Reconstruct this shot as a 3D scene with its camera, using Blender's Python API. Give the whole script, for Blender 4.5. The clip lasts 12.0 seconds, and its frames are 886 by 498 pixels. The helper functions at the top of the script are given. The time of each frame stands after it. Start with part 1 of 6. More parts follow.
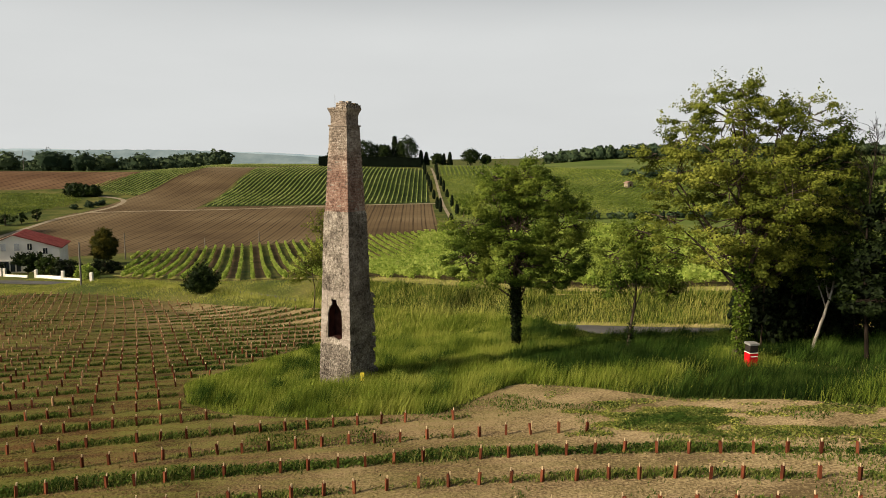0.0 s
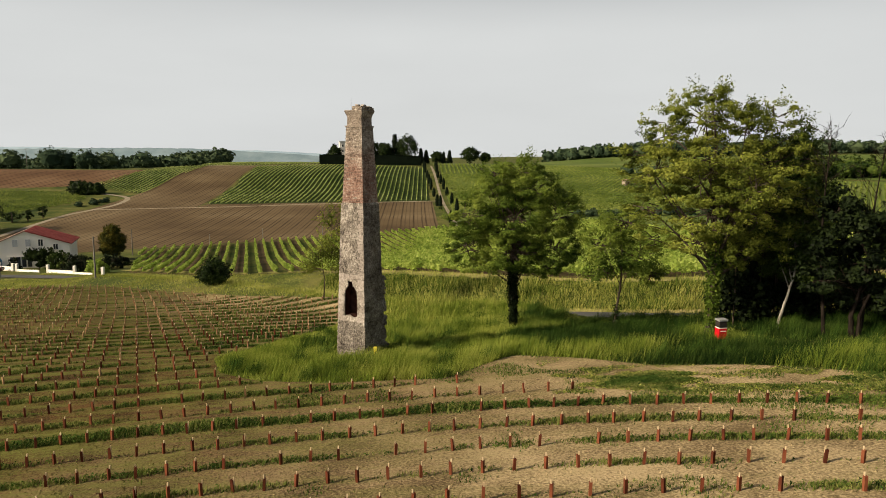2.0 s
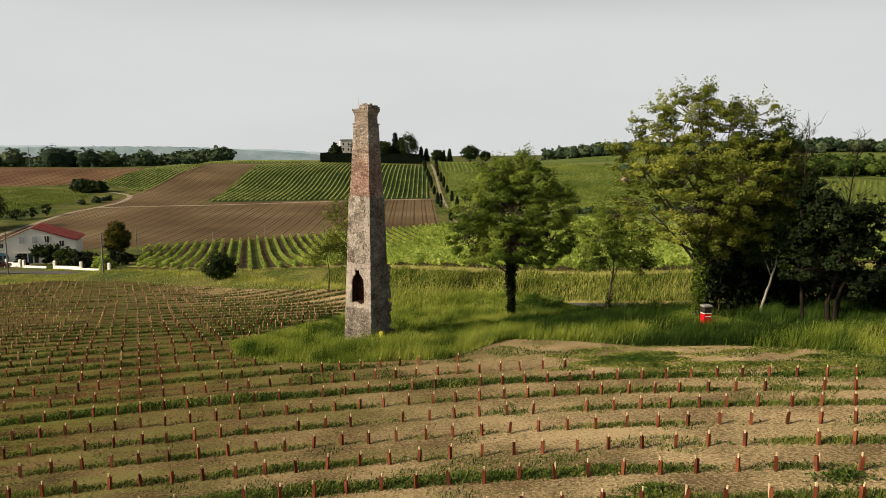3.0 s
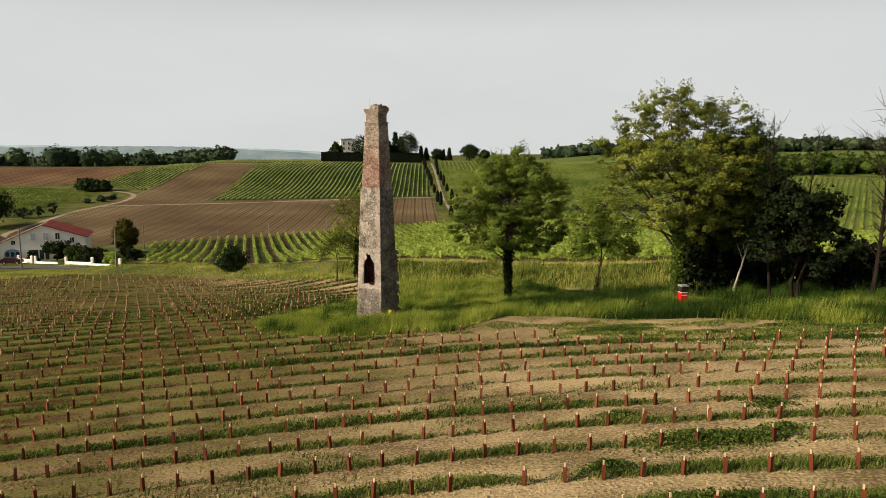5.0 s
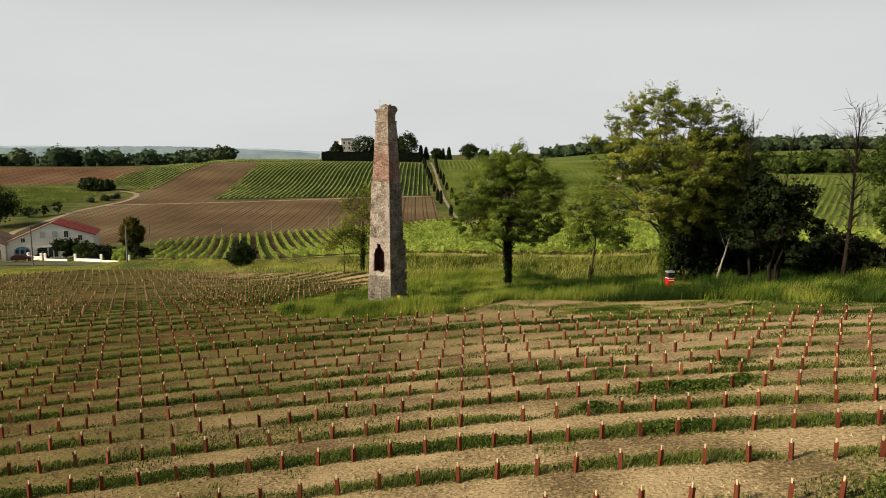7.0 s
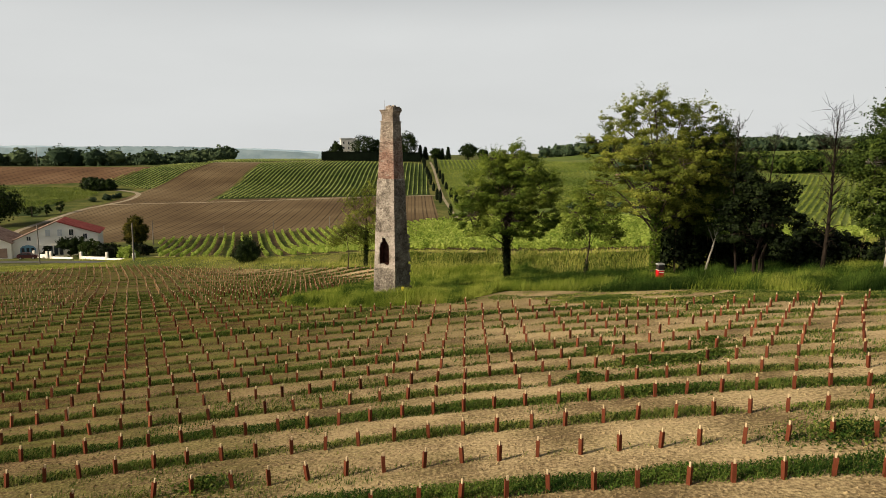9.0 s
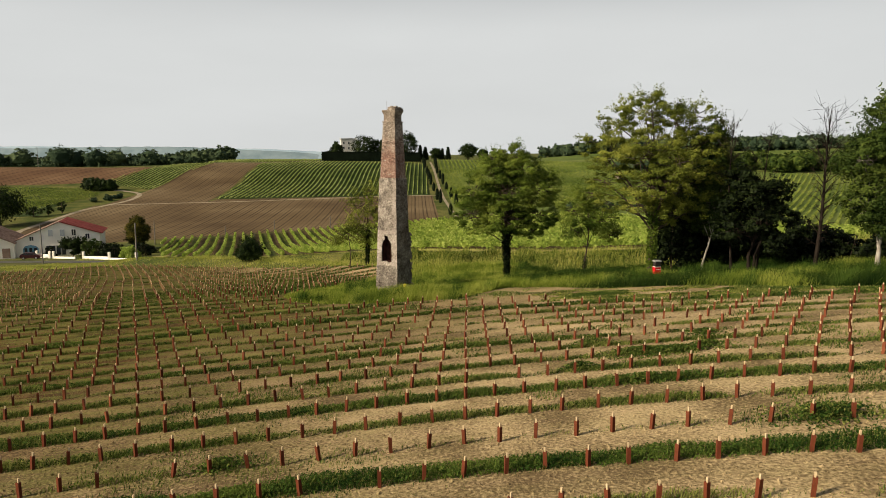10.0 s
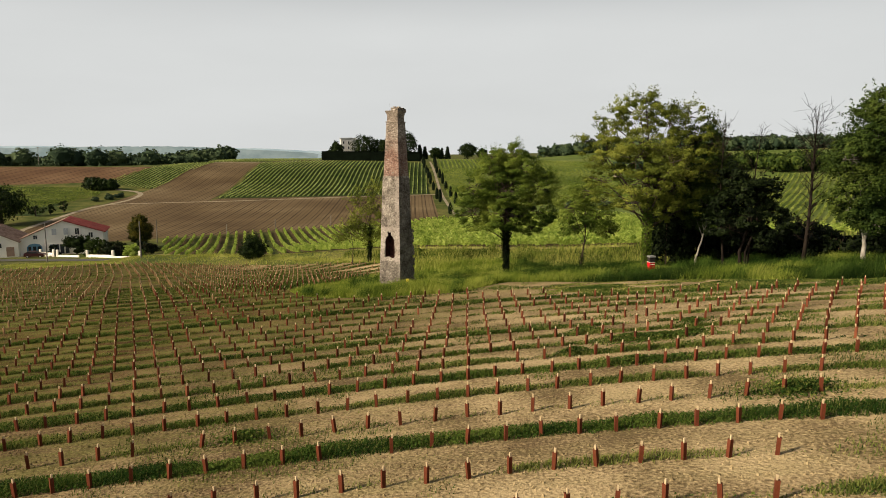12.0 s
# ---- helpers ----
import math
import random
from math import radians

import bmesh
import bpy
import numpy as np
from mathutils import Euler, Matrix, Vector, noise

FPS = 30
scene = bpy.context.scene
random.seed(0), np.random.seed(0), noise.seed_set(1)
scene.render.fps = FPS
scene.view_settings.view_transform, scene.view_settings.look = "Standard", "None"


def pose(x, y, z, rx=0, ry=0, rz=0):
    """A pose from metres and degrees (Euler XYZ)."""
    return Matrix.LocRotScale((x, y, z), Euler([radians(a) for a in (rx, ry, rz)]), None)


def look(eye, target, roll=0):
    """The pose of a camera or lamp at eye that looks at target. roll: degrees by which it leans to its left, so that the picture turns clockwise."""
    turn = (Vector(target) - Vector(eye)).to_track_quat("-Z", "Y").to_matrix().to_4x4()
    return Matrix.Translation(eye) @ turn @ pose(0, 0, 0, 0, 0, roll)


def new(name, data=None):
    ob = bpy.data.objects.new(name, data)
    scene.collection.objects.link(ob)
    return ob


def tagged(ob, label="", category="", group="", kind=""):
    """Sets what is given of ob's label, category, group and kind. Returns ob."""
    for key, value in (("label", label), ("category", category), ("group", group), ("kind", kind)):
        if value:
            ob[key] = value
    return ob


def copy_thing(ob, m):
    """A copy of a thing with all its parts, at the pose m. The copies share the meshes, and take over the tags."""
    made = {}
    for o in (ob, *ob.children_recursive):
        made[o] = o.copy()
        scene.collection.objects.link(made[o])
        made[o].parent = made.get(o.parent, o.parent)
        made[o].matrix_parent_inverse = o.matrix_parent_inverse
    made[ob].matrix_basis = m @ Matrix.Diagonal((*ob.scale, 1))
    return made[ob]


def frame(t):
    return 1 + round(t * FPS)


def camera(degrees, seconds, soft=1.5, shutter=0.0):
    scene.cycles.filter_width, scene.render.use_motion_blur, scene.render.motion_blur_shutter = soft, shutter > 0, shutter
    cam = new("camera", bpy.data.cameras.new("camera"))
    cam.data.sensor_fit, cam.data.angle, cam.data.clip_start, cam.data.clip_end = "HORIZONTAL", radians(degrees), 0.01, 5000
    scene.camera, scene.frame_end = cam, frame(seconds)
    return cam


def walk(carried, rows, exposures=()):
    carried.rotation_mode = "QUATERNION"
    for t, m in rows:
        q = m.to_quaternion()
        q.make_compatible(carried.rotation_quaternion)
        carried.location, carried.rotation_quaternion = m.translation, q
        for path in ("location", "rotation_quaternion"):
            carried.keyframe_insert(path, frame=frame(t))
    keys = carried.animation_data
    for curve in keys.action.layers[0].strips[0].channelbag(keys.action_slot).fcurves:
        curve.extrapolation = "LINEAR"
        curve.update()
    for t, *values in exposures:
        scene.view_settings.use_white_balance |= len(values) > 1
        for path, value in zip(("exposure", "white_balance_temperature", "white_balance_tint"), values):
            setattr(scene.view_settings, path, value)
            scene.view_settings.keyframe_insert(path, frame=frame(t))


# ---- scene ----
cam = camera(64.9, 12.0, soft=0.5)
PATH = [
    (0, (4.511, -32.509, 10.375), (4.5, -30.527, 10.11), 0.5),
    (0.5, (4.445, -33.122, 10.383), (4.434, -31.139, 10.119), 0.5),
    (1, (4.381, -34.081, 10.367), (4.371, -32.099, 10.102), 0.5),
    (1.5, (4.329, -35.255, 10.356), (4.319, -33.273, 10.09), 0.5),
    (2, (4.281, -36.494, 10.33), (4.272, -34.512, 10.06), 0.5),
    (2.5, (4.244, -37.669, 10.258), (4.235, -35.688, 9.986), 0.5),
    (3, (4.203, -38.774, 10.192), (4.194, -36.793, 9.918), 0.5),
    (3.2, (4.173, -39.18, 10.196), (4.167, -37.198, 9.92), 0.45),
    (4.8, (4.093, -42.514, 9.976), (4.083, -40.533, 9.702), 0.4),
    (5, (4.025, -42.978, 9.97), (4.017, -40.997, 9.694), 0.4),
    (5.5, (3.909, -43.94, 9.906), (3.902, -41.96, 9.63), 0.3),
    (6, (3.819, -44.827, 9.855), (3.813, -42.846, 9.579), 0.3),
    (6.5, (3.736, -45.663, 9.81), (3.729, -43.683, 9.533), 0.3),
    (7, (3.678, -46.416, 9.78), (3.672, -44.435, 9.503), 0.3),
    (7.2, (3.653, -46.668, 9.777), (3.647, -44.687, 9.499), 0.3),
    (8.8, (3.505, -48.625, 9.681), (3.501, -46.644, 9.405), 0.3),
    (9, (3.482, -48.872, 9.683), (3.479, -46.891, 9.406), 0.3),
    (9.5, (3.438, -49.379, 9.665), (3.435, -47.398, 9.388), 0.3),
    (10, (3.405, -49.87, 9.653), (3.402, -47.889, 9.376), 0.2),
    (10.5, (3.382, -50.309, 9.652), (3.379, -48.328, 9.375), 0.3),
    (11, (3.355, -50.717, 9.645), (3.353, -48.736, 9.368), 0.3),
    (11.5, (3.312, -51.117, 9.626), (3.31, -49.136, 9.35), 0.3),
    (12, (3.253, -51.527, 9.618), (3.252, -49.547, 9.34), 0.2),
]
walk(cam, [(t, look(eye, aim, roll)) for t, eye, aim, roll in PATH], [(0, 0.45), (12, 0.45)])

# ---- world, sun ----
SUN_AZ, SUN_EL = radians(203), radians(29)      # compass-like: from +x, anticlockwise; low evening sun from the left
sun_way = Vector((math.cos(SUN_AZ) * math.cos(SUN_EL), math.sin(SUN_AZ) * math.cos(SUN_EL), math.sin(SUN_EL)))
sun = new("sun", bpy.data.lights.new("sun", "SUN"))
sun.data.energy, sun.data.angle, sun.data.color = 5.0, radians(7), (1.0, 0.83, 0.6)
sun.matrix_world = look((0, 0, 60), Vector((0, 0, 60)) - sun_way)

world = bpy.data.worlds.new("hazy_sky")
scene.world = world
world.use_nodes = True
wn, wl = world.node_tree.nodes, world.node_tree.links
wn.clear()
w_out = wn.new("ShaderNodeOutputWorld")
w_bg = wn.new("ShaderNodeBackground")
w_sky = wn.new("ShaderNodeTexSky")
w_sky.sky_type, w_sky.sun_disc = "NISHITA", False
w_sky.sun_elevation, w_sky.sun_rotation = SUN_EL, math.pi / 2 - SUN_AZ
w_sky.air_density, w_sky.dust_density, w_sky.ozone_density = 1.0, 6.0, 1.0
w_hsv = wn.new("ShaderNodeHueSaturation")
w_hsv.inputs["Saturation"].default_value = 0.6
w_co = wn.new("ShaderNodeTexCoord")
w_map = wn.new("ShaderNodeMapping")
w_map.inputs["Scale"].default_value = (1.2, 1.2, 5.0)
w_noise = wn.new("ShaderNodeTexNoise")
w_noise.inputs["Scale"].default_value, w_noise.inputs["Detail"].default_value = 2.0, 6.0
w_cloud = wn.new("ShaderNodeMapRange")
w_cloud.inputs[1].default_value, w_cloud.inputs[2].default_value = 0.35, 0.7
w_cloud.inputs[3].default_value, w_cloud.inputs[4].default_value = 0.93, 1.0
w_sep = wn.new("ShaderNodeSeparateXYZ")
w_rise = wn.new("ShaderNodeMapRange")
w_rise.interpolation_type = "SMOOTHSTEP"
w_rise.inputs[1].default_value, w_rise.inputs[2].default_value = 0.14, 0.36
w_rise.inputs[3].default_value, w_rise.inputs[4].default_value = 1.0, 0.06
w_fac = wn.new("ShaderNodeMath")
w_fac.operation, w_fac.use_clamp = "MULTIPLY", True
w_mix = wn.new("ShaderNodeMix")
w_mix.data_type = "RGBA"
w_mix.inputs[7].default_value = (10.3, 10.5, 10.4, 1)
w_bg.inputs["Strength"].default_value = 0.05
wl.new(w_sky.outputs[0], w_hsv.inputs["Color"])
wl.new(w_co.outputs["Generated"], w_map.inputs[0])
wl.new(w_co.outputs["Generated"], w_sep.inputs[0])
wl.new(w_sep.outputs[2], w_rise.inputs[0])
wl.new(w_map.outputs[0], w_noise.inputs["Vector"])
wl.new(w_noise.outputs[0], w_cloud.inputs[0])
wl.new(w_cloud.outputs[0], w_fac.inputs[0])
wl.new(w_rise.outputs[0], w_fac.inputs[1])
wl.new(w_fac.outputs[0], w_mix.inputs[0])
wl.new(w_hsv.outputs[0], w_mix.inputs[6])
wl.new(w_mix.outputs[2], w_bg.inputs["Color"])
wl.new(w_bg.outputs[0], w_out.inputs[0])


# ---- materials ----
def material(name, colours, scale=4.0, detail=6.0, rough=0.9, bump=0.0, bump_scale=30.0, stretch=(1, 1, 1), fine=0.25,
             fine_scale=60.0, island=0.0, obj_rand=0.0, translucent=0.0, stops=None, metallic=0.0, turn=0.0, bump_dist=0.05, spec=0.06):
    """Noise-driven colours in object space: a large pattern, a fine grain, and optional variation by island or object."""
    m = bpy.data.materials.new(name)
    m.use_nodes = True
    n, l = m.node_tree.nodes, m.node_tree.links
    n.clear()
    out = n.new("ShaderNodeOutputMaterial")
    bs = n.new("ShaderNodeBsdfPrincipled")
    bs.inputs["Roughness"].default_value, bs.inputs["Metallic"].default_value = rough, metallic
    bs.inputs["Specular IOR Level"].default_value = spec
    co = n.new("ShaderNodeTexCoord")
    mp = n.new("ShaderNodeMapping")
    mp.inputs["Scale"].default_value = stretch
    mp.inputs["Rotation"].default_value = (0, 0, turn)
    l.new(co.outputs["Object"], mp.inputs[0])
    big = n.new("ShaderNodeTexNoise")
    big.inputs["Scale"].default_value, big.inputs["Detail"].default_value = scale, detail
    l.new(mp.outputs[0], big.inputs["Vector"])
    sm = n.new("ShaderNodeTexNoise")
    sm.inputs["Scale"].default_value, sm.inputs["Detail"].default_value = fine_scale, 3.0
    l.new(mp.outputs[0], sm.inputs["Vector"])
    fac = n.new("ShaderNodeMath")
    fac.operation = "MULTIPLY_ADD"
    fac.inputs[1].default_value = fine
    fac.inputs[2].default_value = -fine / 2
    l.new(sm.outputs[0], fac.inputs[0])
    add = n.new("ShaderNodeMath")
    l.new(big.outputs[0], add.inputs[0])
    l.new(fac.outputs[0], add.inputs[1])
    last = add
    if island or obj_rand:
        if island:
            src = n.new("ShaderNodeNewGeometry").outputs["Random Per Island"]
        else:
            src = n.new("ShaderNodeObjectInfo").outputs["Random"]
        k = island or obj_rand
        r = n.new("ShaderNodeMath")
        r.operation = "MULTIPLY_ADD"
        r.inputs[1].default_value, r.inputs[2].default_value = k, -k / 2
        l.new(src, r.inputs[0])
        last = n.new("ShaderNodeMath")
        l.new(add.outputs[0], last.inputs[0])
        l.new(r.outputs[0], last.inputs[1])
    ramp = n.new("ShaderNodeValToRGB")
    stops = stops or [0.32 + 0.36 * i / max(1, len(colours) - 1) for i in range(len(colours))]
    while len(ramp.color_ramp.elements) < len(colours):
        ramp.color_ramp.elements.new(0.5)
    for e, p, c in zip(ramp.color_ramp.elements, stops, colours):
        e.position, e.color = p, (*c, 1)
    l.new(last.outputs[0], ramp.inputs[0])
    l.new(ramp.outputs[0], bs.inputs["Base Color"])
    if bump:
        bn = n.new("ShaderNodeTexNoise")
        bn.inputs["Scale"].default_value, bn.inputs["Detail"].default_value = bump_scale, 6.0
        l.new(mp.outputs[0], bn.inputs["Vector"])
        bp = n.new("ShaderNodeBump")
        bp.inputs["Strength"].default_value, bp.inputs["Distance"].default_value = bump, bump_dist
        l.new(bn.outputs[0], bp.inputs["Height"])
        l.new(bp.outputs[0], bs.inputs["Normal"])
    if translucent:
        tr = n.new("ShaderNodeBsdfTranslucent")
        l.new(ramp.outputs[0], tr.inputs["Color"])
        mx = n.new("ShaderNodeMixShader")
        mx.inputs[0].default_value = translucent
        l.new(bs.outputs[0], mx.inputs[1])
        l.new(tr.outputs[0], mx.inputs[2])
        l.new(mx.outputs[0], out.inputs[0])
    else:
        l.new(bs.outputs[0], out.inputs[0])
    return m


M_SOIL = material("tilled_soil", [(0.12, 0.086, 0.045), (0.25, 0.188, 0.102), (0.395, 0.305, 0.172)], 0.35, 10, 0.95, 0.7, 11.0, fine=1.0, fine_scale=12, bump_dist=0.08)
M_MEADOW = material("meadow_ground", [(0.034, 0.052, 0.012), (0.07, 0.082, 0.02), (0.125, 0.118, 0.036)], 0.12, 8, 0.95, 0.6, 4.0, fine=0.5, fine_scale=3)
M_VINEFLOOR = material("vine_row_floor", [(0.045, 0.038, 0.016), (0.078, 0.056, 0.027), (0.12, 0.082, 0.046)], 0.15, 6, 0.95, 0.4, 3, fine=0.4, fine_scale=2)
M_TRACK = material("pale_chalk_track", [(0.2, 0.168, 0.12), (0.3, 0.26, 0.195)], 0.3, 6, 0.95)
M_ROAD = material("asphalt", [(0.07, 0.07, 0.07), (0.11, 0.108, 0.105)], 0.5, 8, 0.85, 0.3, 80, fine=0.3)
M_DRYGRASS = material("dry_verge_grass", [(0.14, 0.15, 0.03), (0.24, 0.22, 0.075), (0.36, 0.3, 0.13)], 0.25, 6, 0.95, 0.5, 6, fine=0.5, fine_scale=4)
M_GREENFIELD = material("green_field", [(0.06, 0.092, 0.02), (0.095, 0.13, 0.03), (0.14, 0.165, 0.046)], 0.03, 6, 0.95, 0.4, 2, fine=0.4, fine_scale=1.0)
M_VINEGREEN = material("grassed_vine_floor", [(0.017, 0.03, 0.008), (0.03, 0.048, 0.012), (0.055, 0.072, 0.021)], 0.1, 6, 0.95, 0.4, 3, fine=0.5, fine_scale=1.5)
M_VINEHILL = material("hill_vine_leaves", [(0.185, 0.242, 0.062), (0.295, 0.352, 0.11), (0.41, 0.455, 0.175)], 0.1, 4, 0.75, island=0.35, translucent=0.3, spec=0.06)
M_VINEFAR = material("far_slope_vine_leaves", [(0.11, 0.155, 0.027), (0.185, 0.235, 0.043), (0.27, 0.31, 0.075)], 0.06, 4, 0.8, island=0.3, translucent=0.3, spec=0.06)
M_VINEROW = material("vine_leaves", [(0.16, 0.235, 0.036), (0.28, 0.37, 0.065), (0.41, 0.48, 0.115)], 0.2, 4, 0.7, island=0.35, translucent=0.45, spec=0.06)
M_GRASS = material("tall_grass", [(0.065, 0.105, 0.013), (0.165, 0.215, 0.026), (0.3, 0.33, 0.065)], 0.45, 6, 0.75, island=0.25, translucent=0.3, spec=0.06)
M_GRASSG = material("dark_green_grass", [(0.012, 0.031, 0.005), (0.034, 0.071, 0.009), (0.095, 0.145, 0.024)], 0.45, 6, 0.75, island=0.25, translucent=0.3, spec=0.06)
M_WEEDG = material("low_weed_grass", [(0.055, 0.079, 0.015), (0.118, 0.142, 0.03), (0.205, 0.215, 0.06)], 0.5, 5, 0.85, island=0.35, translucent=0.25, spec=0.05)
# grass colour darkened for shade near the trees and hive
M_GRASSD = material("shade_darkened_grass", [(0.006, 0.016, 0.0025), (0.015, 0.034, 0.005), (0.05, 0.08, 0.014)], 0.5, 6, 0.75, island=0.3, translucent=0.25, spec=0.05)
M_DRYBLADE = material("straw_grass", [(0.13, 0.165, 0.026), (0.265, 0.285, 0.055), (0.41, 0.405, 0.11)], 0.2, 5, 0.85, island=0.3, translucent=0.3, spec=0.06)
M_WEED = material("weeds", [(0.015, 0.04, 0.007), (0.042, 0.082, 0.013), (0.1, 0.145, 0.026)], 0.4, 5, 0.8, island=0.3, translucent=0.3, spec=0.06)
M_LEAF = material("acacia_leaves", [(0.05, 0.07, 0.011), (0.13, 0.155, 0.022), (0.265, 0.287, 0.05)], 0.35, 4, 0.6, island=0.18, translucent=0.22, spec=0.06)
M_LEAFG = material("fresh_leaves", [(0.03, 0.057, 0.008), (0.088, 0.132, 0.017), (0.205, 0.25, 0.04)], 0.35, 4, 0.6, island=0.18, translucent=0.22, spec=0.06)
M_IVY = material("dark_ivy_leaves", [(0.006, 0.012, 0.003), (0.013, 0.025, 0.005), (0.03, 0.047, 0.01)], 0.6, 4, 0.55, island=0.35, translucent=0.12, spec=0.06)
# ivy tones darkened further: shade among the trees is put into the colour
M_SHADEIVY = material("ivy_darkened_for_shade", [(0.004, 0.007, 0.003), (0.008, 0.014, 0.004), (0.018, 0.028, 0.008)], 0.6, 4, 0.6, island=0.35, translucent=0.1, spec=0.06)
M_DARKLEAF = material("dark_evergreen", [(0.004, 0.008, 0.004), (0.008, 0.014, 0.006), (0.018, 0.028, 0.010)], 0.3, 4, 0.8, island=0.4, spec=0.06)
# woodland green lightened and turned bluish for distance haze
M_FARLEAF = material("distant_woodland", [(0.026, 0.045, 0.026), (0.046, 0.072, 0.038), (0.075, 0.105, 0.05)], 0.05, 4, 0.85, island=0.5, translucent=0.15, spec=0.06)
# near-black because the hedge's shaded face is put into the colour
M_HEDGE = material("hedge_darkened_for_shade", [(0.002, 0.0035, 0.002), (0.004, 0.007, 0.004)], 0.3, 4, 0.95, island=0.4, spec=0.02)
# leaf green darkened: shade in the right-hand crowns is put into it
M_LEAFD = material("leaves_darkened_for_shade", [(0.015, 0.03, 0.006), (0.035, 0.058, 0.01), (0.08, 0.11, 0.02)], 0.35, 4, 0.6, island=0.2, translucent=0.18, spec=0.06)
M_YELLEAF = material("yellowing_leaves", [(0.02, 0.028, 0.006), (0.055, 0.058, 0.01), (0.15, 0.125, 0.02)], 0.5, 4, 0.7, island=0.3, translucent=0.2, spec=0.06)
M_BARK = material("bark", [(0.03, 0.023, 0.016), (0.065, 0.05, 0.036), (0.12, 0.097, 0.075)], 3, 6, 0.95, 0.8, 12, stretch=(3, 3, 0.5))
M_PALEBARK = material("pale_bark", [(0.15, 0.135, 0.11), (0.26, 0.24, 0.205), (0.38, 0.36, 0.32)], 3, 6, 0.9, 0.5, 12, stretch=(3, 3, 0.6))
M_DEADWOOD = material("dead_wood", [(0.009, 0.007, 0.0055), (0.017, 0.013, 0.01), (0.032, 0.025, 0.02)], 3, 6, 0.95, 0.5, 12, stretch=(3, 3, 0.5))
M_TUBE = material("red_brown_plastic", [(0.062, 0.019, 0.01), (0.112, 0.032, 0.016), (0.18, 0.06, 0.03)], 1.5, 4, 0.55, island=0.3)
M_TUBETAN = material("tan_plastic_tube", [(0.14, 0.073, 0.033), (0.225, 0.13, 0.065), (0.33, 0.21, 0.11)], 1.5, 4, 0.65, island=0.4)
M_STAKE = material("bare_wood_stake", [(0.42, 0.31, 0.18), (0.6, 0.48, 0.31)], 5, 4, 0.9)
# dark reddish brown for the chimney opening and the hut door
M_DARKBROWN = material("dark_red_brown", [(0.022, 0.011, 0.009), (0.075, 0.032, 0.024)], 3, 4, 0.95)
M_WHITEWALL = material("white_render", [(0.8, 0.76, 0.68), (0.88, 0.85, 0.78)], 0.4, 6, 0.9, 0.2, 8)
M_REDROOF = material("red_roof_tiles", [(0.19, 0.042, 0.038), (0.26, 0.066, 0.056)], 0.6, 6, 0.85, 0.3, 6, island=0.4)
M_BROWNROOF = material("brown_roof_tiles", [(0.2, 0.13, 0.1), (0.31, 0.22, 0.17)], 0.6, 6, 0.9, 0.3, 6, island=0.4)
M_SHUTTER = material("grey_painted_shutter", [(0.36, 0.38, 0.4), (0.45, 0.47, 0.49)], 1, 3, 0.6)
M_GLASS = material("dark_window_glass", [(0.02, 0.025, 0.03), (0.05, 0.06, 0.07)], 0.3, 2, 0.08, spec=0.5)
M_BLUEDOOR = material("blue_door_paint", [(0.10, 0.22, 0.32), (0.16, 0.3, 0.4)], 1, 3, 0.5)
M_TOWERSTONE = material("pale_tower_stone", [(0.5, 0.48, 0.45), (0.62, 0.6, 0.57)], 0.4, 6, 0.9)
M_HUTSTONE = material("tan_field_stone", [(0.2, 0.165, 0.115), (0.32, 0.27, 0.2)], 1.0, 6, 0.95, 0.5, 6)
M_POLE = material("grey_weathered_pole", [(0.13, 0.115, 0.10), (0.2, 0.185, 0.165)], 1, 5, 0.9)
M_REDPAINT = material("red_painted_wood", [(0.44, 0.006, 0.012), (0.54, 0.01, 0.018)], 2, 4, 0.45, fine=0.2)
M_BLACKPAINT = material("black_painted_board", [(0.015, 0.013, 0.012), (0.035, 0.03, 0.027)], 2, 4, 0.6)
M_ZINC = material("zinc_sheet", [(0.4, 0.4, 0.4), (0.55, 0.55, 0.55)], 2, 4, 0.45, metallic=0.6)
M_CARPAINT = material("dark_red_car_paint", [(0.03, 0.004, 0.007), (0.045, 0.006, 0.01)], 1, 2, 0.3, spec=0.5)
M_RUBBER = material("black_rubber", [(0.012, 0.012, 0.012), (0.025, 0.025, 0.025)], 2, 2, 0.8)
M_YELLOW = material("yellow_plastic", [(0.6, 0.5, 0.05), (0.7, 0.6, 0.1)], 2, 2, 0.5)
# distance haze is put into these two ridge colours
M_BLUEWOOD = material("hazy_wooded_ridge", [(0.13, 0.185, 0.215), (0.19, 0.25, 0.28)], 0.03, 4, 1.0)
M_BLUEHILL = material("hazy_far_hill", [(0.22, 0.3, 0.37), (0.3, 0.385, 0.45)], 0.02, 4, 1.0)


# darker earth colour towards the lower side of the young vineyard, broken up by noise
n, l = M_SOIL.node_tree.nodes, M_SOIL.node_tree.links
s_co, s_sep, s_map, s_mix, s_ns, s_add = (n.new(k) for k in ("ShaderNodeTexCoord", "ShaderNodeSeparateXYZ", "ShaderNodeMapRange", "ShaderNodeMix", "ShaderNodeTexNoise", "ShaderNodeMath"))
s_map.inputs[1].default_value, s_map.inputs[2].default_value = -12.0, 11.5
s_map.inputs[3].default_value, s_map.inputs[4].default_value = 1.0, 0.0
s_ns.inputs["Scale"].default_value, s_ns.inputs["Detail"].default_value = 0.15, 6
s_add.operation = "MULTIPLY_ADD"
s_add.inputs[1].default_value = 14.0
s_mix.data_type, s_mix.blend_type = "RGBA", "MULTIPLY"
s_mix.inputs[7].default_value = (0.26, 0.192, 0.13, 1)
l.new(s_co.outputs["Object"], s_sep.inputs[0])
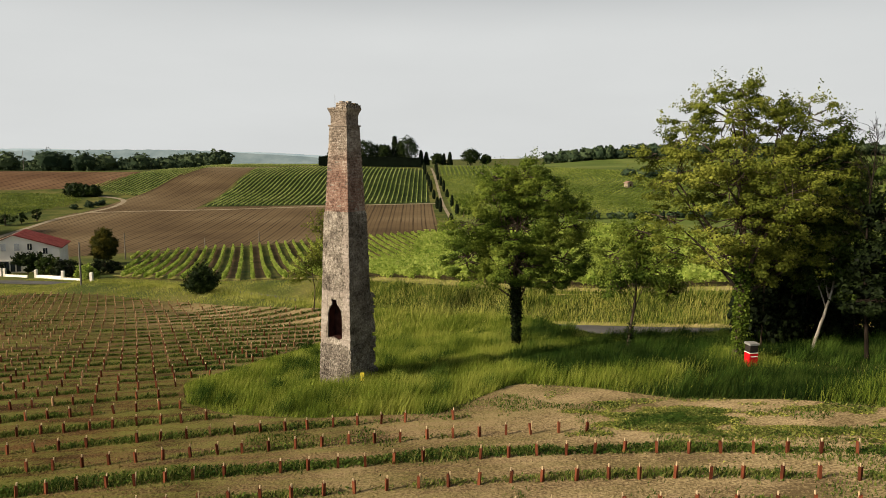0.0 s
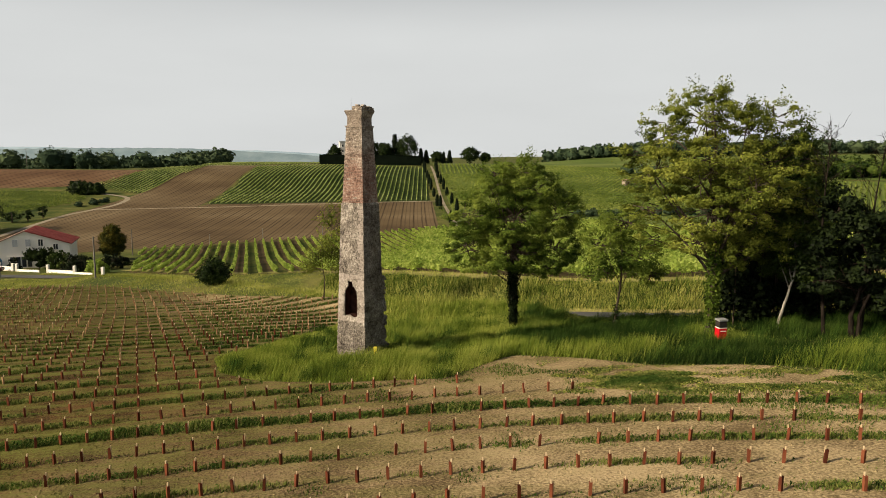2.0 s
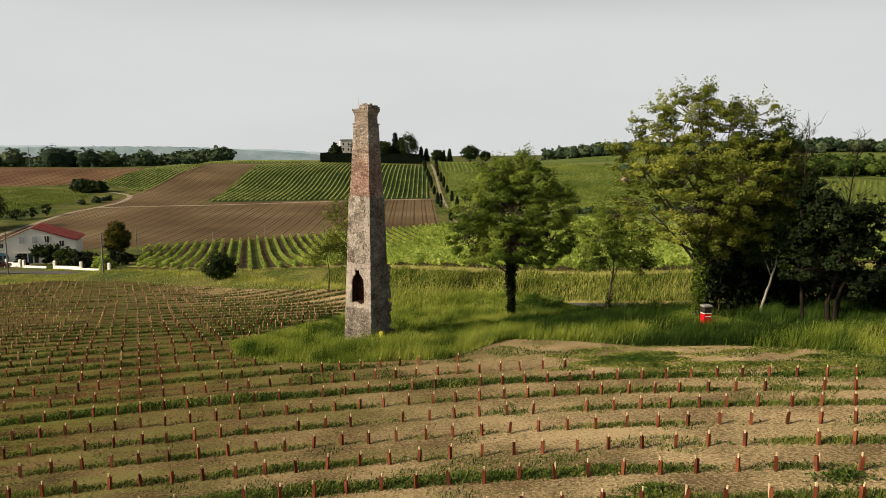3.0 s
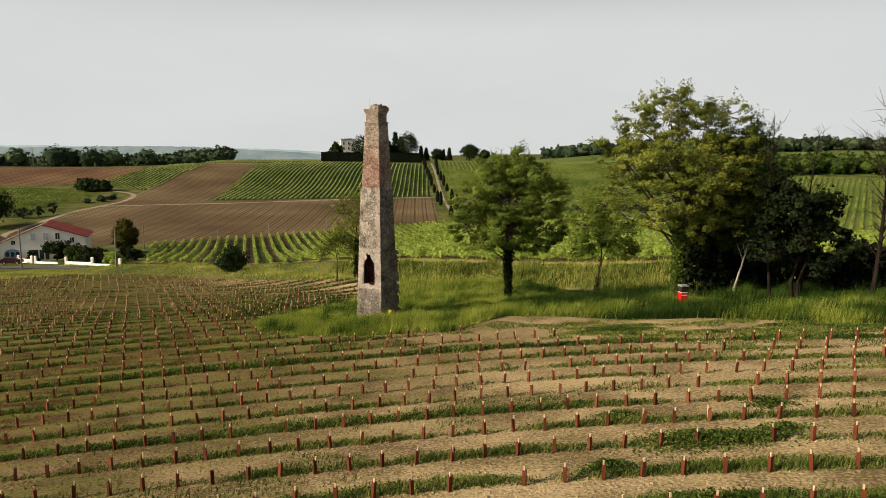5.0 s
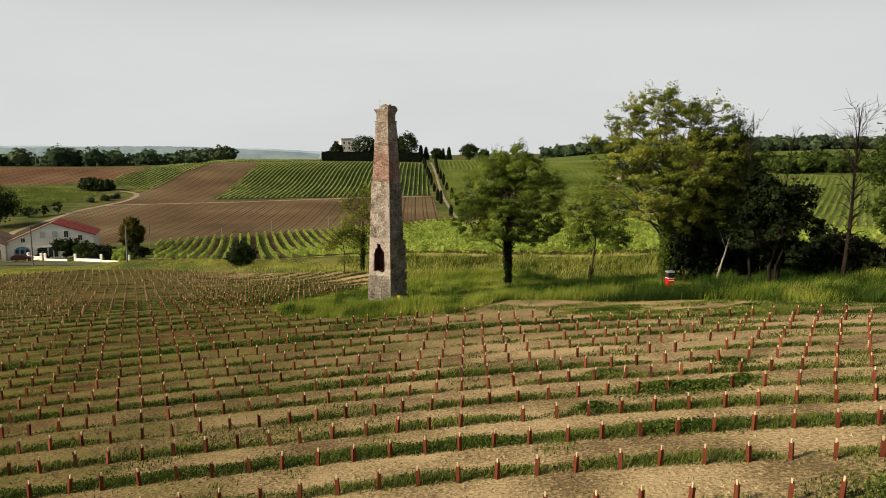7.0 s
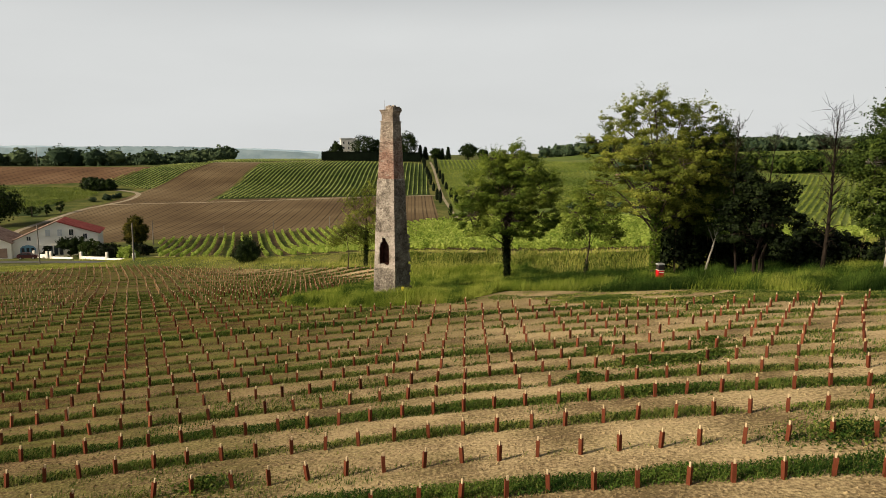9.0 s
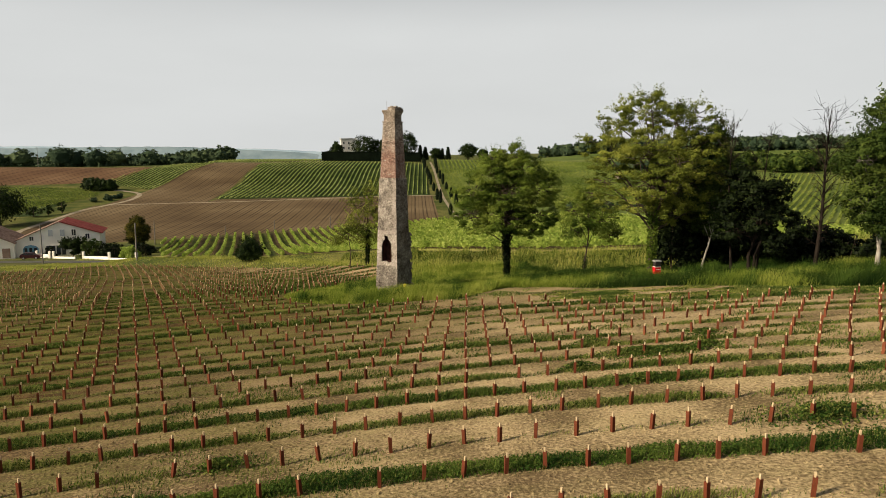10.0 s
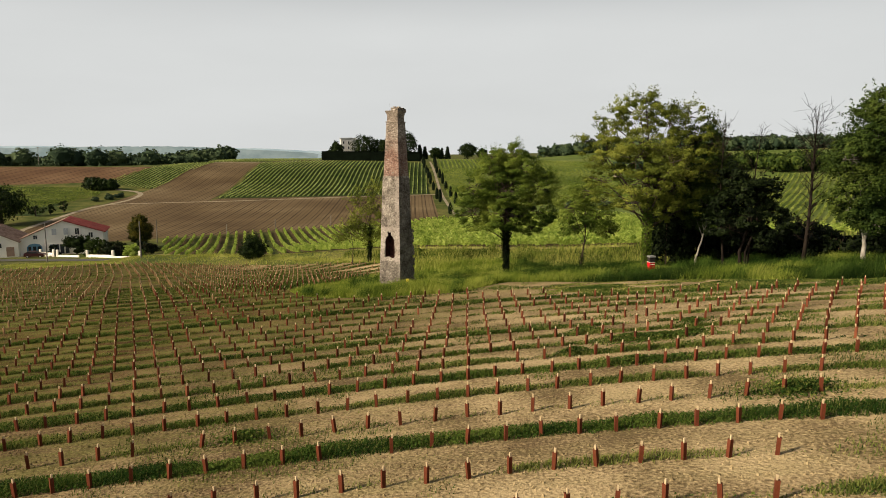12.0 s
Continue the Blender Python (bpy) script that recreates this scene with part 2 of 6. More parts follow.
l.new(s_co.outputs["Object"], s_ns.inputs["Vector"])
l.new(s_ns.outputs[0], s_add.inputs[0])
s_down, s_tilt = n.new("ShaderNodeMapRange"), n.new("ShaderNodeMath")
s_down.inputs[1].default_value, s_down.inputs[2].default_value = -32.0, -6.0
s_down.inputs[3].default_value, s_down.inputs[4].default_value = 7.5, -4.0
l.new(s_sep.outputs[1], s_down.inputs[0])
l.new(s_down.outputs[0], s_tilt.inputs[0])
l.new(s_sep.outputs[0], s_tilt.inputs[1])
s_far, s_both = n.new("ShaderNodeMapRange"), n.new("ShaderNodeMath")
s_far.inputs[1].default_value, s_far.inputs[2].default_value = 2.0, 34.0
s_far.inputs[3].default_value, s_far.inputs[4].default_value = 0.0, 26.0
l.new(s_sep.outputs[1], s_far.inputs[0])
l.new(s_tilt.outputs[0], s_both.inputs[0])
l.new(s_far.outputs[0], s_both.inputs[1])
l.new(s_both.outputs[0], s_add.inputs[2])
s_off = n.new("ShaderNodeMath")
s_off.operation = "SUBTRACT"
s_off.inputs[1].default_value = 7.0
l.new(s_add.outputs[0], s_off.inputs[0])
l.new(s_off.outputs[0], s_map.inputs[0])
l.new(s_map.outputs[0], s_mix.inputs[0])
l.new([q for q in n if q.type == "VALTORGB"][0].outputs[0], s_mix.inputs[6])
f_map, f_ns, f_big, f_rng, f_mix, f_mul = (n.new(k) for k in ("ShaderNodeMapping", "ShaderNodeTexNoise", "ShaderNodeTexNoise", "ShaderNodeMapRange", "ShaderNodeMix", "ShaderNodeMath"))
f_map.inputs["Scale"].default_value = (0.25, 1.6, 1.0)
f_ns.inputs["Scale"].default_value, f_ns.inputs["Detail"].default_value, f_ns.inputs["Roughness"].default_value = 0.9, 10, 0.65
f_big.inputs["Scale"].default_value, f_big.inputs["Detail"].default_value, f_big.inputs["Roughness"].default_value = 6.0, 6, 0.7
f_mul.operation = "MULTIPLY_ADD"
f_mul.inputs[1].default_value = 0.5
f_rng.inputs[1].default_value, f_rng.inputs[2].default_value, f_rng.inputs[4].default_value = 0.66, 0.88, 0.7
f_mix.data_type = "RGBA"
f_mix.inputs[7].default_value = (0.135, 0.15, 0.034, 1)
l.new(s_co.outputs["Object"], f_map.inputs[0])
l.new(f_map.outputs[0], f_ns.inputs["Vector"])
l.new(s_co.outputs["Object"], f_big.inputs["Vector"])
l.new(f_big.outputs[0], f_mul.inputs[0])
l.new(f_ns.outputs[0], f_mul.inputs[2])
l.new(f_mul.outputs[0], f_rng.inputs[0])
f_side, f_amt = n.new("ShaderNodeMath"), n.new("ShaderNodeMath")
f_side.operation, f_amt.operation = "MULTIPLY_ADD", "MULTIPLY"
f_side.inputs[1].default_value, f_side.inputs[2].default_value = 0.8, 0.2
l.new(s_map.outputs[0], f_side.inputs[0])
l.new(f_side.outputs[0], f_amt.inputs[0])
l.new(f_rng.outputs[0], f_amt.inputs[1])
l.new(f_amt.outputs[0], f_mix.inputs[0])
l.new(s_mix.outputs[2], f_mix.inputs[6])
l.new(f_mix.outputs[2], [q for q in n if q.type == "BSDF_PRINCIPLED"][0].inputs["Base Color"])


def drilled(name, colours, gap, turn):
    """Bare earth with parallel drill lines that fade in and out."""
    m = material(name, colours, 0.03, 8, 0.95, 0.3, 3.0, fine=0.16, fine_scale=2.0)
    n, l = m.node_tree.nodes, m.node_tree.links
    co, mp, wv, ns = n.new("ShaderNodeTexCoord"), n.new("ShaderNodeMapping"), n.new("ShaderNodeTexWave"), n.new("ShaderNodeTexNoise")
    mp.inputs["Rotation"].default_value = (0, 0, turn)
    wv.bands_direction = "X"
    wv.inputs["Scale"].default_value = 1 / gap * 0.314
    wv.inputs["Distortion"].default_value, wv.inputs["Detail"].default_value, wv.inputs["Detail Scale"].default_value = 1.6, 3, 0.15
    ns.inputs["Scale"].default_value, ns.inputs["Detail"].default_value = 0.05, 3
    l.new(co.outputs["Object"], mp.inputs[0])
    l.new(mp.outputs[0], wv.inputs["Vector"])
    l.new(co.outputs["Object"], ns.inputs["Vector"])
    fine_w = n.new("ShaderNodeTexWave")
    fine_w.bands_direction = "X"
    fine_w.inputs["Scale"].default_value = 0.37 / gap * 0.314
    fine_w.inputs["Distortion"].default_value, fine_w.inputs["Detail"].default_value, fine_w.inputs["Detail Scale"].default_value = 1.5, 2, 0.05
    l.new(mp.outputs[0], fine_w.inputs["Vector"])
    both = n.new("ShaderNodeMath")
    both.operation = "MULTIPLY_ADD"
    both.inputs[1].default_value = 0.45
    l.new(fine_w.outputs["Fac"], both.inputs[0])
    l.new(wv.outputs["Fac"], both.inputs[2])
    k = n.new("ShaderNodeMath")
    k.operation = "MULTIPLY"
    line, fade = n.new("ShaderNodeMapRange"), n.new("ShaderNodeMapRange")
    line.inputs[1].default_value, line.inputs[2].default_value = 0.8, 1.35
    fade.inputs[1].default_value, fade.inputs[2].default_value, fade.inputs[3].default_value = 0.35, 0.6, 0.55
    l.new(both.outputs[0], line.inputs[0])
    l.new(ns.outputs[0], fade.inputs[0])
    l.new(line.outputs[0], k.inputs[0])
    l.new(fade.outputs[0], k.inputs[1])
    mx = n.new("ShaderNodeMix")
    mx.data_type, mx.blend_type = "RGBA", "MIX"
    bs = [q for q in n if q.type == "BSDF_PRINCIPLED"][0]
    ramp = [q for q in n if q.type == "VALTORGB"][0]
    mx.inputs[7].default_value = (*[v * 0.55 for v in colours[0]], 1)
    l.new(k.outputs[0], mx.inputs[0])
    l.new(ramp.outputs[0], mx.inputs[6])
    l.new(mx.outputs[2], bs.inputs["Base Color"])
    return m


M_REDEARTH = drilled("reddish_ploughed_earth", [(0.072, 0.04, 0.022), (0.112, 0.065, 0.035), (0.155, 0.098, 0.056)], 2.6, radians(14))
M_PLOUGH = drilled("ploughed_earth", [(0.072, 0.049, 0.026), (0.112, 0.08, 0.043), (0.16, 0.12, 0.069)], 1.5, radians(-2.6))


def masonry(name, plain, red, red_low, red_high, vary, by_object, bump=0.7):
    """Old masonry: plain weathered tones, a redder stretch between two heights, lichen and pale lime patches."""
    m = bpy.data.materials.new(name)
    m.use_nodes = True
    n, l = m.node_tree.nodes, m.node_tree.links
    bs = n["Principled BSDF"]
    bs.inputs["Roughness"].default_value, bs.inputs["Specular IOR Level"].default_value = 0.95, 0.15
    geo = n.new("ShaderNodeNewGeometry")
    rnd = n.new("ShaderNodeObjectInfo").outputs["Random"] if by_object else geo.outputs["Random Per Island"]

    def noise_node(scale, detail):
        q = n.new("ShaderNodeTexNoise")
        q.inputs["Scale"].default_value, q.inputs["Detail"].default_value = scale, detail
        l.new(geo.outputs["Position"], q.inputs["Vector"])
        return q.outputs[0]

    def math_node(op, a, b):
        q = n.new("ShaderNodeMath")
        q.operation = op
        for i, v in enumerate((a, b)):
            if isinstance(v, (int, float)):
                q.inputs[i].default_value = v
            else:
                l.new(v, q.inputs[i])
        return q.outputs[0]

    def ramp(fac, cols, lo=0.34, hi=0.66):
        q = n.new("ShaderNodeValToRGB")
        while len(q.color_ramp.elements) < len(cols):
            q.color_ramp.elements.new(0.5)
        for i, c in enumerate(cols):
            q.color_ramp.elements[i].position = lo + (hi - lo) * i / (len(cols) - 1)
            q.color_ramp.elements[i].color = (*c, 1)
        l.new(fac, q.inputs[0])
        return q.outputs[0]

    base = math_node("ADD", math_node("ADD", math_node("MULTIPLY", noise_node(1.1, 8), 0.55), math_node("MULTIPLY", noise_node(7.0, 8), 0.45)), math_node("MULTIPLY", math_node("SUBTRACT", rnd, 0.5), vary))
    base = math_node("ADD", base, math_node("MULTIPLY", math_node("SUBTRACT", noise_node(15, 6), 0.5), 0.55))
    tone = ramp(base, plain)
    if red:
        sep = n.new("ShaderNodeSeparateXYZ")
        l.new(geo.outputs["Position"], sep.inputs[0])
        z = math_node("ADD", sep.outputs[2], math_node("MULTIPLY", math_node("SUBTRACT", noise_node(1.3, 5), 0.5), 2.2))
        up = n.new("ShaderNodeMapRange")
        up.inputs[1].default_value, up.inputs[2].default_value = red_low - 0.3, red_low + 0.3
        l.new(z, up.inputs[0])
        dn = n.new("ShaderNodeMapRange")
        dn.inputs[1].default_value, dn.inputs[2].default_value, dn.inputs[3].default_value, dn.inputs[4].default_value = red_high - 0.7, red_high + 0.7, 1, 0.22
        l.new(z, dn.inputs[0])
        mx = n.new("ShaderNodeMix")
        mx.data_type = "RGBA"
        l.new(math_node("MULTIPLY", up.outputs[0], dn.outputs[0]), mx.inputs[0])
        l.new(tone, mx.inputs[6])
        l.new(ramp(base, red), mx.inputs[7])
        tone = mx.outputs[2]
    l.new(tone, bs.inputs["Base Color"])
    bp = n.new("ShaderNodeBump")
    bp.inputs["Strength"].default_value, bp.inputs["Distance"].default_value = bump, 0.04
    l.new(math_node("ADD", noise_node(9, 8), math_node("MULTIPLY", noise_node(40, 4), 0.4)), bp.inputs["Height"])
    l.new(bp.outputs[0], bs.inputs["Normal"])
    return m


GREY = [(0.062, 0.053, 0.044), (0.152, 0.132, 0.11), (0.24, 0.212, 0.178), (0.41, 0.375, 0.325)]
RED = [(0.1, 0.06, 0.046), (0.2, 0.118, 0.09), (0.28, 0.18, 0.142), (0.38, 0.305, 0.25)]
GREYBRICK = [(0.095, 0.083, 0.067), (0.2, 0.177, 0.145), (0.29, 0.26, 0.216), (0.46, 0.425, 0.37)]
M_BRICK = masonry("old_brick", GREYBRICK, RED, 7.4, 10.0, 0.16, True)
M_BRICKREST = masonry("old_brick_rest", GREYBRICK, RED, 7.4, 10.0, 0.16, False)
M_STONE = masonry("weathered_rubble_stone", GREY, None, 0, 0, 0.09, True, 1.0)
M_PALESTONE = masonry("dressed_limestone", [(0.15, 0.127, 0.106), (0.25, 0.215, 0.185), (0.31, 0.272, 0.238), (0.4, 0.36, 0.32)], None, 0, 0, 0.06, True, 0.6)
M_STONEREST = masonry("weathered_stone_rest", [tuple(v * 0.88 for v in c) for c in GREY], None, 0, 0, 0.1, False, 1.0)
M_MORTAR = masonry("lime_mortar", [tuple(v * 1.12 for v in c) for c in GREY], None, 0, 0, 0, False, 1.0)


# ---- ground ----
# cross-country profile: y, height on the middle line, cross slope, cross curvature
PROFILE = np.array([
    (-70, 4.38, 1.45, -0.96), (-45, 2.75, 4.57, 0.11), (-30, 1.73, 6.00, 0.68), (-15, 0.43, 6.06, 1.10), (0, -0.45, 5.73, 1.29),
    (15, -2.45, 5.19, 1.22), (35, -4.52, 5.14, 1.01), (60, -6.91, 5.48, 0.71), (90, -10.22, 6.88, 0.45), (130, -13.69, 5.91, 1.19),
    (180, -14.52, 3.80, 1.66), (240, -12.34, 1.69, 1.32), (300, -8.29, 0.05, 0.81), (350, -0.90, -0.42, 0.16), (400, 3.20, 1.19, -0.41),
    (440, 3.90, 3.02, -0.51), (480, 2.60, 5.31, -0.48), (560, -0.34, 10.49, -0.37), (700, -11.90, 16.0, -0.10)])
ROAD = ((-220, 118), (-140, 111), (-100, 101), (-75, 93), (-50, 80), (-22, 56), (0, 32), (12, 21.3), (18, 17.8), (25, 14.2), (34, 11.0), (60, 6), (300, -20))


def smooth(a, b, v):
    s = np.clip((v - a) / (b - a), 0, 1)
    return s * s * (3 - 2 * s)


def road_side(x, y):
    """Signed distance from the road's middle, positive beyond it."""
    best, sign = np.full(np.shape(x), 1e9), np.ones(np.shape(x))
    for (ax, ay), (bx, by) in zip(ROAD, ROAD[1:]):
        dx, dy = bx - ax, by - ay
        s = np.clip(((x - ax) * dx + (y - ay) * dy) / (dx * dx + dy * dy), 0, 1)
        d = np.hypot(x - ax - s * dx, y - ay - s * dy)
        near = d < best
        best = np.where(near, d, best)
        sign = np.where(near, np.sign((y - ay) * dx - (x - ax) * dy), sign)
    return best * sign


def height(x, y):
    x, y = np.broadcast_arrays(np.asarray(x, float), np.asarray(y, float))
    k = PROFILE[:, 0]
    yy = np.clip(y, k[0], k[-1] - 1e-6)
    i = np.clip(np.searchsorted(k, yy, side="right") - 1, 0, len(k) - 2)
    h = k[i + 1] - k[i]
    s = (yy - k[i]) / h
    u = np.clip(x / (yy + 85.0), -1.2, 1.2)
    z = 0
    for col, power in ((1, 0), (2, 1), (3, 2)):
        v = PROFILE[:, col]
        lo, hi = np.maximum(i - 1, 0), np.minimum(i + 2, len(k) - 1)
        m0 = (v[i + 1] - v[lo]) / (k[i + 1] - k[lo]) * h
        m1 = (v[hi] - v[i]) / (k[hi] - k[i]) * h
        c = (2 * s**3 - 3 * s**2 + 1) * v[i] + (s**3 - 2 * s**2 + s) * m0 + (3 * s**2 - 2 * s**3) * v[i + 1] + (s**3 - s**2) * m1
        z = z + c * u**power
    z = z + 13 * np.exp(-(((x - 340) / 190) ** 2 + ((y - 640) / 110) ** 2)) + 5 * np.exp(-(((x - 150) / 70) ** 2 + ((y - 590) / 70) ** 2))
    z = z - 8 * smooth(-125, -230, x) * smooth(345, 440, y)
    side = road_side(x, y)
    cut = smooth(-40, 8, x) * smooth(400, 120, y)
    z = z + (0.95 * np.exp(-((side + 6.5) / 3.5) ** 2) - 0.35 * np.exp(-(side / 4.0) ** 2)) * smooth(15.5, 10, x) * smooth(-64, -50, x)
    z = z - 0.9 * cut * np.exp(-(side / 4.0) ** 2) + 1.5 * cut * smooth(3, 9, side) * (1 - smooth(14, 60, side))
    return z


def h1(x, y):
    return float(height(x, y))


def mesh_from(name, verts, faces, mat, parent=None, smooth_shade=False):
    """One mesh object from arrays; faces all of one size."""
    verts, faces = np.asarray(verts, np.float32), np.asarray(faces, np.int32)
    me = bpy.data.meshes.new(name)
    k = faces.shape[1]
    me.vertices.add(len(verts)), me.loops.add(faces.size), me.polygons.add(len(faces))
    me.vertices.foreach_set("co", verts.ravel())
    me.loops.foreach_set("vertex_index", faces.ravel())
    me.polygons.foreach_set("loop_start", np.arange(0, faces.size, k, dtype=np.int32))
    me.polygons.foreach_set("use_smooth", np.full(len(faces), smooth_shade))
    me.update(calc_edges=True)
    me.materials.append(mat)
    ob = new(name, me)
    if parent is not None:
        ob.parent = parent
    return ob


def grid_faces(n, m):
    i, j = np.meshgrid(np.arange(n - 1), np.arange(m - 1), indexing="ij")
    a = (i * m + j).ravel()
    return np.stack([a, a + m, a + m + 1, a + 1], 1)


def spaced(*parts):
    """Grid lines from runs of (start, end, step)."""
    v = np.concatenate([np.arange(a, b, s) for a, b, s in parts])
    return np.unique(np.round(v, 3))


# one sheet of land out to the horizon
gx = spaced((-4500, -900, 400), (-900, -300, 60), (-300, -60, 6), (-60, -32, 2), (-32, 36, 0.7), (36, 60, 2), (60, 300, 6), (300, 900, 60), (900, 4501, 400))
gy = spaced((-900, -100, 100), (-100, -56, 4), (-56, 34, 0.7), (34, 110, 2), (110, 500, 6), (500, 760, 20), (760, 4600, 300))
GX, GY = np.meshgrid(gx, gy, indexing="ij")
GZ = height(GX, GY)
rough_up = np.exp(-np.clip(np.hypot(GX, GY + 10) / 60, 0, 9) ** 2)
GZ = GZ + rough_up * 0.015 * np.sin(GX * 1.9 + 0.7 * np.sin(GY * 1.3)) * np.sin(GY * 1.7 + np.sin(GX * 1.1))
ground = mesh_from("ground", np.stack([GX, GY, GZ], -1).reshape(-1, 3), grid_faces(len(gx), len(gy)), M_MEADOW, smooth_shade=True)
tagged(ground, "rolling farmland of grass and bare soil", "ground", kind="structure")


def along(line, s):
    """Points at fractions s along a polyline."""
    line = np.asarray(line, float)
    d = np.concatenate([[0], np.cumsum(np.hypot(*np.diff(line, axis=0).T))])
    return np.stack([np.interp(s * d[-1], d, line[:, k]) for k in (0, 1)], 1)


def patch(name, front, back, step, mat, lift, label, category="field"):
    """A piece of land cover between two edges, laid just over the ground."""
    front, back = np.asarray(front, float), np.asarray(back, float)
    n = max(2, int(np.hypot(*(front[-1] - front[0])) / step) + 1)
    m = max(2, int(np.hypot(*(back.mean(0) - front.mean(0))) / step) + 1)
    s = np.linspace(0, 1, n)
    f, b = along(front, s), along(back, s)
    t = np.linspace(0, 1, m)[None, :, None]
    p = f[:, None] * (1 - t) + b[:, None] * t
    z = height(p[..., 0], p[..., 1]) + lift
    v = np.concatenate([p, z[..., None]], -1).reshape(-1, 3)
    fc = grid_faces(n, m)
    a, c, d = v[fc[0]][:3]
    if np.cross(c - a, d - a)[2] < 0:
        fc = fc[:, ::-1]
    return tagged(mesh_from(name, v, fc, mat, smooth_shade=True), label, category, kind="structure")


def ribbon(name, line, width, step, mat, lift, label, category):
    line = np.asarray(line, float)
    n = int(np.hypot(*np.diff(line, axis=0).T).sum() / step)
    c = along(line, np.linspace(0, 1, n))
    for _ in range(3):
        c[1:-1] = 0.25 * c[:-2] + 0.5 * c[1:-1] + 0.25 * c[2:]
    t = np.gradient(c, axis=0)
    nrm = np.stack([-t[:, 1], t[:, 0]], 1) / np.linalg.norm(t, axis=1)[:, None]
    return patch(name, c - nrm * width / 2, c + nrm * width / 2, step, mat, lift, label, category)


# near vineyard soil: everything this side of the grass edge
EDGE_LEFT = ((-62, 50), (-53, 61), (-43, 58), (-32, 49.2), (-26.7, 45), (-17.6, 37), (-10, 31))
EDGE_BACK = ((-10, 31), (-5, 27.5), (-3.2, 25), (-2.8, 22), (-3.4, 17.8), (-4.7, 13.4), (-6.5, 7), (-8.5, 1.1))
EDGE_NEAR = ((-8.6, 1), (-7.1, -2.6), (-4.7, -4.6), (-0.9, -5.8), (2.5, -6), (4.3, -6.2), (6, -4.3), (7.6, -2.4), (10.8, -4), (13.6, -6.3), (17.5, -7.3), (20, -8.9), (23.4, -11.9), (27, -14.8), (36, -20))
EDGE = EDGE_LEFT + EDGE_BACK[1:-1] + EDGE_NEAR
EDGE_CUT = ((-10, 31), (-8.8, 22), (-9, 14.8), (-9.3, 5.8), (-8.6, 1))
edge_front = [(-60 + 96 * i / 23, -58 + 0 * i) for i in range(24)]
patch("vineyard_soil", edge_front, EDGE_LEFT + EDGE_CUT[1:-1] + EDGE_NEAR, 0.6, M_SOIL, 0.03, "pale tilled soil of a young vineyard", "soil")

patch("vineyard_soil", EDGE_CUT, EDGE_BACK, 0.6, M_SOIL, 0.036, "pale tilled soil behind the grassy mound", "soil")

MID_FRONT = ((-57, 96), (-40, 85), (-20, 70), (0, 50), (19, 31), (36, 28), (70, 30), (120, 45))
MID_BACK = ((-77, 148), (-60, 158), (-43, 167), (-15, 184), (0, 192), (30, 205), (55, 214), (170, 240))
patch("vineyard_ground", MID_FRONT, MID_BACK, 3, M_VINEFLOOR, 0.05, "grassy soil under vine rows", "soil")
patch("ploughed_field", [(-102, 138), (-79, 151), (-62, 159), (-43, 168.5), (-15, 185.5), (2, 193.5)], [(-140, 236.9), (-112.8, 243.9), (-98, 246.9), (-85.9, 249.4), (-55, 259.4), (-30, 266.9), (-2, 271.5)], 4, M_PLOUGH, 0.08, "brown ploughed field with drill lines")
patch("ploughed_field", [(-98, 247.2), (-85.9, 249.7), (-55, 259.7), (-30, 267.2)], [(-97, 257.4), (-70, 262), (-42, 266.9), (-30, 269)], 3, M_PLOUGH, 0.07, "brown ploughed headland below the hill vines")
patch("ploughed_field", [(-138, 237.4), (-112.8, 244.1), (-98, 247.1)], [(-142, 384), (-110, 384)], 4, M_PLOUGH, 0.08, "brown ploughed strip climbing the hill")
patch("ploughed_field", [(-102, 138), (-140, 237)], [(-118, 146), (-131.5, 170), (-134, 183), (-137, 208), (-140.5, 224), (-140.5, 237)], 4, M_PLOUGH, 0.07, "brown ploughed field edge along the track")
patch("vineyard_ground", [(-97, 257.5), (-42, 267), (-3, 275)], [(-108, 381), (-60, 396), (-9.5, 382)], 4, M_VINEGREEN, 0.07, "dark grassy soil under hill vines", "soil")
patch("vineyard_ground", [(-168, 312), (-138, 289)], [(-160, 378), (-138, 385)], 4, M_VINEGREEN, 0.07, "dark grassy soil under hill vines", "soil")
patch("vineyard_ground", [(-260, 200), (-190, 203), (-148, 208)], [(-310, 298), (-220, 296), (-170, 291)], 4, M_VINEGREEN, 0.06, "dark grassy soil under vines", "soil")
patch("reddish_field", [(-330, 300), (-222, 300), (-195, 304), (-167, 313)], [(-380, 352), (-222, 358), (-190, 356), (-166, 358)], 5, M_REDEARTH, 0.08, "reddish ploughed field on the slope")
ribbon("road", ROAD, 5.0, 2.5, M_ROAD, 0.10, "narrow grey asphalt country road", "road")
ribbon("road_shoulder", [(x + 1.2, y + 2.6) for x, y in ROAD[7:11]], 0.9, 2, M_DRYGRASS, 0.14, "dry pale road shoulder", "verge")
ribbon("farm_track", ((-104, 126), (-119, 147), (-132.8, 170), (-135, 183), (-138, 207), (-139.5, 224), (-136, 239), (-133.5, 250), (-134.6, 263), (-137.8, 275), (-145, 282), (-155.5, 287), (-172, 292)), 2.2, 3, M_TRACK, 0.12, "pale gravel farm track", "track")
ribbon("farm_track", ((-137, 238), (-112.8, 244), (-98, 247), (-85.9, 249.5), (-55, 259.5), (-30, 267), (0, 273.5)), 1.9, 3, M_TRACK, 0.13, "pale earth track between the fields", "track")
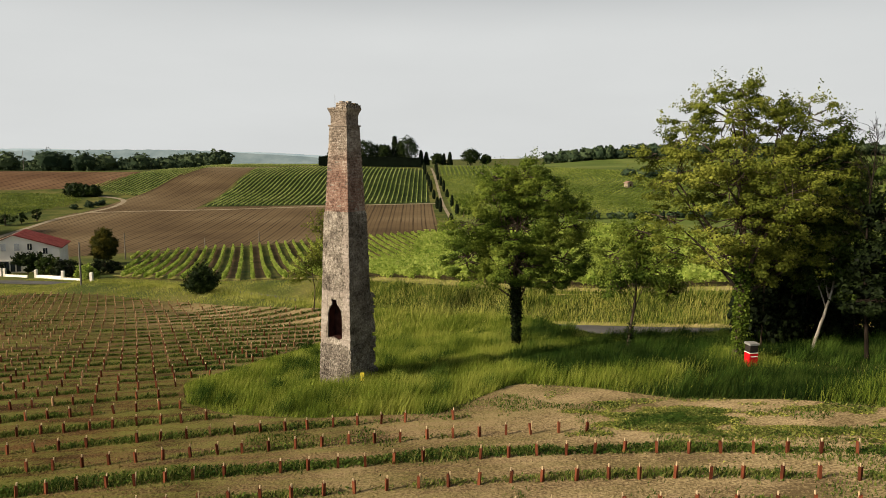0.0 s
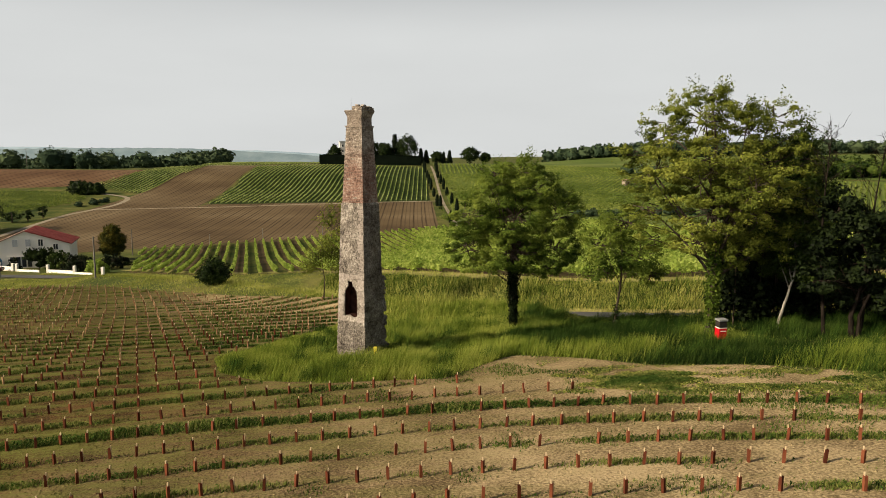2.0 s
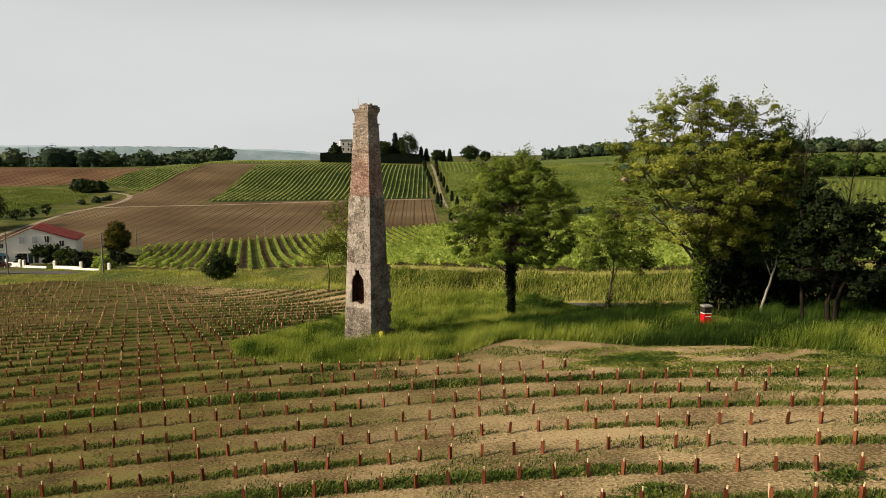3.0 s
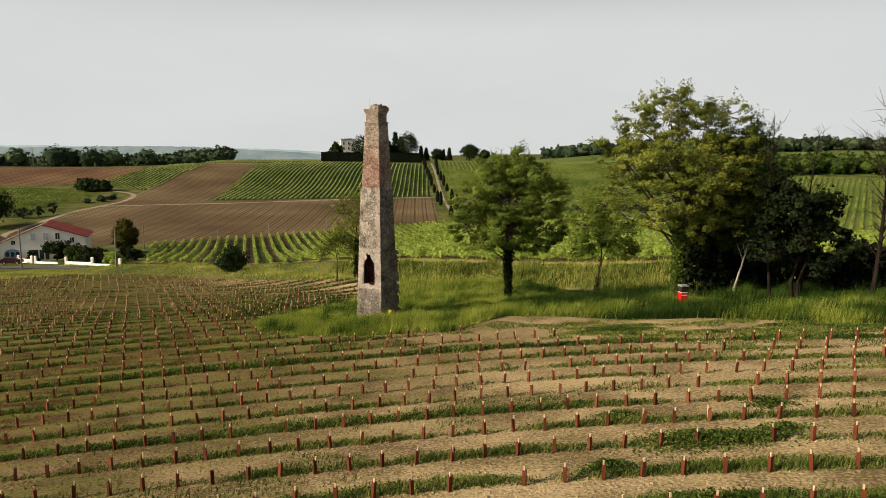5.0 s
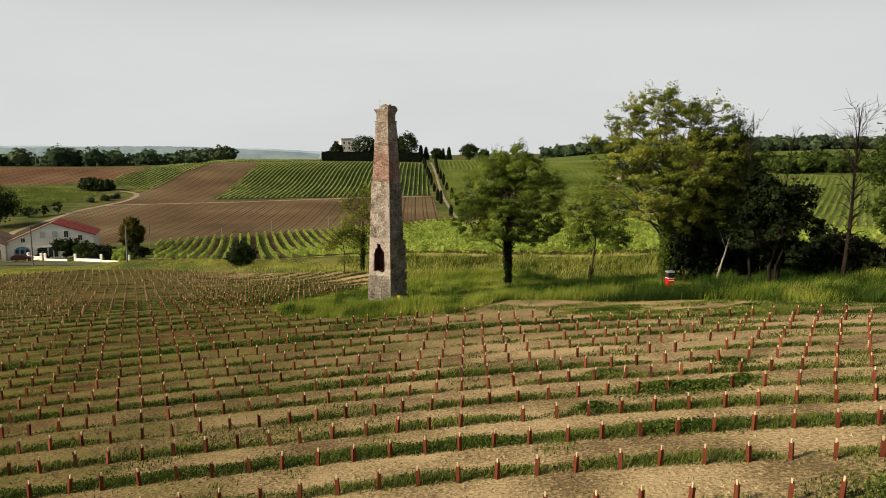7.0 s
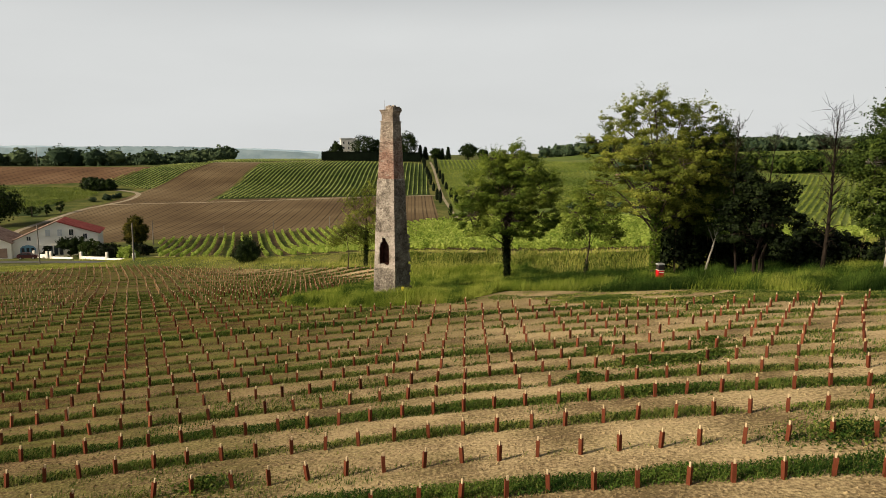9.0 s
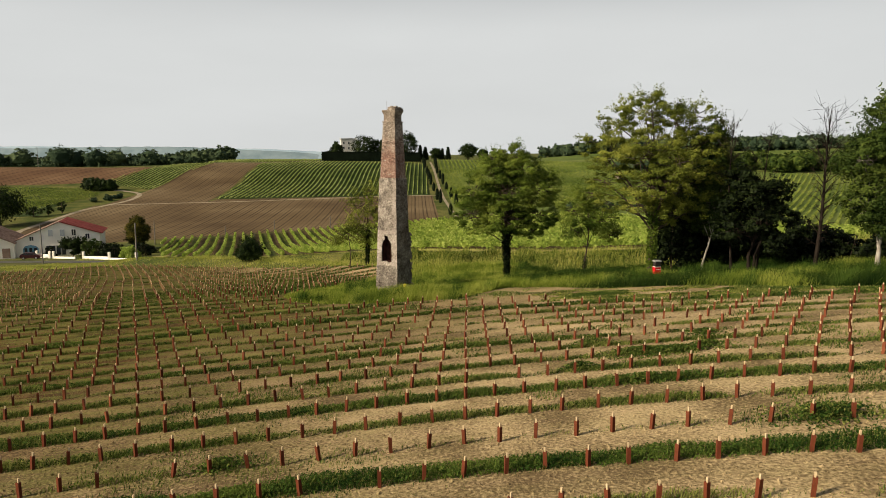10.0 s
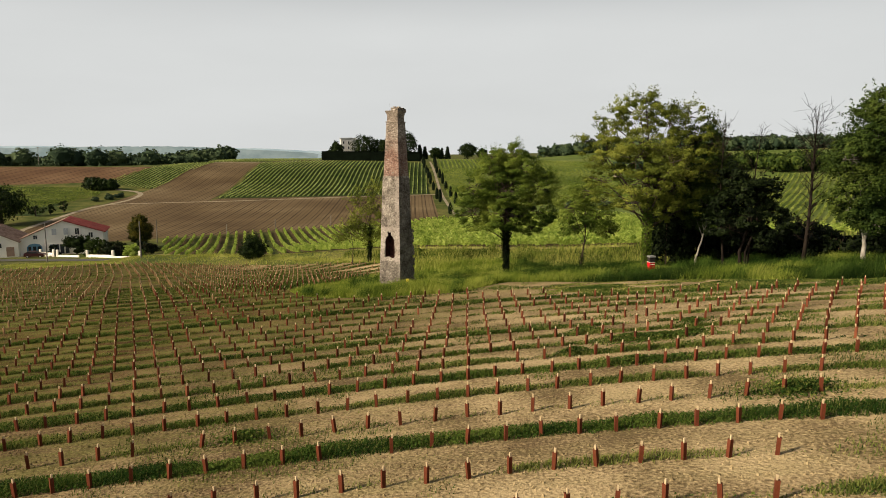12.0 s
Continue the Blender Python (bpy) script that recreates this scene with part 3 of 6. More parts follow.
ribbon("avenue_lane", ((8.5, 195), (6.8, 215), (3.0, 265), (0.3, 310), (-5.6, 395)), 1.3, 4, M_TRACK, 0.13, "pale gravel lane up the hill", "track")
ribbon("farm_track", ((-146, 386), (-110, 385), (-92, 396), (-76, 404)), 2.6, 4, M_TRACK, 0.13, "pale earth track along the hill crest", "track")
ribbon("headland_track", ((-60, 103), (-40, 89), (-21, 75), (-2, 52), (17, 29.0), (34, 25.5), (68, 27)), 4.2, 2, M_DRYGRASS, 0.10, "dry mown headland before the vine rows", "track")
patch("green_field", [(-4, 404), (95, 402), (190, 350), (330, 335)], [(-20, 560), (95, 560), (300, 560), (430, 560)], 8, M_GREENFIELD, 0.06, "green vine slope below the far wood")
patch("green_field", [(8, 212), (60, 218), (110, 120), (200, 110)], [(-1, 400), (95, 400), (190, 345), (330, 330)], 6, M_GREENFIELD, 0.06, "pale green fields beyond the lane")


# ---- builders ----
def part(name, verts, faces, mat, parent, label="", smooth_shade=False):
    ob = mesh_from(name, verts, faces, mat, parent, smooth_shade)
    return tagged(ob, label) if label else ob


def thing(name, place, label, category, group="", rz=0.0):
    ob = new(name)
    ob.empty_display_size = 0.2
    ob.matrix_world = pose(*place, 0, 0, rz)
    return tagged(ob, label, category, group)


def box_arrays(x0, x1, y0, y1, z0, z1):
    v = np.array([(x, y, z) for x in (x0, x1) for y in (y0, y1) for z in (z0, z1)], float)
    f = np.array([(0, 1, 3, 2), (4, 6, 7, 5), (0, 4, 5, 1), (2, 3, 7, 6), (0, 2, 6, 4), (1, 5, 7, 3)])
    return v, f


def join(arrays):
    vs, fs, n = [], [], 0
    for v, f in arrays:
        vs.append(v), fs.append(np.asarray(f) + n)
        n += len(v)
    return np.concatenate(vs), np.concatenate(fs)


def bevel_box(name, size, centre, mat, parent, bevel=0.02, label="", rot=None):
    bm = bmesh.new()
    bmesh.ops.create_cube(bm, size=1, matrix=Matrix.Diagonal((*size, 1)))
    bmesh.ops.bevel(bm, geom=bm.edges[:], offset=bevel, segments=2, affect="EDGES")
    if rot is not None:
        bm.transform(rot)
    bm.transform(Matrix.Translation(centre))
    return bm_part(name, bm, mat, parent, label)


def bm_part(name, bm, mat, parent, label=""):
    me = bpy.data.meshes.new(name)
    bm.to_mesh(me)
    bm.free()
    me.materials.append(mat)
    ob = new(name, me)
    ob.parent = parent
    return tagged(ob, label) if label else ob


def tube(points, radii, sides=6):
    """A tapered tube along points."""
    p, r = np.asarray(points, float), np.asarray(radii, float)
    t = np.gradient(p, axis=0)
    t /= np.linalg.norm(t, axis=1)[:, None] + 1e-9
    ref = np.where(np.abs(t[:, 2:]) > 0.9, np.array([[1.0, 0, 0]]), np.array([[0, 0, 1.0]]))
    a = np.cross(t, ref)
    a /= np.linalg.norm(a, axis=1)[:, None] + 1e-9
    b = np.cross(t, a)
    ang = np.linspace(0, 2 * math.pi, sides, endpoint=False)
    v = p[:, None] + r[:, None, None] * (np.cos(ang)[None, :, None] * a[:, None] + np.sin(ang)[None, :, None] * b[:, None])
    i, j = np.meshgrid(np.arange(len(p) - 1), np.arange(sides), indexing="ij")
    k = (j + 1) % sides
    f = np.stack([i * sides + j, i * sides + k, (i + 1) * sides + k, (i + 1) * sides + j], -1).reshape(-1, 4)
    return v.reshape(-1, 3), f


def inside(poly, x, y):
    poly = np.asarray(poly, float)
    hit = np.zeros(np.shape(x), bool)
    for (ax, ay), (bx, by) in zip(poly, np.roll(poly, -1, 0)):
        if ay != by:
            hit ^= ((ay > y) != (by > y)) & (x < (bx - ax) * (y - ay) / (by - ay) + ax)
    return hit


SOIL_POLY = list(EDGE) + [(36, -70), (-70, -70), (-70, 40)]


def wave(x, y, k, seed):
    """Cheap smooth noise between about -1 and 1."""
    r = np.random.RandomState(seed)
    v = 0
    for _ in range(5):
        a, f, p = r.uniform(0, 6.28), k * r.uniform(0.5, 1.8), r.uniform(0, 6.28)
        v = v + np.sin((x * math.cos(a) + y * math.sin(a)) * f + p + 1.3 * np.sin((y * math.cos(a) - x * math.sin(a)) * f * 0.6))
    return v / 2.6


def leaves(name, centres, size, mat, parent=None, seed=1, droop=0.3, ratio=0.55, level=0.6, facing=None, small=False):
    """Many small separate leaf blades round the given places; facing: the way out of the clump, which the blades turn to."""
    r = np.random.RandomState(seed)
    n = len(centres)
    if facing is None:
        up = r.normal(size=(n, 3)) * 0.6 + np.array([0, 0, level])
    else:
        up = facing / (np.linalg.norm(facing, axis=1)[:, None] + 1e-6) + r.normal(size=(n, 3)) * 0.42 + np.array([0, 0, 0.25])
    a = r.normal(size=(n, 3))
    a[:, 2] = a[:, 2] * 0.6 - droop
    b = np.cross(a, up)
    b /= np.linalg.norm(b, axis=1)[:, None] + 1e-9
    a = np.cross(up, b)
    a /= np.linalg.norm(a, axis=1)[:, None] + 1e-9
    s = np.broadcast_to(size, n) * r.uniform(0.6, 1.3, n)
    la, lb = a * (s / 2)[:, None], b * (s * ratio / 2)[:, None]
    if small:
        la, lb = la * 1.3, lb * 1.3
        v = np.stack([centres - la * 0.7 - lb, centres - la * 0.7 + lb, centres + la], 1).reshape(-1, 3)
        return mesh_from(name, v, np.arange(3 * n).reshape(-1, 3), mat, parent)
    v = np.stack([centres - la, centres + lb - la * 0.1, centres + la, centres - lb - la * 0.1], 1).reshape(-1, 3)
    f = np.arange(4 * n).reshape(-1, 4)
    return mesh_from(name, v, f, mat, parent)


def clumps_of(centres, per, radius, r, flat=0.55):
    """Leaf places in a rounded tuft about each centre, and their ways out of the tuft."""
    c = np.repeat(centres, per, 0)
    u = r.normal(size=(len(c), 3))
    u /= np.linalg.norm(u, axis=1)[:, None]
    rad = np.repeat(radius * r.uniform(0.55, 1.35, len(centres)), per)
    g = u * (r.uniform(0.15, 1, len(c)) ** 0.5 * rad)[:, None] * np.array([1, 1, flat])
    return c + g, u


def blades(name, x, y, tall, wide, mat, seed, lean=(0.25, 0.1), lift=0.0, parent=None):
    """Upright grass blades standing on the ground."""
    r = np.random.RandomState(seed)
    n = len(x)
    z = height(x, y) + lift
    ang = r.uniform(0, 6.28, n)
    w = np.broadcast_to(wide, n) * r.uniform(0.6, 1.4, n) / 2
    t = np.broadcast_to(tall, n) * r.uniform(0.6, 1.25, n)
    ax, ay = np.cos(ang) * w, np.sin(ang) * w
    lx = t * (lean[0] + r.normal(0, 0.28, n))
    ly = t * (lean[1] + r.normal(0, 0.28, n))
    p0 = np.stack([x - ax, y - ay, z - 0.03], 1)
    p1 = np.stack([x + ax, y + ay, z - 0.03], 1)
    p2 = np.stack([x + lx, y + ly, z + t], 1)
    v = np.stack([p0, p1, p2], 1).reshape(-1, 3)
    return mesh_from(name, v, np.arange(3 * n).reshape(-1, 3), mat, parent)


def tree(name, place, label, trunk, lobes, clumps, per, leaf, leaf_mat, bark, r0=0.2, spread=0.5, twig=0.012, seed=1, stems=1, fill=0.55, droop=0.4, ivy=0, ivy_top=3.0, group="", ivy_fat=1.0, ivy_mat=None):
    """trunk: points from the foot; lobes: ellipsoids (x, y, z, rx, ry, rz) of the crown, all from the foot."""
    r = np.random.RandomState(seed)
    root = thing(name, (place[0], place[1], h1(*place) - 0.05), label, "tree", group)
    trunk = np.asarray(trunk, float)
    wood = []
    n = 14
    d = np.linspace(0, 1, n)
    k = np.linspace(0, 1, len(trunk))
    tp = np.stack([np.interp(d, k, trunk[:, c]) for c in range(3)], 1)
    tp[1:-1, :2] += r.normal(0, r0 * 0.1, (n - 2, 2))
    rad = r0 * (1 - 0.62 * d) * (1 + 0.5 * np.exp(-d * 14))
    for s in range(stems):
        off = np.array([0, 0, 0]) if s == 0 else np.array([r.uniform(-0.5, 0.5), r.uniform(-0.4, 0.4), 0])
        q = tp + off * (1 + 1.2 * d[:, None])
        wood.append(tube(q, rad * (1 if s == 0 else 0.75), 8))
    lobes = np.asarray(lobes, float)
    vol = lobes[:, 3] * lobes[:, 4] * lobes[:, 5]
    pick = r.choice(len(lobes), clumps, p=vol**0.75 / (vol**0.75).sum())
    u = r.normal(size=(clumps, 3))
    u /= np.linalg.norm(u, axis=1)[:, None]
    rr = r.uniform(fill**3, 1, clumps) ** (1 / 3)
    cc = lobes[pick, :3] + u * rr[:, None] * lobes[pick, 3:]
    for i, lb in enumerate(lobes):
        start = tp[min(n - 1, max(4, int(n * r.uniform(0.45, 0.95))))]
        mid = (start + lb[:3]) / 2 + r.normal(0, 0.25, 3) + np.array([0, 0, 0.3])
        bez = [(1 - t) ** 2 * start + 2 * t * (1 - t) * mid + t * t * lb[:3] for t in np.linspace(0, 1, 7)]
        big = min(1.0, lb[3] / 1.6)
        wood.append(tube(bez, np.linspace(r0 * 0.45 * big, r0 * 0.12 * big, 7), 5))
    for i in range(0, clumps, 2):
        c0 = lobes[pick[i], :3]
        a = c0 + (cc[i] - c0) * 0.1 + r.normal(0, 0.15, 3)
        m = (a + cc[i]) / 2 + r.normal(0, 0.2, 3)
        wood.append(tube([a, m, cc[i]], [twig * 2.6, twig * 1.6, twig * 0.5], 4))
    v, f = join(wood)
    part("trunk", v, f, bark, root, smooth_shade=True)
    cen, out = clumps_of(cc, per, spread * 2.1, r)
    out = out + np.repeat(u, per, 0) * 0.7
    tips = np.repeat(np.where((rr > 0.86) & (u[:, 2] > -0.3))[0], 3)
    way = u[tips] * 0.5 + r.normal(0, 0.45, (len(tips), 3)) + np.array([0, 0, 0.5])
    way /= np.linalg.norm(way, axis=1)[:, None]
    k = np.linspace(0.35, 1, 12)[None, :, None]
    spray = (cc[tips][:, None] + way[:, None] * k * (spread * r.uniform(2.2, 4.6, len(tips)))[:, None, None] + r.normal(0, 0.06, (len(tips), 12, 3))).reshape(-1, 3)
    cen, out = np.concatenate([cen, spray]), np.concatenate([out, np.repeat(way, 12, 0) * 0.5 + r.normal(0, 0.5, (len(spray), 3))])
    leaves("crown", cen, leaf, leaf_mat, root, seed + 50, droop, facing=out, small=True)
    if ivy:
        t = r.uniform(0, 1, ivy)
        zz = t * ivy_top
        cx = np.interp(zz, tp[:, 2], tp[:, 0])
        cy = np.interp(zz, tp[:, 2], tp[:, 1])
        ang = r.uniform(0, 6.28, ivy)
        q = r0 * 0.9 + np.abs(r.normal(0, 0.13 * ivy_fat, ivy)) * (0.2 + 1.5 * t + 0.4 * np.sin(zz * 2.2) ** 2)
        leaves("ivy", np.stack([cx + np.cos(ang) * q, cy + np.sin(ang) * q, zz], 1), 0.14, ivy_mat or M_IVY, root, seed + 90, 0.8, 0.8)
    return root


# ---- old brick and stone chimney ----
chimney = thing("brick_chimney", (-0.25, -0.02, h1(-0.25, -0.02)), "tall weathered chimney, brick shaft on a stone base", "chimney", rz=-29.1)


def half(z):
    """Half the side of the shaft at a height over the foot."""
    if z < 8.22:
        return 0.93 - 0.22 * z / 8.22
    return 0.668 - 0.172 * (z - 8.22) / 3.95


def ring(z, h):
    return [(-h, -h, z), (h, -h, z), (h, h, z), (-h, h, z)]


OPEN = [(-0.5, 2.12), (-0.52, 2.6), (-0.52, 3.3), (-0.47, 3.6), (-0.33, 3.8), (-0.25, 3.88), (-0.32, 4.16), (-0.12, 4.1), (0.03, 4.14), (0.06, 3.9), (0.15, 3.82),
        (0.31, 3.62), (0.38, 3.3), (0.42, 2.6), (0.41, 2.14), (0.15, 2.06), (-0.16, 2.18)]

OPEN = [(0.9 * a + 0.02, 2.32 + (z - 2.12) * 0.92) for a, z in OPEN]


def shaft_core():
    inset = 0.012
    v, f = [], []
    zs = [-0.4, 1.7, 4.5, 8.2, 8.24, 12.15]
    rings = []
    for z in zs:
        h = half(max(z, 0)) - inset
        rings.append(len(v))
        v += ring(z, h)
    for a, (z, b) in zip(rings, zip(zs, rings[1:])):
        for i in range(4):
            j = (i + 1) % 4
            if i == 0 and z == 1.7:
                continue
            f.append((a + i, a + j, b + j, b + i))
    # the face with the opening: a band of quads between the outline and the rectangle
    def on_face(a, z):
        return (a, -(half(z) - inset), z)
    cx, cz = 0.0, 3.1
    outer = []
    for a, z in OPEN:
        dx, dz = a - cx, z - cz
        hx = half(z) - inset
        k = min(hx / abs(dx) if dx else 99, (4.5 - cz) / dz if dz > 0 else (cz - 1.7) / -dz if dz < 0 else 99)
        outer.append((cx + dx * k, cz + dz * k))
    n = len(OPEN)
    o0 = len(v)
    v += [on_face(a, z) for a, z in OPEN]
    p0 = len(v)
    v += [on_face(a, z) for a, z in outer]
    q0 = len(v)
    v += [(a * 0.95, -(half(z) - inset) + 0.5, z) for a, z in OPEN]
    for i in range(n):
        j = (i + 1) % n
        f.append((o0 + i, o0 + j, p0 + j, p0 + i))
        f.append((q0 + i, q0 + j, o0 + j, o0 + i))
    corner = len(v)
    v += [on_face(-half(1.7) + inset, 1.7), on_face(half(1.7) - inset, 1.7), on_face(half(4.5) - inset, 4.5), on_face(-half(4.5) + inset, 4.5)]
    for c, (sx, sz) in enumerate(((-1, -1), (1, -1), (1, 1), (-1, 1))):
        best = sorted(range(n), key=lambda i: (outer[i][0] * sx + (outer[i][1] - cz) * sz * 0.4) * -1)
        e = [i for i in range(n) if (abs(abs(outer[i][0]) - half(outer[i][1]) + inset) < 0.01 and outer[i][0] * sx > 0)]
        w = [i for i in range(n) if abs(outer[i][1] - (4.5 if sz > 0 else 1.7)) < 0.01]
        if e and w:
            i = max(e, key=lambda i: outer[i][1] * sz)
            j = max(w, key=lambda i: outer[i][0] * sx)
            f.append((p0 + i, p0 + j, corner + c, corner + c))
    bm = bmesh.new()
    bv = [bm.verts.new(p) for p in v]
    for q in f:
        u = []
        for k in q:
            if k not in u:
                u.append(k)
        if len(u) < 3:
            continue
        try:
            bm.faces.new([bv[k] for k in u])
        except ValueError:
            pass
    bmesh.ops.recalc_face_normals(bm, faces=bm.faces[:])
    return bm


bm_part("core", shaft_core(), M_MORTAR, chimney, "weathered lime mortar core")
v, f = box_arrays(-0.5, 0.5, -0.3, -0.28, 1.6, 4.5)
part("flue_back", v, f, M_DARKBROWN, chimney, "dark back panel of the opening")

lining = [(a * 0.96, -(half(z)) + 0.07, 3.1 + (z - 3.1) * 0.98) for a, z in OPEN] + [(a * 0.93, -(half(z)) + 0.5, 3.1 + (z - 3.1) * 0.97) for a, z in OPEN]
k = len(OPEN)
part("flue_lining", np.array(lining), np.array([(i, (i + 1) % k, k + (i + 1) % k, k + i) for i in range(k)]), M_DARKBROWN, chimney, "dark lining of the opening")

# cornice band, neck and broken crown
cap = []
for z0, z1, h0, h1_ in ((12.12, 12.2, 0.525, 0.54), (12.2, 12.6, 0.45, 0.445), (12.6, 12.78, 0.447, 0.49), (12.78, 12.92, 0.5, 0.555)):
    v = np.array(ring(z0, h0) + ring(z1, h1_))
    f = np.array([(0, 1, 5, 4), (1, 2, 6, 5), (2, 3, 7, 6), (3, 0, 4, 7), (4, 5, 6, 7), (3, 2, 1, 0)])
    cap.append((v, f))
for nm, (v, f) in zip(("cornice", "neck", "corbel", "corbel"), cap):
    part(nm, v, f, M_BRICKREST, chimney)

rng = np.random.RandomState(7)
BLOCKS = []
for k in range(6):
    bm = bmesh.new()
    bmesh.ops.create_cube(bm, size=1)
    for vtx in bm.verts:
        if vtx.co.y < 0:
            vtx.co.x *= 0.95 + rng.uniform(-0.04, 0.04)
            vtx.co.z *= 0.92 + rng.uniform(-0.06, 0.06)
            vtx.co.y += rng.uniform(-0.05, 0.05)
        else:
            vtx.co.x *= 1.0
    fr = [fc for fc in bm.faces if fc.normal.y < -0.7]
    bmesh.ops.inset_region(bm, faces=fr, thickness=0.07, depth=0.02)
    me = bpy.data.meshes.new("block")
    bm.to_mesh(me)
    bm.free()
    BLOCKS.append(me)
BRICK_ME, STONE_ME, PALE_ME = [], [], []
for me in BLOCKS:
    b, s, p = me.copy(), me.copy(), me.copy()
    b.materials.append(M_BRICK), s.materials.append(M_STONE), p.materials.append(M_PALESTONE)
    BRICK_ME.append(b), STONE_ME.append(s), PALE_ME.append(p)


def block_pose(side, a, z, w, hgt, deep, proud, tilt=0.0):
    """Pose of a block on one face: side 0 is the lit face, 1 the shaded one."""
    y = -(half(z)) - proud + deep / 2
    slope = math.degrees(math.atan(0.029))
    m = pose(a, y, z, -slope, tilt, 0) @ Matrix.Diagonal((w, deep, hgt, 1))
    return pose(0, 0, 0, 0, 0, 90 * side) @ m


def in_opening(a, z, w, hgt):
    return -0.47 - w / 2 < a < 0.43 + w / 2 and 2.24 - hgt / 2 < z < 4.2 + hgt / 2


def block_array(me_index, m):
    me = BLOCKS[me_index]
    v = np.array([m @ vtx.co for vtx in me.vertices])
    return v, [tuple(p.vertices) for p in me.polygons]


def block_object(name, me, m):
    ob = new(name, me)
    ob.parent = chimney
    ob.matrix_basis = m
    return ob


def joined_blocks(name, poses, mat, label):
    bm = bmesh.new()
    for k, m in poses:
        v, f = block_array(k, m)
        bv = [bm.verts.new(p) for p in v]
        for q in f:
            bm.faces.new([bv[i] for i in q])
    ob = bm_part(name, bm, mat, chimney, label)
    return tagged(ob, kind="stuff")


brick_rest, rubble_rest, side_rest = [], [], []
z, course = 8.26, 0
while z < 12.1:
    for side in (0, 1, 2, 3):
        h = half(z)
        a = -h + (0.06 if course % 2 else 0.0)
        while a < h - 0.04:
            w = min(0.215 if (a > -h + 0.01 or course % 2 == 0) else 0.1, h - a)
            m = block_pose(side, a + w / 2, z + 0.035, w - 0.006, 0.068, 0.1, rng.uniform(-0.004, 0.007), rng.normal(0, 0.5))
            if rng.uniform() > 0.03:
                if side == 0:
                    block_object("brick", BRICK_ME[rng.randint(6)], m)
                elif side == 1:
                    brick_rest.append((rng.randint(6), m))
            a += w
    z += 0.074
    course += 1
# ragged crown bricks
for k in range(110):
    side, a = rng.randint(4), rng.uniform(-0.52, 0.52)
    tall = 5 if ((side == 1 and a < 0.2) or (side == 0 and a > 0.0)) else 4 if side in (1, 2) else 1
    for c in range(rng.randint(1, tall + 1)):
        brick_rest.append((rng.randint(6), pose(0, 0, 0, 0, 0, 90 * side) @ pose(a * 0.9, -0.45 + rng.uniform(-0.03, 0.03), 12.94 + c * 0.07, 0, rng.normal(0, 3), rng.normal(0, 6)) @ Matrix.Diagonal((0.21, 0.16, 0.065, 1))))
joined_blocks("brickwork", brick_rest, M_BRICKREST, "old bricks of the shaded face and crown")

z = 2.0
while z < 8.15:
    ashlar = z < 4.35
    hgt = rng.uniform(0.24, 0.34) if ashlar else rng.uniform(0.11, 0.2)
    hgt = min(hgt, 8.2 - z)
    if hgt < 0.1:
        break
    for side in (0, 1):
        h = half(z + hgt / 2)
        a = -h
        first = True
        while a < h - 0.08:
            w = rng.uniform(0.28, 0.5) if ashlar else rng.uniform(0.13, 0.36)
            if side == 0 and not ashlar and h - a < 0.3:
                w = h - a
            if h - (a + w) < 0.2:
                w = h - a
            zc = z + hgt / 2
            if not (side == 0 and in_opening(a + w / 2, zc, w * 0.2, hgt * 0.2)):
                ww = w
                ac = a + w / 2
                if side == 0 and in_opening(ac, zc, w, hgt):
                    if ac < 0:
                        ww = max(0.06, -0.46 - a)
                        ac = a + ww / 2
                    else:
                        ww = max(0.08, a + w - 0.41)
                        ac = a + w - ww / 2
                m = block_pose(side, ac, zc, ww - 0.008, hgt - 0.006, 0.14, rng.uniform(-0.002, 0.003) if ashlar else rng.uniform(-0.012, 0.016), 0 if ashlar else rng.normal(0, 2.5))
                if side == 0:
                    pale = ashlar or a + w > h - 0.01
                    block_object("stone", (PALE_ME if pale else STONE_ME)[rng.randint(6)], m)
                else:
                    side_rest.append((rng.randint(6), m))
            a += w
    z += hgt
joined_blocks("stonework", side_rest, M_STONEREST, "weathered stones of the shaded face")
z = -0.1
while z < 1.98:
    hgt = rng.uniform(0.07, 0.12)
    for side in (0, 1):
        h = half(max(z, 0))
        a = -h
        while a < h - 0.05:
            w = min(rng.uniform(0.08, 0.17), h - a)
            rubble_rest.append((rng.randint(6), block_pose(side, a + w / 2, z + hgt / 2 + rng.uniform(-0.03, 0.03), w - 0.012, hgt - 0.008, 0.14, rng.uniform(-0.02, 0.025), rng.normal(0, 12))))
            a += w
    z += hgt
joined_blocks("rubble", rubble_rest, M_STONEREST, "rough rubble stones of the base")

# torn stub of a former wall on the back corner
stub = []
for k in range(240):
    zz = rng.uniform(0, 4.25)
    out = 0.24 if zz > 2.3 else 0.1 + 0.16 * rng.uniform()
    if zz < 0.8:
        out += 0.28 * rng.uniform()
    stub.append((rng.randint(6), pose(0, 0, 0, 0, 0, 90) @ pose(half(zz) + rng.uniform(-0.12, out), -half(zz) + 0.22 + rng.uniform(-0.16, 0.2), zz, 0, rng.normal(0, 8), rng.normal(0, 14)) @ Matrix.Diagonal((0.2, 0.24, 0.13, 1))))
joined_blocks("wall_stub", stub, M_STONEREST, "torn stub of a former stone wall")
v, f = tube([(-0.3, -0.3, 12.9), (-0.3, -0.3, 13.6)], [0.007, 0.005], 5)
part("rod", v, f, M_POLE, chimney, "thin metal rod")
marker = thing("yellow_marker", (0.62, -1.05, h1(0.62, -1.05)), "small yellow plastic marker in the grass", "marker")
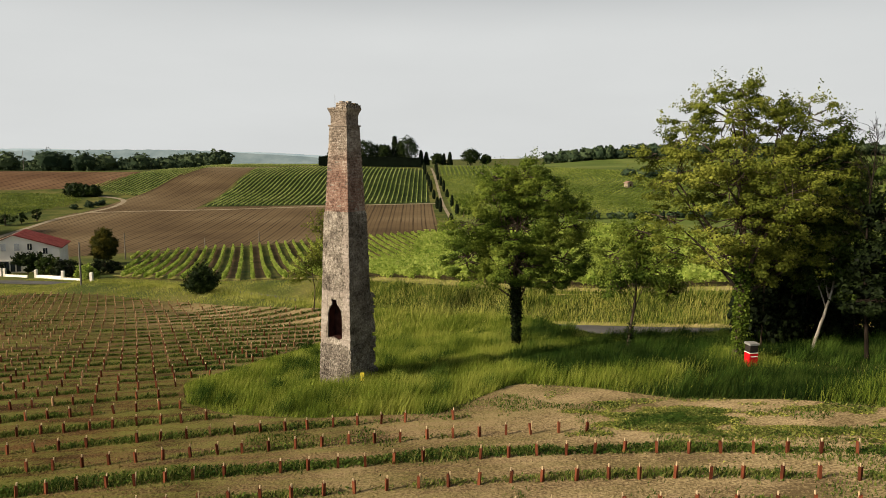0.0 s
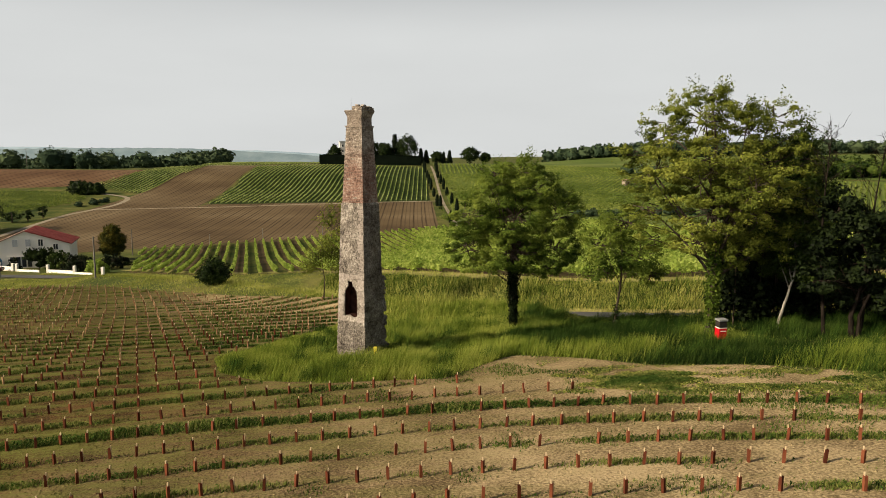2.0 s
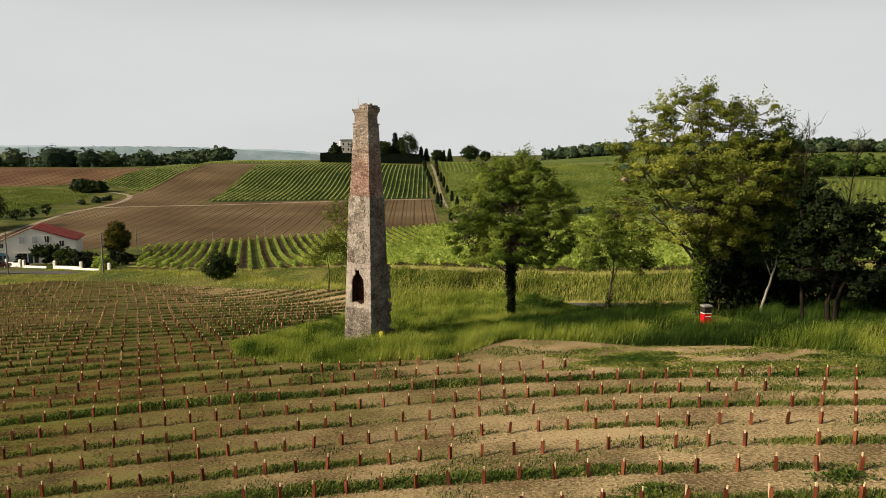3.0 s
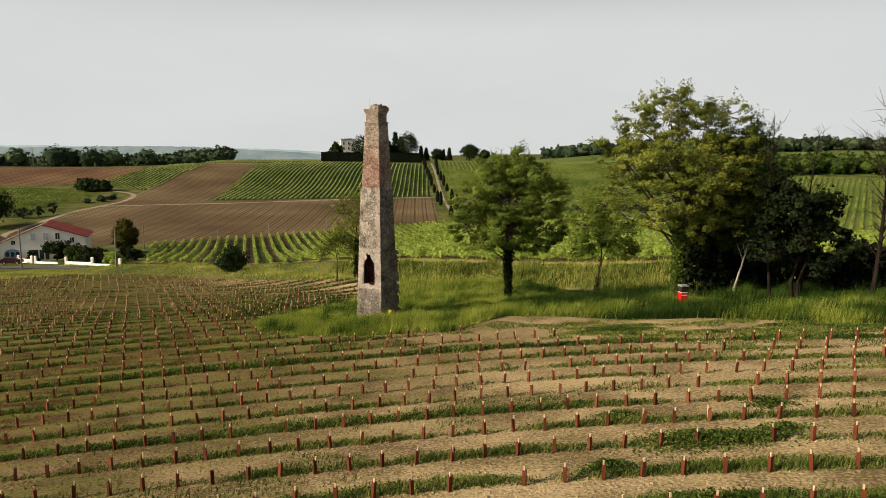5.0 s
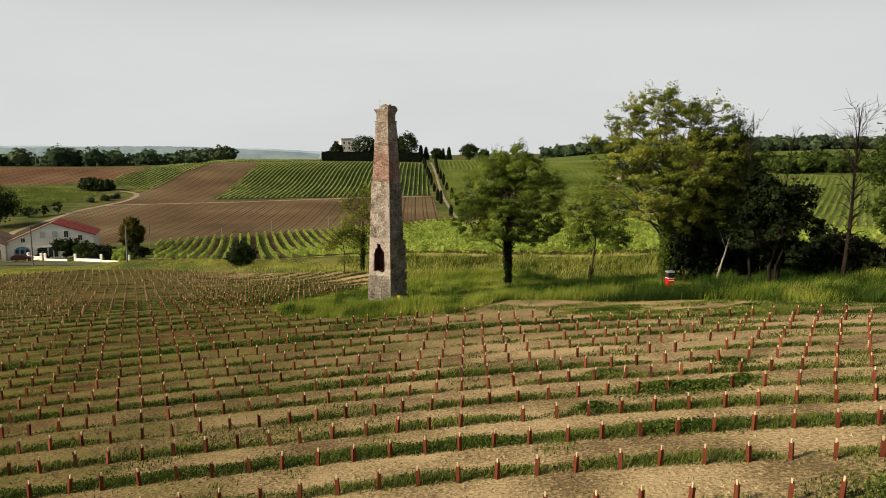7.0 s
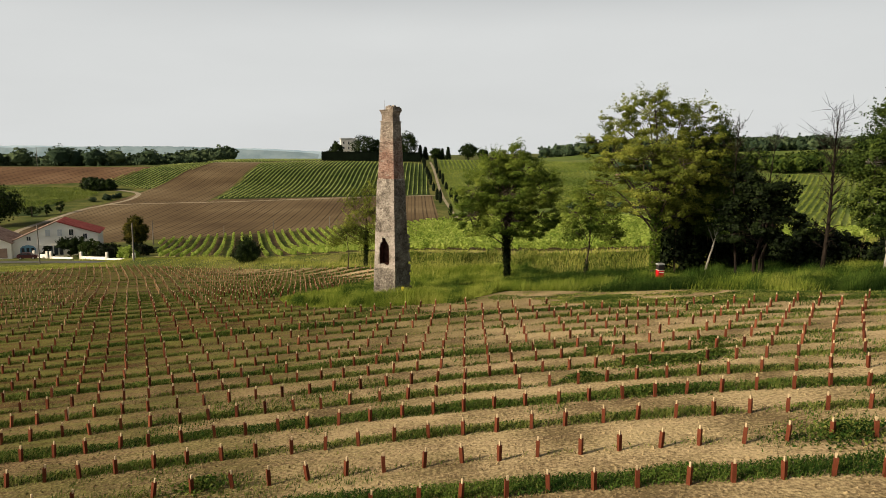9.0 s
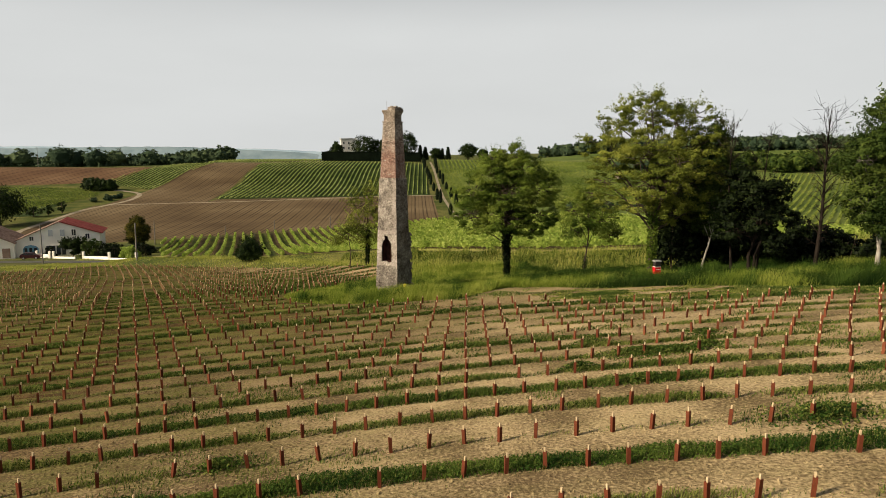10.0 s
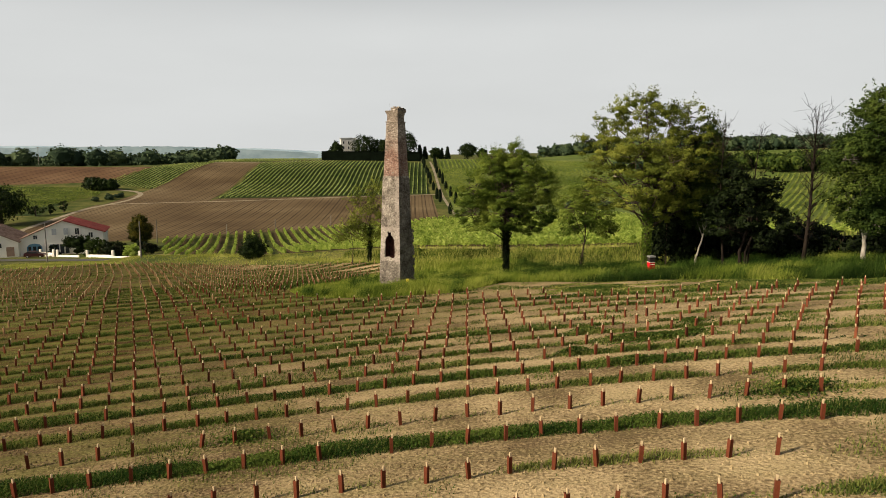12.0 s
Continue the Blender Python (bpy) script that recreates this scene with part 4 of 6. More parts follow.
bevel_box("block", (0.2, 0.14, 0.62), (0, 0, 0.31), M_YELLOW, marker, 0.02)


# ---- young vines in red tubes, in rows over the near field ----
def row_bend(x, j):
    """How far a row curves back from its straight line at x."""
    dx = x - 4.0
    return np.where(dx > 0, -0.0118, -0.004) * dx * dx * (1 if j < 12 else max(0.3, 1 - (j - 12) / 30))


def row_place(i, j):
    x = 3.86 + (0.9 + 0.0016 * max(j, 0)) * i + 0.07 * j
    return x, -35.48 + 2.035 * j + float(row_bend(x, j))


PLANT_POLY = [(p[0], p[1] - 0.7) for p in EDGE] + [(36, -70), (-70, -70), (-70, 40)]
guards = []
for j in range(-5, 50):
    for i in range(-82, 28):
        x, y = row_place(i, j)
        if x > 12.4 + 0.78 * (y + 35.7):
            continue
        if rng.uniform() < 0.03:
            continue
        guards.append((x + rng.normal(0, 0.025), y + rng.normal(0, 0.035), j))
gp = np.array(guards)
ok = inside(PLANT_POLY, gp[:, 0], gp[:, 1])
bare = (gp[:, 0] > 5) & (gp[:, 1] > -8.2 - 0.3 * (gp[:, 0] - 6) - 0.2 * np.maximum(0, gp[:, 0] - 15))
gp = gp[ok & ~bare]
gz_ = height(gp[:, 0], gp[:, 1]) + 0.03


def guard_arrays():
    w, t, hh = 0.041, 0.005, 0.385
    outer = [(-w, -w), (w, -w), (w, w), (-w, w)]
    inner = [(-w + t, -w + t), (w - t, -w + t), (w - t, w - t), (-w + t, w - t)]
    v = [(x, y, 0) for x, y in outer] + [(x * 1.04, y * 1.04, hh) for x, y in outer] + [(x, y, hh) for x, y in inner] + [(x, y, 0.2) for x, y in inner]
    f = []
    for k in range(4):
        m = (k + 1) % 4
        f += [(k, m, 4 + m, 4 + k), (4 + k, 4 + m, 8 + m, 8 + k), (8 + k, 8 + m, 12 + m, 12 + k)]
    return np.array(v, float), np.array(f)


GV, GF = guard_arrays()
SV, SF = box_arrays(-0.019, 0.019, -0.019, 0.019, 0.0, 0.47)
SV = SV + np.array([0.02, 0.01, 0])
order = np.argsort((gp[:, 0] - 4) ** 2 * 0.4 + (gp[:, 1] + 42) ** 2)
near, rest = order[:290], order[290:]
proto = None
for n_, k in enumerate(near):
    m = pose(gp[k, 0], gp[k, 1], gz_[k], rng.normal(0, 2.5), rng.normal(0, 2.5), rng.uniform(0, 90))
    if proto is None:
        proto = thing("vine_guard", (0, 0, 0), "red-brown plastic vine guard with pale wooden stake", "vine guard", "vine guards in the young vineyard")
        proto.matrix_world = m
        part("tube", GV, GF, M_TUBE, proto)
        part("stake", SV, SF, M_STAKE, proto, "pale wooden stake")
    else:
        copy_thing(proto, m)


def many(name, V, F, idx, mat, label, category):
    r = np.random.RandomState(3)
    n = len(idx)
    ang = r.uniform(0, 1.57, n)
    tx, ty = r.normal(0, 0.04, n), r.normal(0, 0.04, n)
    c, s = np.cos(ang)[:, None], np.sin(ang)[:, None]
    X = V[None, :, 0] * c - V[None, :, 1] * s + V[None, :, 2] * tx[:, None] + gp[idx, 0][:, None]
    Y = V[None, :, 0] * s + V[None, :, 1] * c + V[None, :, 2] * ty[:, None] + gp[idx, 1][:, None]
    Z = V[None, :, 2] + gz_[idx][:, None]
    f = (F[None] + (np.arange(n) * len(V))[:, None, None]).reshape(-1, F.shape[1])
    return tagged(mesh_from(name, np.stack([X, Y, Z], -1).reshape(-1, 3), f, mat), label, category, kind="stuff")


# guards in the far and left rows take the tan tube colour
tan_rows = (gp[rest, 1] > 10 + rng.normal(0, 8, len(rest))) | (gp[rest, 0] < -24 + rng.normal(0, 4, len(rest)))
many("far_vine_guards", GV, GF, rest[~tan_rows], M_TUBE, "rows of red-brown plastic vine guards", "vine guards")
many("far_vine_guards", GV, GF, rest[tan_rows], M_TUBETAN, "rows of tan vine guards", "vine guards")
many("far_vine_stakes", SV, SF, rest, M_STAKE, "pale wooden stakes in the vine guards", "stakes")

# weeds along the rows: a grassy strip behind each row, thick and dark on some rows, thin and broken on others
STRIP = {-4: 0.5, -3: 0.45, -2: 0.6, -1: 0.24, 0: 1.3, 1: 0.42, 2: 0.6, 3: 1.0, 4: 0.66, 5: 0.6, 6: 0.45, 7: 0.85, 8: 0.5, 9: 0.42, 10: 0.6, 12: 0.95}
wx, wy, wt, wd = [], [], [], []
for j in range(-6, 50):
    dense = STRIP.get(j, (0.6, 0.44, 0.64, 0.5)[j % 4])
    first, last = (-19, 20) if j < 4 else (-34, 24) if j < 12 else (-72, 26)
    away = -35.5 + 2.035 * j + 52
    n = int((last - first) * 1180 * (dense ** 0.8) * min(1.0, 17 / max(away, 8)) ** 1.15)
    x = rng.uniform(first, last, n)
    cover = wave(x, 0 * x + 7.3 * j, 0.45, 11) + 0.55 * wave(x, 0 * x + 3.1 * j, 1.7, 12) + 0.3 * smooth(2, -10, x) + 0.7 * smooth(-24, -10, x) * smooth(10, 22, -35.5 + 2.035 * j) - 1.1 * smooth(-17, -30, x) * smooth(4, 18, -35.5 + 2.035 * j)
    rank = smooth(-14, -8, x) * smooth(0, 7, -35.5 + 2.035 * j)
    cover = cover + 0.8 * rank
    keep = rng.uniform(0, 1, n) < np.clip(0.62 + 0.7 * cover + 1.5 * (dense - 0.55), 0.08, 1)
    x, cover, rank = x[keep], cover[keep], rank[keep]
    deep = (0.22 + 0.64 * min(dense, 1.1)) * np.clip(1 + 0.25 * cover, 0.6, 1.4)
    q = rng.beta(1.4, 1.7, len(x))
    y = -35.48 + 2.035 * j + row_bend(x, j) - 0.02 + q * deep + rng.normal(0, 0.05, len(x))
    tall = (0.06 + 0.09 * min(dense, 1.1)) * np.clip(1 + 0.35 * cover, 0.6, 1.5) * (0.5 + 2 * q * (1 - q))
    wx.append(x), wy.append(y), wt.append(tall), wd.append(dense + 0.5 * rank)
wx, wy, wt, wd = (np.concatenate(q) for q in (wx, wy, wt, wd))
ok = inside([(p[0] - 0.2, p[1] - 0.3) for p in EDGE] + [(36, -70), (-70, -70), (-70, 40)], wx, wy)
ok &= ~((wx > 5.5) & (wy > -9.4 - 0.1 * (wx - 5.5)))
wx, wy, wt, wd = wx[ok], wy[ok], np.clip(wt[ok], 0.04, 0.3), wd[ok]
away = wy + 52
lush = rng.uniform(0, 1, len(wx)) < np.clip(0.12 + 0.85 * (wd - 0.4), 0.1, 0.95)
broad = lush & (rng.uniform(0, 1, len(wx)) < 0.85)
fine_ = lush & ~broad
wz = height(wx, wy) + 0.04 + wt * rng.uniform(0.1, 0.95, len(wx))
tagged(leaves("row_weeds", np.column_stack([wx, wy, wz])[broad], np.clip(0.02 + 0.0017 * away[broad], 0.045, 0.13), M_WEED, None, 21, -0.3, 0.6, small=True), "green leafy weeds along the vine rows", "weeds", kind="stuff")
tagged(blades("row_grass", wx[fine_], wy[fine_], wt[fine_] * 1.15, np.clip(0.012 + 0.0011 * away[fine_], 0.03, 0.09), M_WEED, 26, (0.2, 0.08), 0.03), "dense dark green grass strips behind the vine rows", "weeds", kind="stuff")
tagged(blades("row_grass", wx[~lush], wy[~lush], wt[~lush] * 1.1, np.clip(0.012 + 0.0011 * away[~lush], 0.03, 0.09), M_WEEDG, 24, (0.3, 0.1), 0.03), "low olive grass along the vine rows", "weeds", kind="stuff")
# looser weeds on the open ground by the grass edge and beyond the ends of the rows
n = 300000
x, y = rng.uniform(-6, 34, n), rng.uniform(-48, 0, n)
ends = smooth(-0.6, 1.6, x - 12.6 - 0.78 * (y + 35.7)) * smooth(-9, -16, y)
patchy = 1.2 * wave(x * 0.6, y, 0.8, 31) + 1.0 * wave(x * 0.7, y, 2.2, 32) + 1.9 * smooth(8.2, 12.5, x) * np.exp(-((y + 9.2 + 0.42 * (x - 10)) / 2.3) ** 2) + 1.3 * ends + rng.normal(0, 0.25, n)
ok = inside(SOIL_POLY, x, y) & (patchy > 1.2)
x, y, ends = x[ok], y[ok], ends[ok]
green = rng.uniform(0, 1, len(x)) < 0.5 - 0.35 * ends
size = np.clip(0.012 + 0.0011 * (y + 52), 0.03, 0.07)
tagged(blades("loose_weeds", x[green], y[green], 0.1, size[green], M_WEED, 22, (0.2, 0.1), 0.03), "scattered low green weeds on bare soil", "weeds", kind="stuff")
tagged(blades("loose_grass", x[~green], y[~green], 0.09, size[~green], M_WEEDG, 27, (0.3, 0.1), 0.03), "thin olive grass on bare soil", "grass", kind="stuff")
# a trodden mat of olive and straw weeds between the grass edge and the row ends
n = 90000
x = rng.uniform(8.6, 27, n)
y = -7.9 - 0.31 * (x - 10.5) - 0.02 * np.maximum(0, x - 18) ** 2 + rng.normal(0, 1.25, n)
lumpy = wave(x * 0.5, y, 1.6, 35) + 0.6 * wave(x * 0.6, y, 4.0, 36) + 0.5 * smooth(9.0, 13, x) + rng.normal(0, 0.2, n)
ok = inside(SOIL_POLY, x, y) & (lumpy > 0.42)
x, y, lumpy = x[ok], y[ok], lumpy[ok]
kind_ = lumpy + rng.normal(0, 0.35, len(x))
low = np.column_stack([x, y, height(x, y) + 0.04 + 0.07 * rng.uniform(0, 1, len(x)) * np.clip(lumpy, 0.3, 1.3)])
for sel, mat_, text in ((kind_ > 1.35, M_WEED, "dark green weed tussocks by the grass edge"), ((kind_ <= 1.35) & (kind_ > 0.55), M_WEEDG, "trodden olive weeds by the grass edge"), (kind_ <= 0.55, M_DRYBLADE, "straw-coloured dry weeds by the grass edge")):
    tagged(leaves("weed_mat", low[sel], 0.085, mat_, None, 28, 0.0, 0.5, 1.4, small=True), text, "weeds", kind="stuff")
# single broad patches of weeds that have spread between the rows
spots = []
for px, py, rx, ry, count in ((10.4, -25.5, 1.1, 0.55, 3600), (11.6, -25.8, 1.0, 0.45, 2300), (12.9, -25.4, 0.6, 0.35, 900), (8.0, -26.9, 0.5, 0.25, 800), (12.5, -34.0, 0.8, 0.55, 2800), (9.3, -22.9, 0.6, 0.4, 1000), (13.7, -23.0, 0.5, 0.35, 700), (9.5, -29.3, 0.9, 0.4, 1200), (-2.2, -33.3, 0.5, 0.4, 900)):
    a_, q_ = rng.uniform(0, 6.28, count), np.abs(rng.normal(0, 0.6, count))
    bx, by = px + np.cos(a_) * q_ * rx * 1.4, py + np.sin(a_) * q_ * ry * 1.4
    spots.append(np.column_stack([bx, by, height(bx, by) + 0.04 + rng.uniform(0, 1, count) * 0.24 * np.exp(-q_ * q_)]))
spots = np.concatenate(spots)
pale = rng.uniform(0, 1, len(spots)) < 0.45
for sel, mat_, text in ((~pale, M_WEED, "bushy green weed patches between the vine rows"), (pale, M_WEEDG, "olive weeds in the patches between the vine rows")):
    tagged(leaves("weed_patch", spots[sel], 0.075, mat_, None, 29, -0.3, 0.6, small=True), text, "weeds", kind="stuff")
# a thin film of weeds over the lower half of the field
n = 300000
x, y = rng.uniform(-62, 4, n), rng.uniform(-46, 58, n)
ok = inside(SOIL_POLY, x, y) & (wave(x * 0.5, y, 0.35, 33) + 0.7 * wave(x, y, 2.2, 34) + 0.6 * smooth(2, -14, x) + 0.3 * smooth(3, -5, x) * smooth(14, 2, y) - 0.8 * smooth(4, 20, y) * smooth(-12, -28, x) + rng.normal(0, 0.3, n) > 0.85)
x, y = x[ok], y[ok]
tagged(blades("weed_film", x, y, 0.05, np.clip(0.01 + 0.0009 * (y + 52), 0.022, 0.09), M_WEEDG, 23, (0.3, 0.1), 0.03), "thin film of low weeds on the soil", "weeds", kind="stuff")
# clods of earth
n = 36000
x, y = rng.uniform(-16, 18, n), -46 + 40 * rng.uniform(0, 1, n) ** 1.5
ok = inside(SOIL_POLY, x, y)
x, y = x[ok], y[ok]
n = len(x)
OCT = np.array([(1, 0, -0.3), (0, 1, -0.3), (-1, 0, -0.3), (0, -1, -0.3), (0.1, -0.1, 0.8)])
OCF = np.array([(0, 1, 4), (1, 2, 4), (2, 3, 4), (3, 0, 4)])
sz = 0.015 + 0.035 * rng.uniform(0, 1, n) ** 2.5
V = OCT[None] * sz[:, None, None] * rng.uniform(0.6, 1.4, (n, 5, 3))
ang = rng.uniform(0, 6.28, n)
X = V[..., 0] * np.cos(ang)[:, None] - V[..., 1] * np.sin(ang)[:, None] + x[:, None]
Y = V[..., 0] * np.sin(ang)[:, None] + V[..., 1] * np.cos(ang)[:, None] + y[:, None]
Z = V[..., 2] + (height(x, y) + 0.04)[:, None]
tagged(mesh_from("soil_clods", np.stack([X, Y, Z], -1).reshape(-1, 3), (OCF[None] + 5 * np.arange(n)[:, None, None]).reshape(-1, 3), M_SOIL), "loose clods of tilled earth", "clods", kind="stuff")

# ---- grass ----
n = 950000
x, y = rng.uniform(-10, 46, n), rng.uniform(-22, 34, n)
side = road_side(x, y)
ok = ~inside(SOIL_POLY, x, y) & (side < -2.6)
x, y = x[ok], y[ok]
tall = 0.52 + 0.26 * wave(x, y, 0.6, 41) + 0.14 * wave(x, y, 1.9, 42)
tall = np.clip(tall, 0.2, 1.05) * (1 - 0.3 * smooth(8, 14, y)) * (1 - 0.6 * smooth(10, 13, x) * smooth(-10, -5, side[ok]))
edge_gap = np.full(len(x), 1e9)
for (ax, ay), (bx, by) in zip(EDGE[6:], EDGE[7:]):
    q = np.clip(((x - ax) * (bx - ax) + (y - ay) * (by - ay)) / ((bx - ax) ** 2 + (by - ay) ** 2), 0, 1)
    edge_gap = np.minimum(edge_gap, np.hypot(x - ax - q * (bx - ax), y - ay - q * (by - ay)))
tall = tall * np.where(x < 1, 0.3 + 0.7 * smooth(0, 2.4, edge_gap + 0.5 * wave(x, y, 2.0, 55)), 0.75 + 0.25 * smooth(0, 0.8, edge_gap))
# the greener tone also paints dark pockets; the deepest stands for tree shade
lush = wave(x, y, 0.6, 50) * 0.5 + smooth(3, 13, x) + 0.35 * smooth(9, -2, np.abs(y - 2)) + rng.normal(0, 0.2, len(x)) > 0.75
tagged(blades("tall_grass", x[~lush], y[~lush], tall[~lush], 0.028, M_GRASS, 43, (0.28, 0.1)), "tall yellow-green grass round the chimney", "grass", kind="stuff")
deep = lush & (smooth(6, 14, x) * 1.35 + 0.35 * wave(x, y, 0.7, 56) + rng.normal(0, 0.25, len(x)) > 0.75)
lush = lush & ~deep
tagged(blades("meadow_grass", x[lush], y[lush], tall[lush] * 0.9, 0.028, M_GRASSG, 51, (0.2, 0.08)), "darker green meadow grass under the trees", "grass", kind="stuff")
tagged(blades("meadow_grass", x[deep], y[deep], tall[deep] * 0.85, 0.028, M_GRASSD, 57, (0.2, 0.08)), "deep green grass by the hive and trees, darkened for shade", "grass", kind="stuff")
# taller tufts bent by the wind, added for dark pockets in the grass
n = 300
tx, ty = rng.uniform(-9, 30, n), rng.uniform(-14, 14, n)
ok = ~inside(SOIL_POLY, tx, ty) & (road_side(tx, ty) < -3.5)
tx, ty = np.repeat(tx[ok], 170), np.repeat(ty[ok], 170)
x, y = tx + rng.normal(0, 0.34, len(tx)), ty + rng.normal(0, 0.26, len(tx))
tagged(blades("grass_tufts", x, y, 0.95 - 0.9 * np.hypot(x - tx, y - ty), 0.026, M_GRASSG, 52, (0.32, 0.1)), "tall dark green grass tufts", "grass", kind="stuff")
n = 330000
x, y = rng.uniform(-75, 60, n), rng.uniform(-2, 100, n)
side = road_side(x, y)
ok = ~inside(SOIL_POLY, x, y) & (((side < -2.6) & (side > -28) & ((y > 15) | (x < -8))) | ((side > 2.6) & ((side < 8.2) | ((side < 14) & (rng.uniform(0, 1, n) < 0.3))))) & (y < 110)
x, y = x[ok], y[ok]
tall = np.clip(0.4 + 0.2 * wave(x, y, 0.35, 44), 0.15, 0.8) * (1 - 0.45 * smooth(0, -12, x) * smooth(24, 32, y)) + 0.65 * np.exp(-((side[ok] + 4.6) / 1.8) ** 2) * smooth(14, 8, x) * smooth(-45, -32, x)
tagged(blades("verge_grass", x, y, tall, 0.055, M_DRYBLADE, 45, (0.2, 0.05)), "straw-coloured verge grass along the road", "grass", kind="stuff")

# rank growth on the bank beyond the road
n = 230000
x, y = rng.uniform(-12, 48, n), rng.uniform(8, 56, n)
side = road_side(x, y)
ok = (side > 2.9) & (side < 8.5)
x, y, side = x[ok], y[ok], side[ok]
tall = np.clip(0.55 + 0.35 * wave(x, y, 0.9, 46) + 0.2 * wave(x, y, 2.7, 47), 0.25, 1.2)
half_ = rng.uniform(0, 1, len(x)) < 0.6
tagged(blades("bank_grass", x[half_], y[half_], tall[half_], 0.05, M_DRYBLADE, 48, (0.15, 0.0)), "tall straw-coloured grass on the road bank", "grass", kind="stuff")
tagged(blades("bank_weeds", x[~half_], y[~half_], tall[~half_] * 1.05, 0.06, M_GRASSG, 49, (0.1, 0.0)), "rank green weeds on the road bank", "weeds", kind="stuff")

# ---- vineyards on the slopes ----
def rows_in(poly, way, gap):
    """Parallel row segments across a polygon."""
    poly = np.asarray(poly, float)
    d = np.array(way, float) / np.hypot(*way)
    nrm = np.array([d[1], -d[0]])
    s = poly @ nrm
    out = []
    for q in np.arange(s.min() + gap / 2, s.max(), gap):
        cuts = []
        for a, b in zip(poly, np.roll(poly, -1, 0)):
            sa, sb = a @ nrm - q, b @ nrm - q
            if sa * sb < 0:
                p = a + (b - a) * sa / (sa - sb)
                cuts.append(p @ d)
        cuts.sort()
        for c0, c1 in zip(cuts[::2], cuts[1::2]):
            if c1 - c0 > 2:
                out.append((nrm * q + d * c0, nrm * q + d * c1))
    return out


def leafy_rows(name, poly, way, gap, per_metre, size, tall, wide, label, seed, thin=0.0, z0=0.35, mat=None):
    r = np.random.RandomState(seed)
    cs, sz = [], []
    for a, b in rows_in(poly, way, gap):
        length = np.hypot(*(b - a))
        n = int(length * per_metre)
        t = r.uniform(0, 1, n)
        dist = np.hypot(a[0] + (b[0] - a[0]) * t - 4, a[1] + (b[1] - a[1]) * t + 40)
        keep = r.uniform(0, 1, n) < np.clip(90 / dist, 0.12, 1) ** thin
        t, dist = t[keep], dist[keep]
        p = a + (b - a) * t[:, None]
        lump = 0.75 + 0.25 * np.sin(t * length * 5.5 + r.uniform(0, 6)) + 0.12 * r.normal(size=len(t))
        off = r.normal(0, wide / 2.6, len(t))
        nrm = np.array([(b - a)[1], -(b - a)[0]]) / length
        p = p + nrm * off[:, None]
        z = height(p[:, 0], p[:, 1]) + z0 + (tall - z0) * r.uniform(0, 1, len(t)) ** 0.7 * np.clip(lump, 0.3, 1.3)
        cs.append(np.column_stack([p, z]))
        sz.append(size * np.clip(dist / 90, 1, 4) ** (0.5 * thin))
    return tagged(leaves(name, np.concatenate(cs), np.concatenate(sz), mat or M_VINEROW, None, seed, 0.1, 0.8, small=True), label, "vineyard", kind="stuff")


MID_L = [(-57, 96), (-40, 85), (-20, 70), (-4, 54), (-4, 190), (-15, 183), (-43, 166), (-60, 157), (-77, 147)]
MID_R = [(-4, 54), (0, 50), (19, 31), (36, 28), (70, 30), (110, 42), (125, 125), (56, 212), (30, 203), (0, 191), (-4, 190)]
leafy_rows("valley_vineyard", MID_L, (-0.286, 1), 2.35, 90, 0.22, 1.2, 0.3, "leafy green vine rows in the valley", 61, 0.7)
leafy_rows("valley_vineyard", MID_R, (-0.286, 1), 2.1, 40, 0.33, 1.45, 0.5, "leafy green vine rows behind the road", 62, 1.2)
HILL = [(-97, 258.5), (-42, 268), (-3, 276), (-9.5, 380), (-20, 386), (-77, 398), (-108, 380)]
leafy_rows("hill_vineyard", HILL, (-0.03, 1), 2.25, 18, 0.34, 0.85, 0.12, "pale green vine rows climbing the hill", 63, mat=M_VINEHILL)
leafy_rows("hill_vineyard", [(-172, 314), (-149, 293), (-138, 289), (-138, 384), (-158, 377)], (-0.03, 1), 2.25, 18, 0.34, 0.85, 0.12, "green vine rows on the hill shoulder", 64, mat=M_VINEHILL)
leafy_rows("hill_vineyard", [(-108, 392), (-77, 408), (-75, 440), (-150, 440), (-145, 390)], (-0.03, 1), 2.25, 11, 0.4, 0.9, 0.15, "green vine rows on the hill crest", 65, mat=M_VINEHILL)
leafy_rows("hill_vineyard", [(8, 225), (95, 235), (170, 330), (60, 345), (1, 350), (4, 300)], (0.6, 1), 2.4, 7, 0.5, 1.2, 0.4, "green vine rows beyond the lane", 66, mat=M_VINEFAR)
leafy_rows("hill_vineyard", [(1, 352), (60, 347), (165, 332), (150, 365), (60, 400), (-1, 405)], (-0.03, 1), 2.4, 7, 0.5, 1.2, 0.4, "green vine rows above the field hut", 69, mat=M_VINEFAR)
leafy_rows("hill_vineyard", [(-250, 193), (-160, 199), (-157, 214), (-157, 238), (-152.5, 252), (-154, 270), (-172, 289), (-300, 295)], (0.8, 1), 2.8, 9, 0.45, 1.2, 0.45, "green vine plot beyond the track", 67, mat=M_VINEFAR)
leafy_rows("hill_vineyard", [(105, 128), (200, 118), (320, 320), (190, 340), (105, 235)], (0.6, 1), 2.6, 6, 0.5, 1.2, 0.45, "green vine rows across the far slope", 68, mat=M_VINEFAR)
strips = []
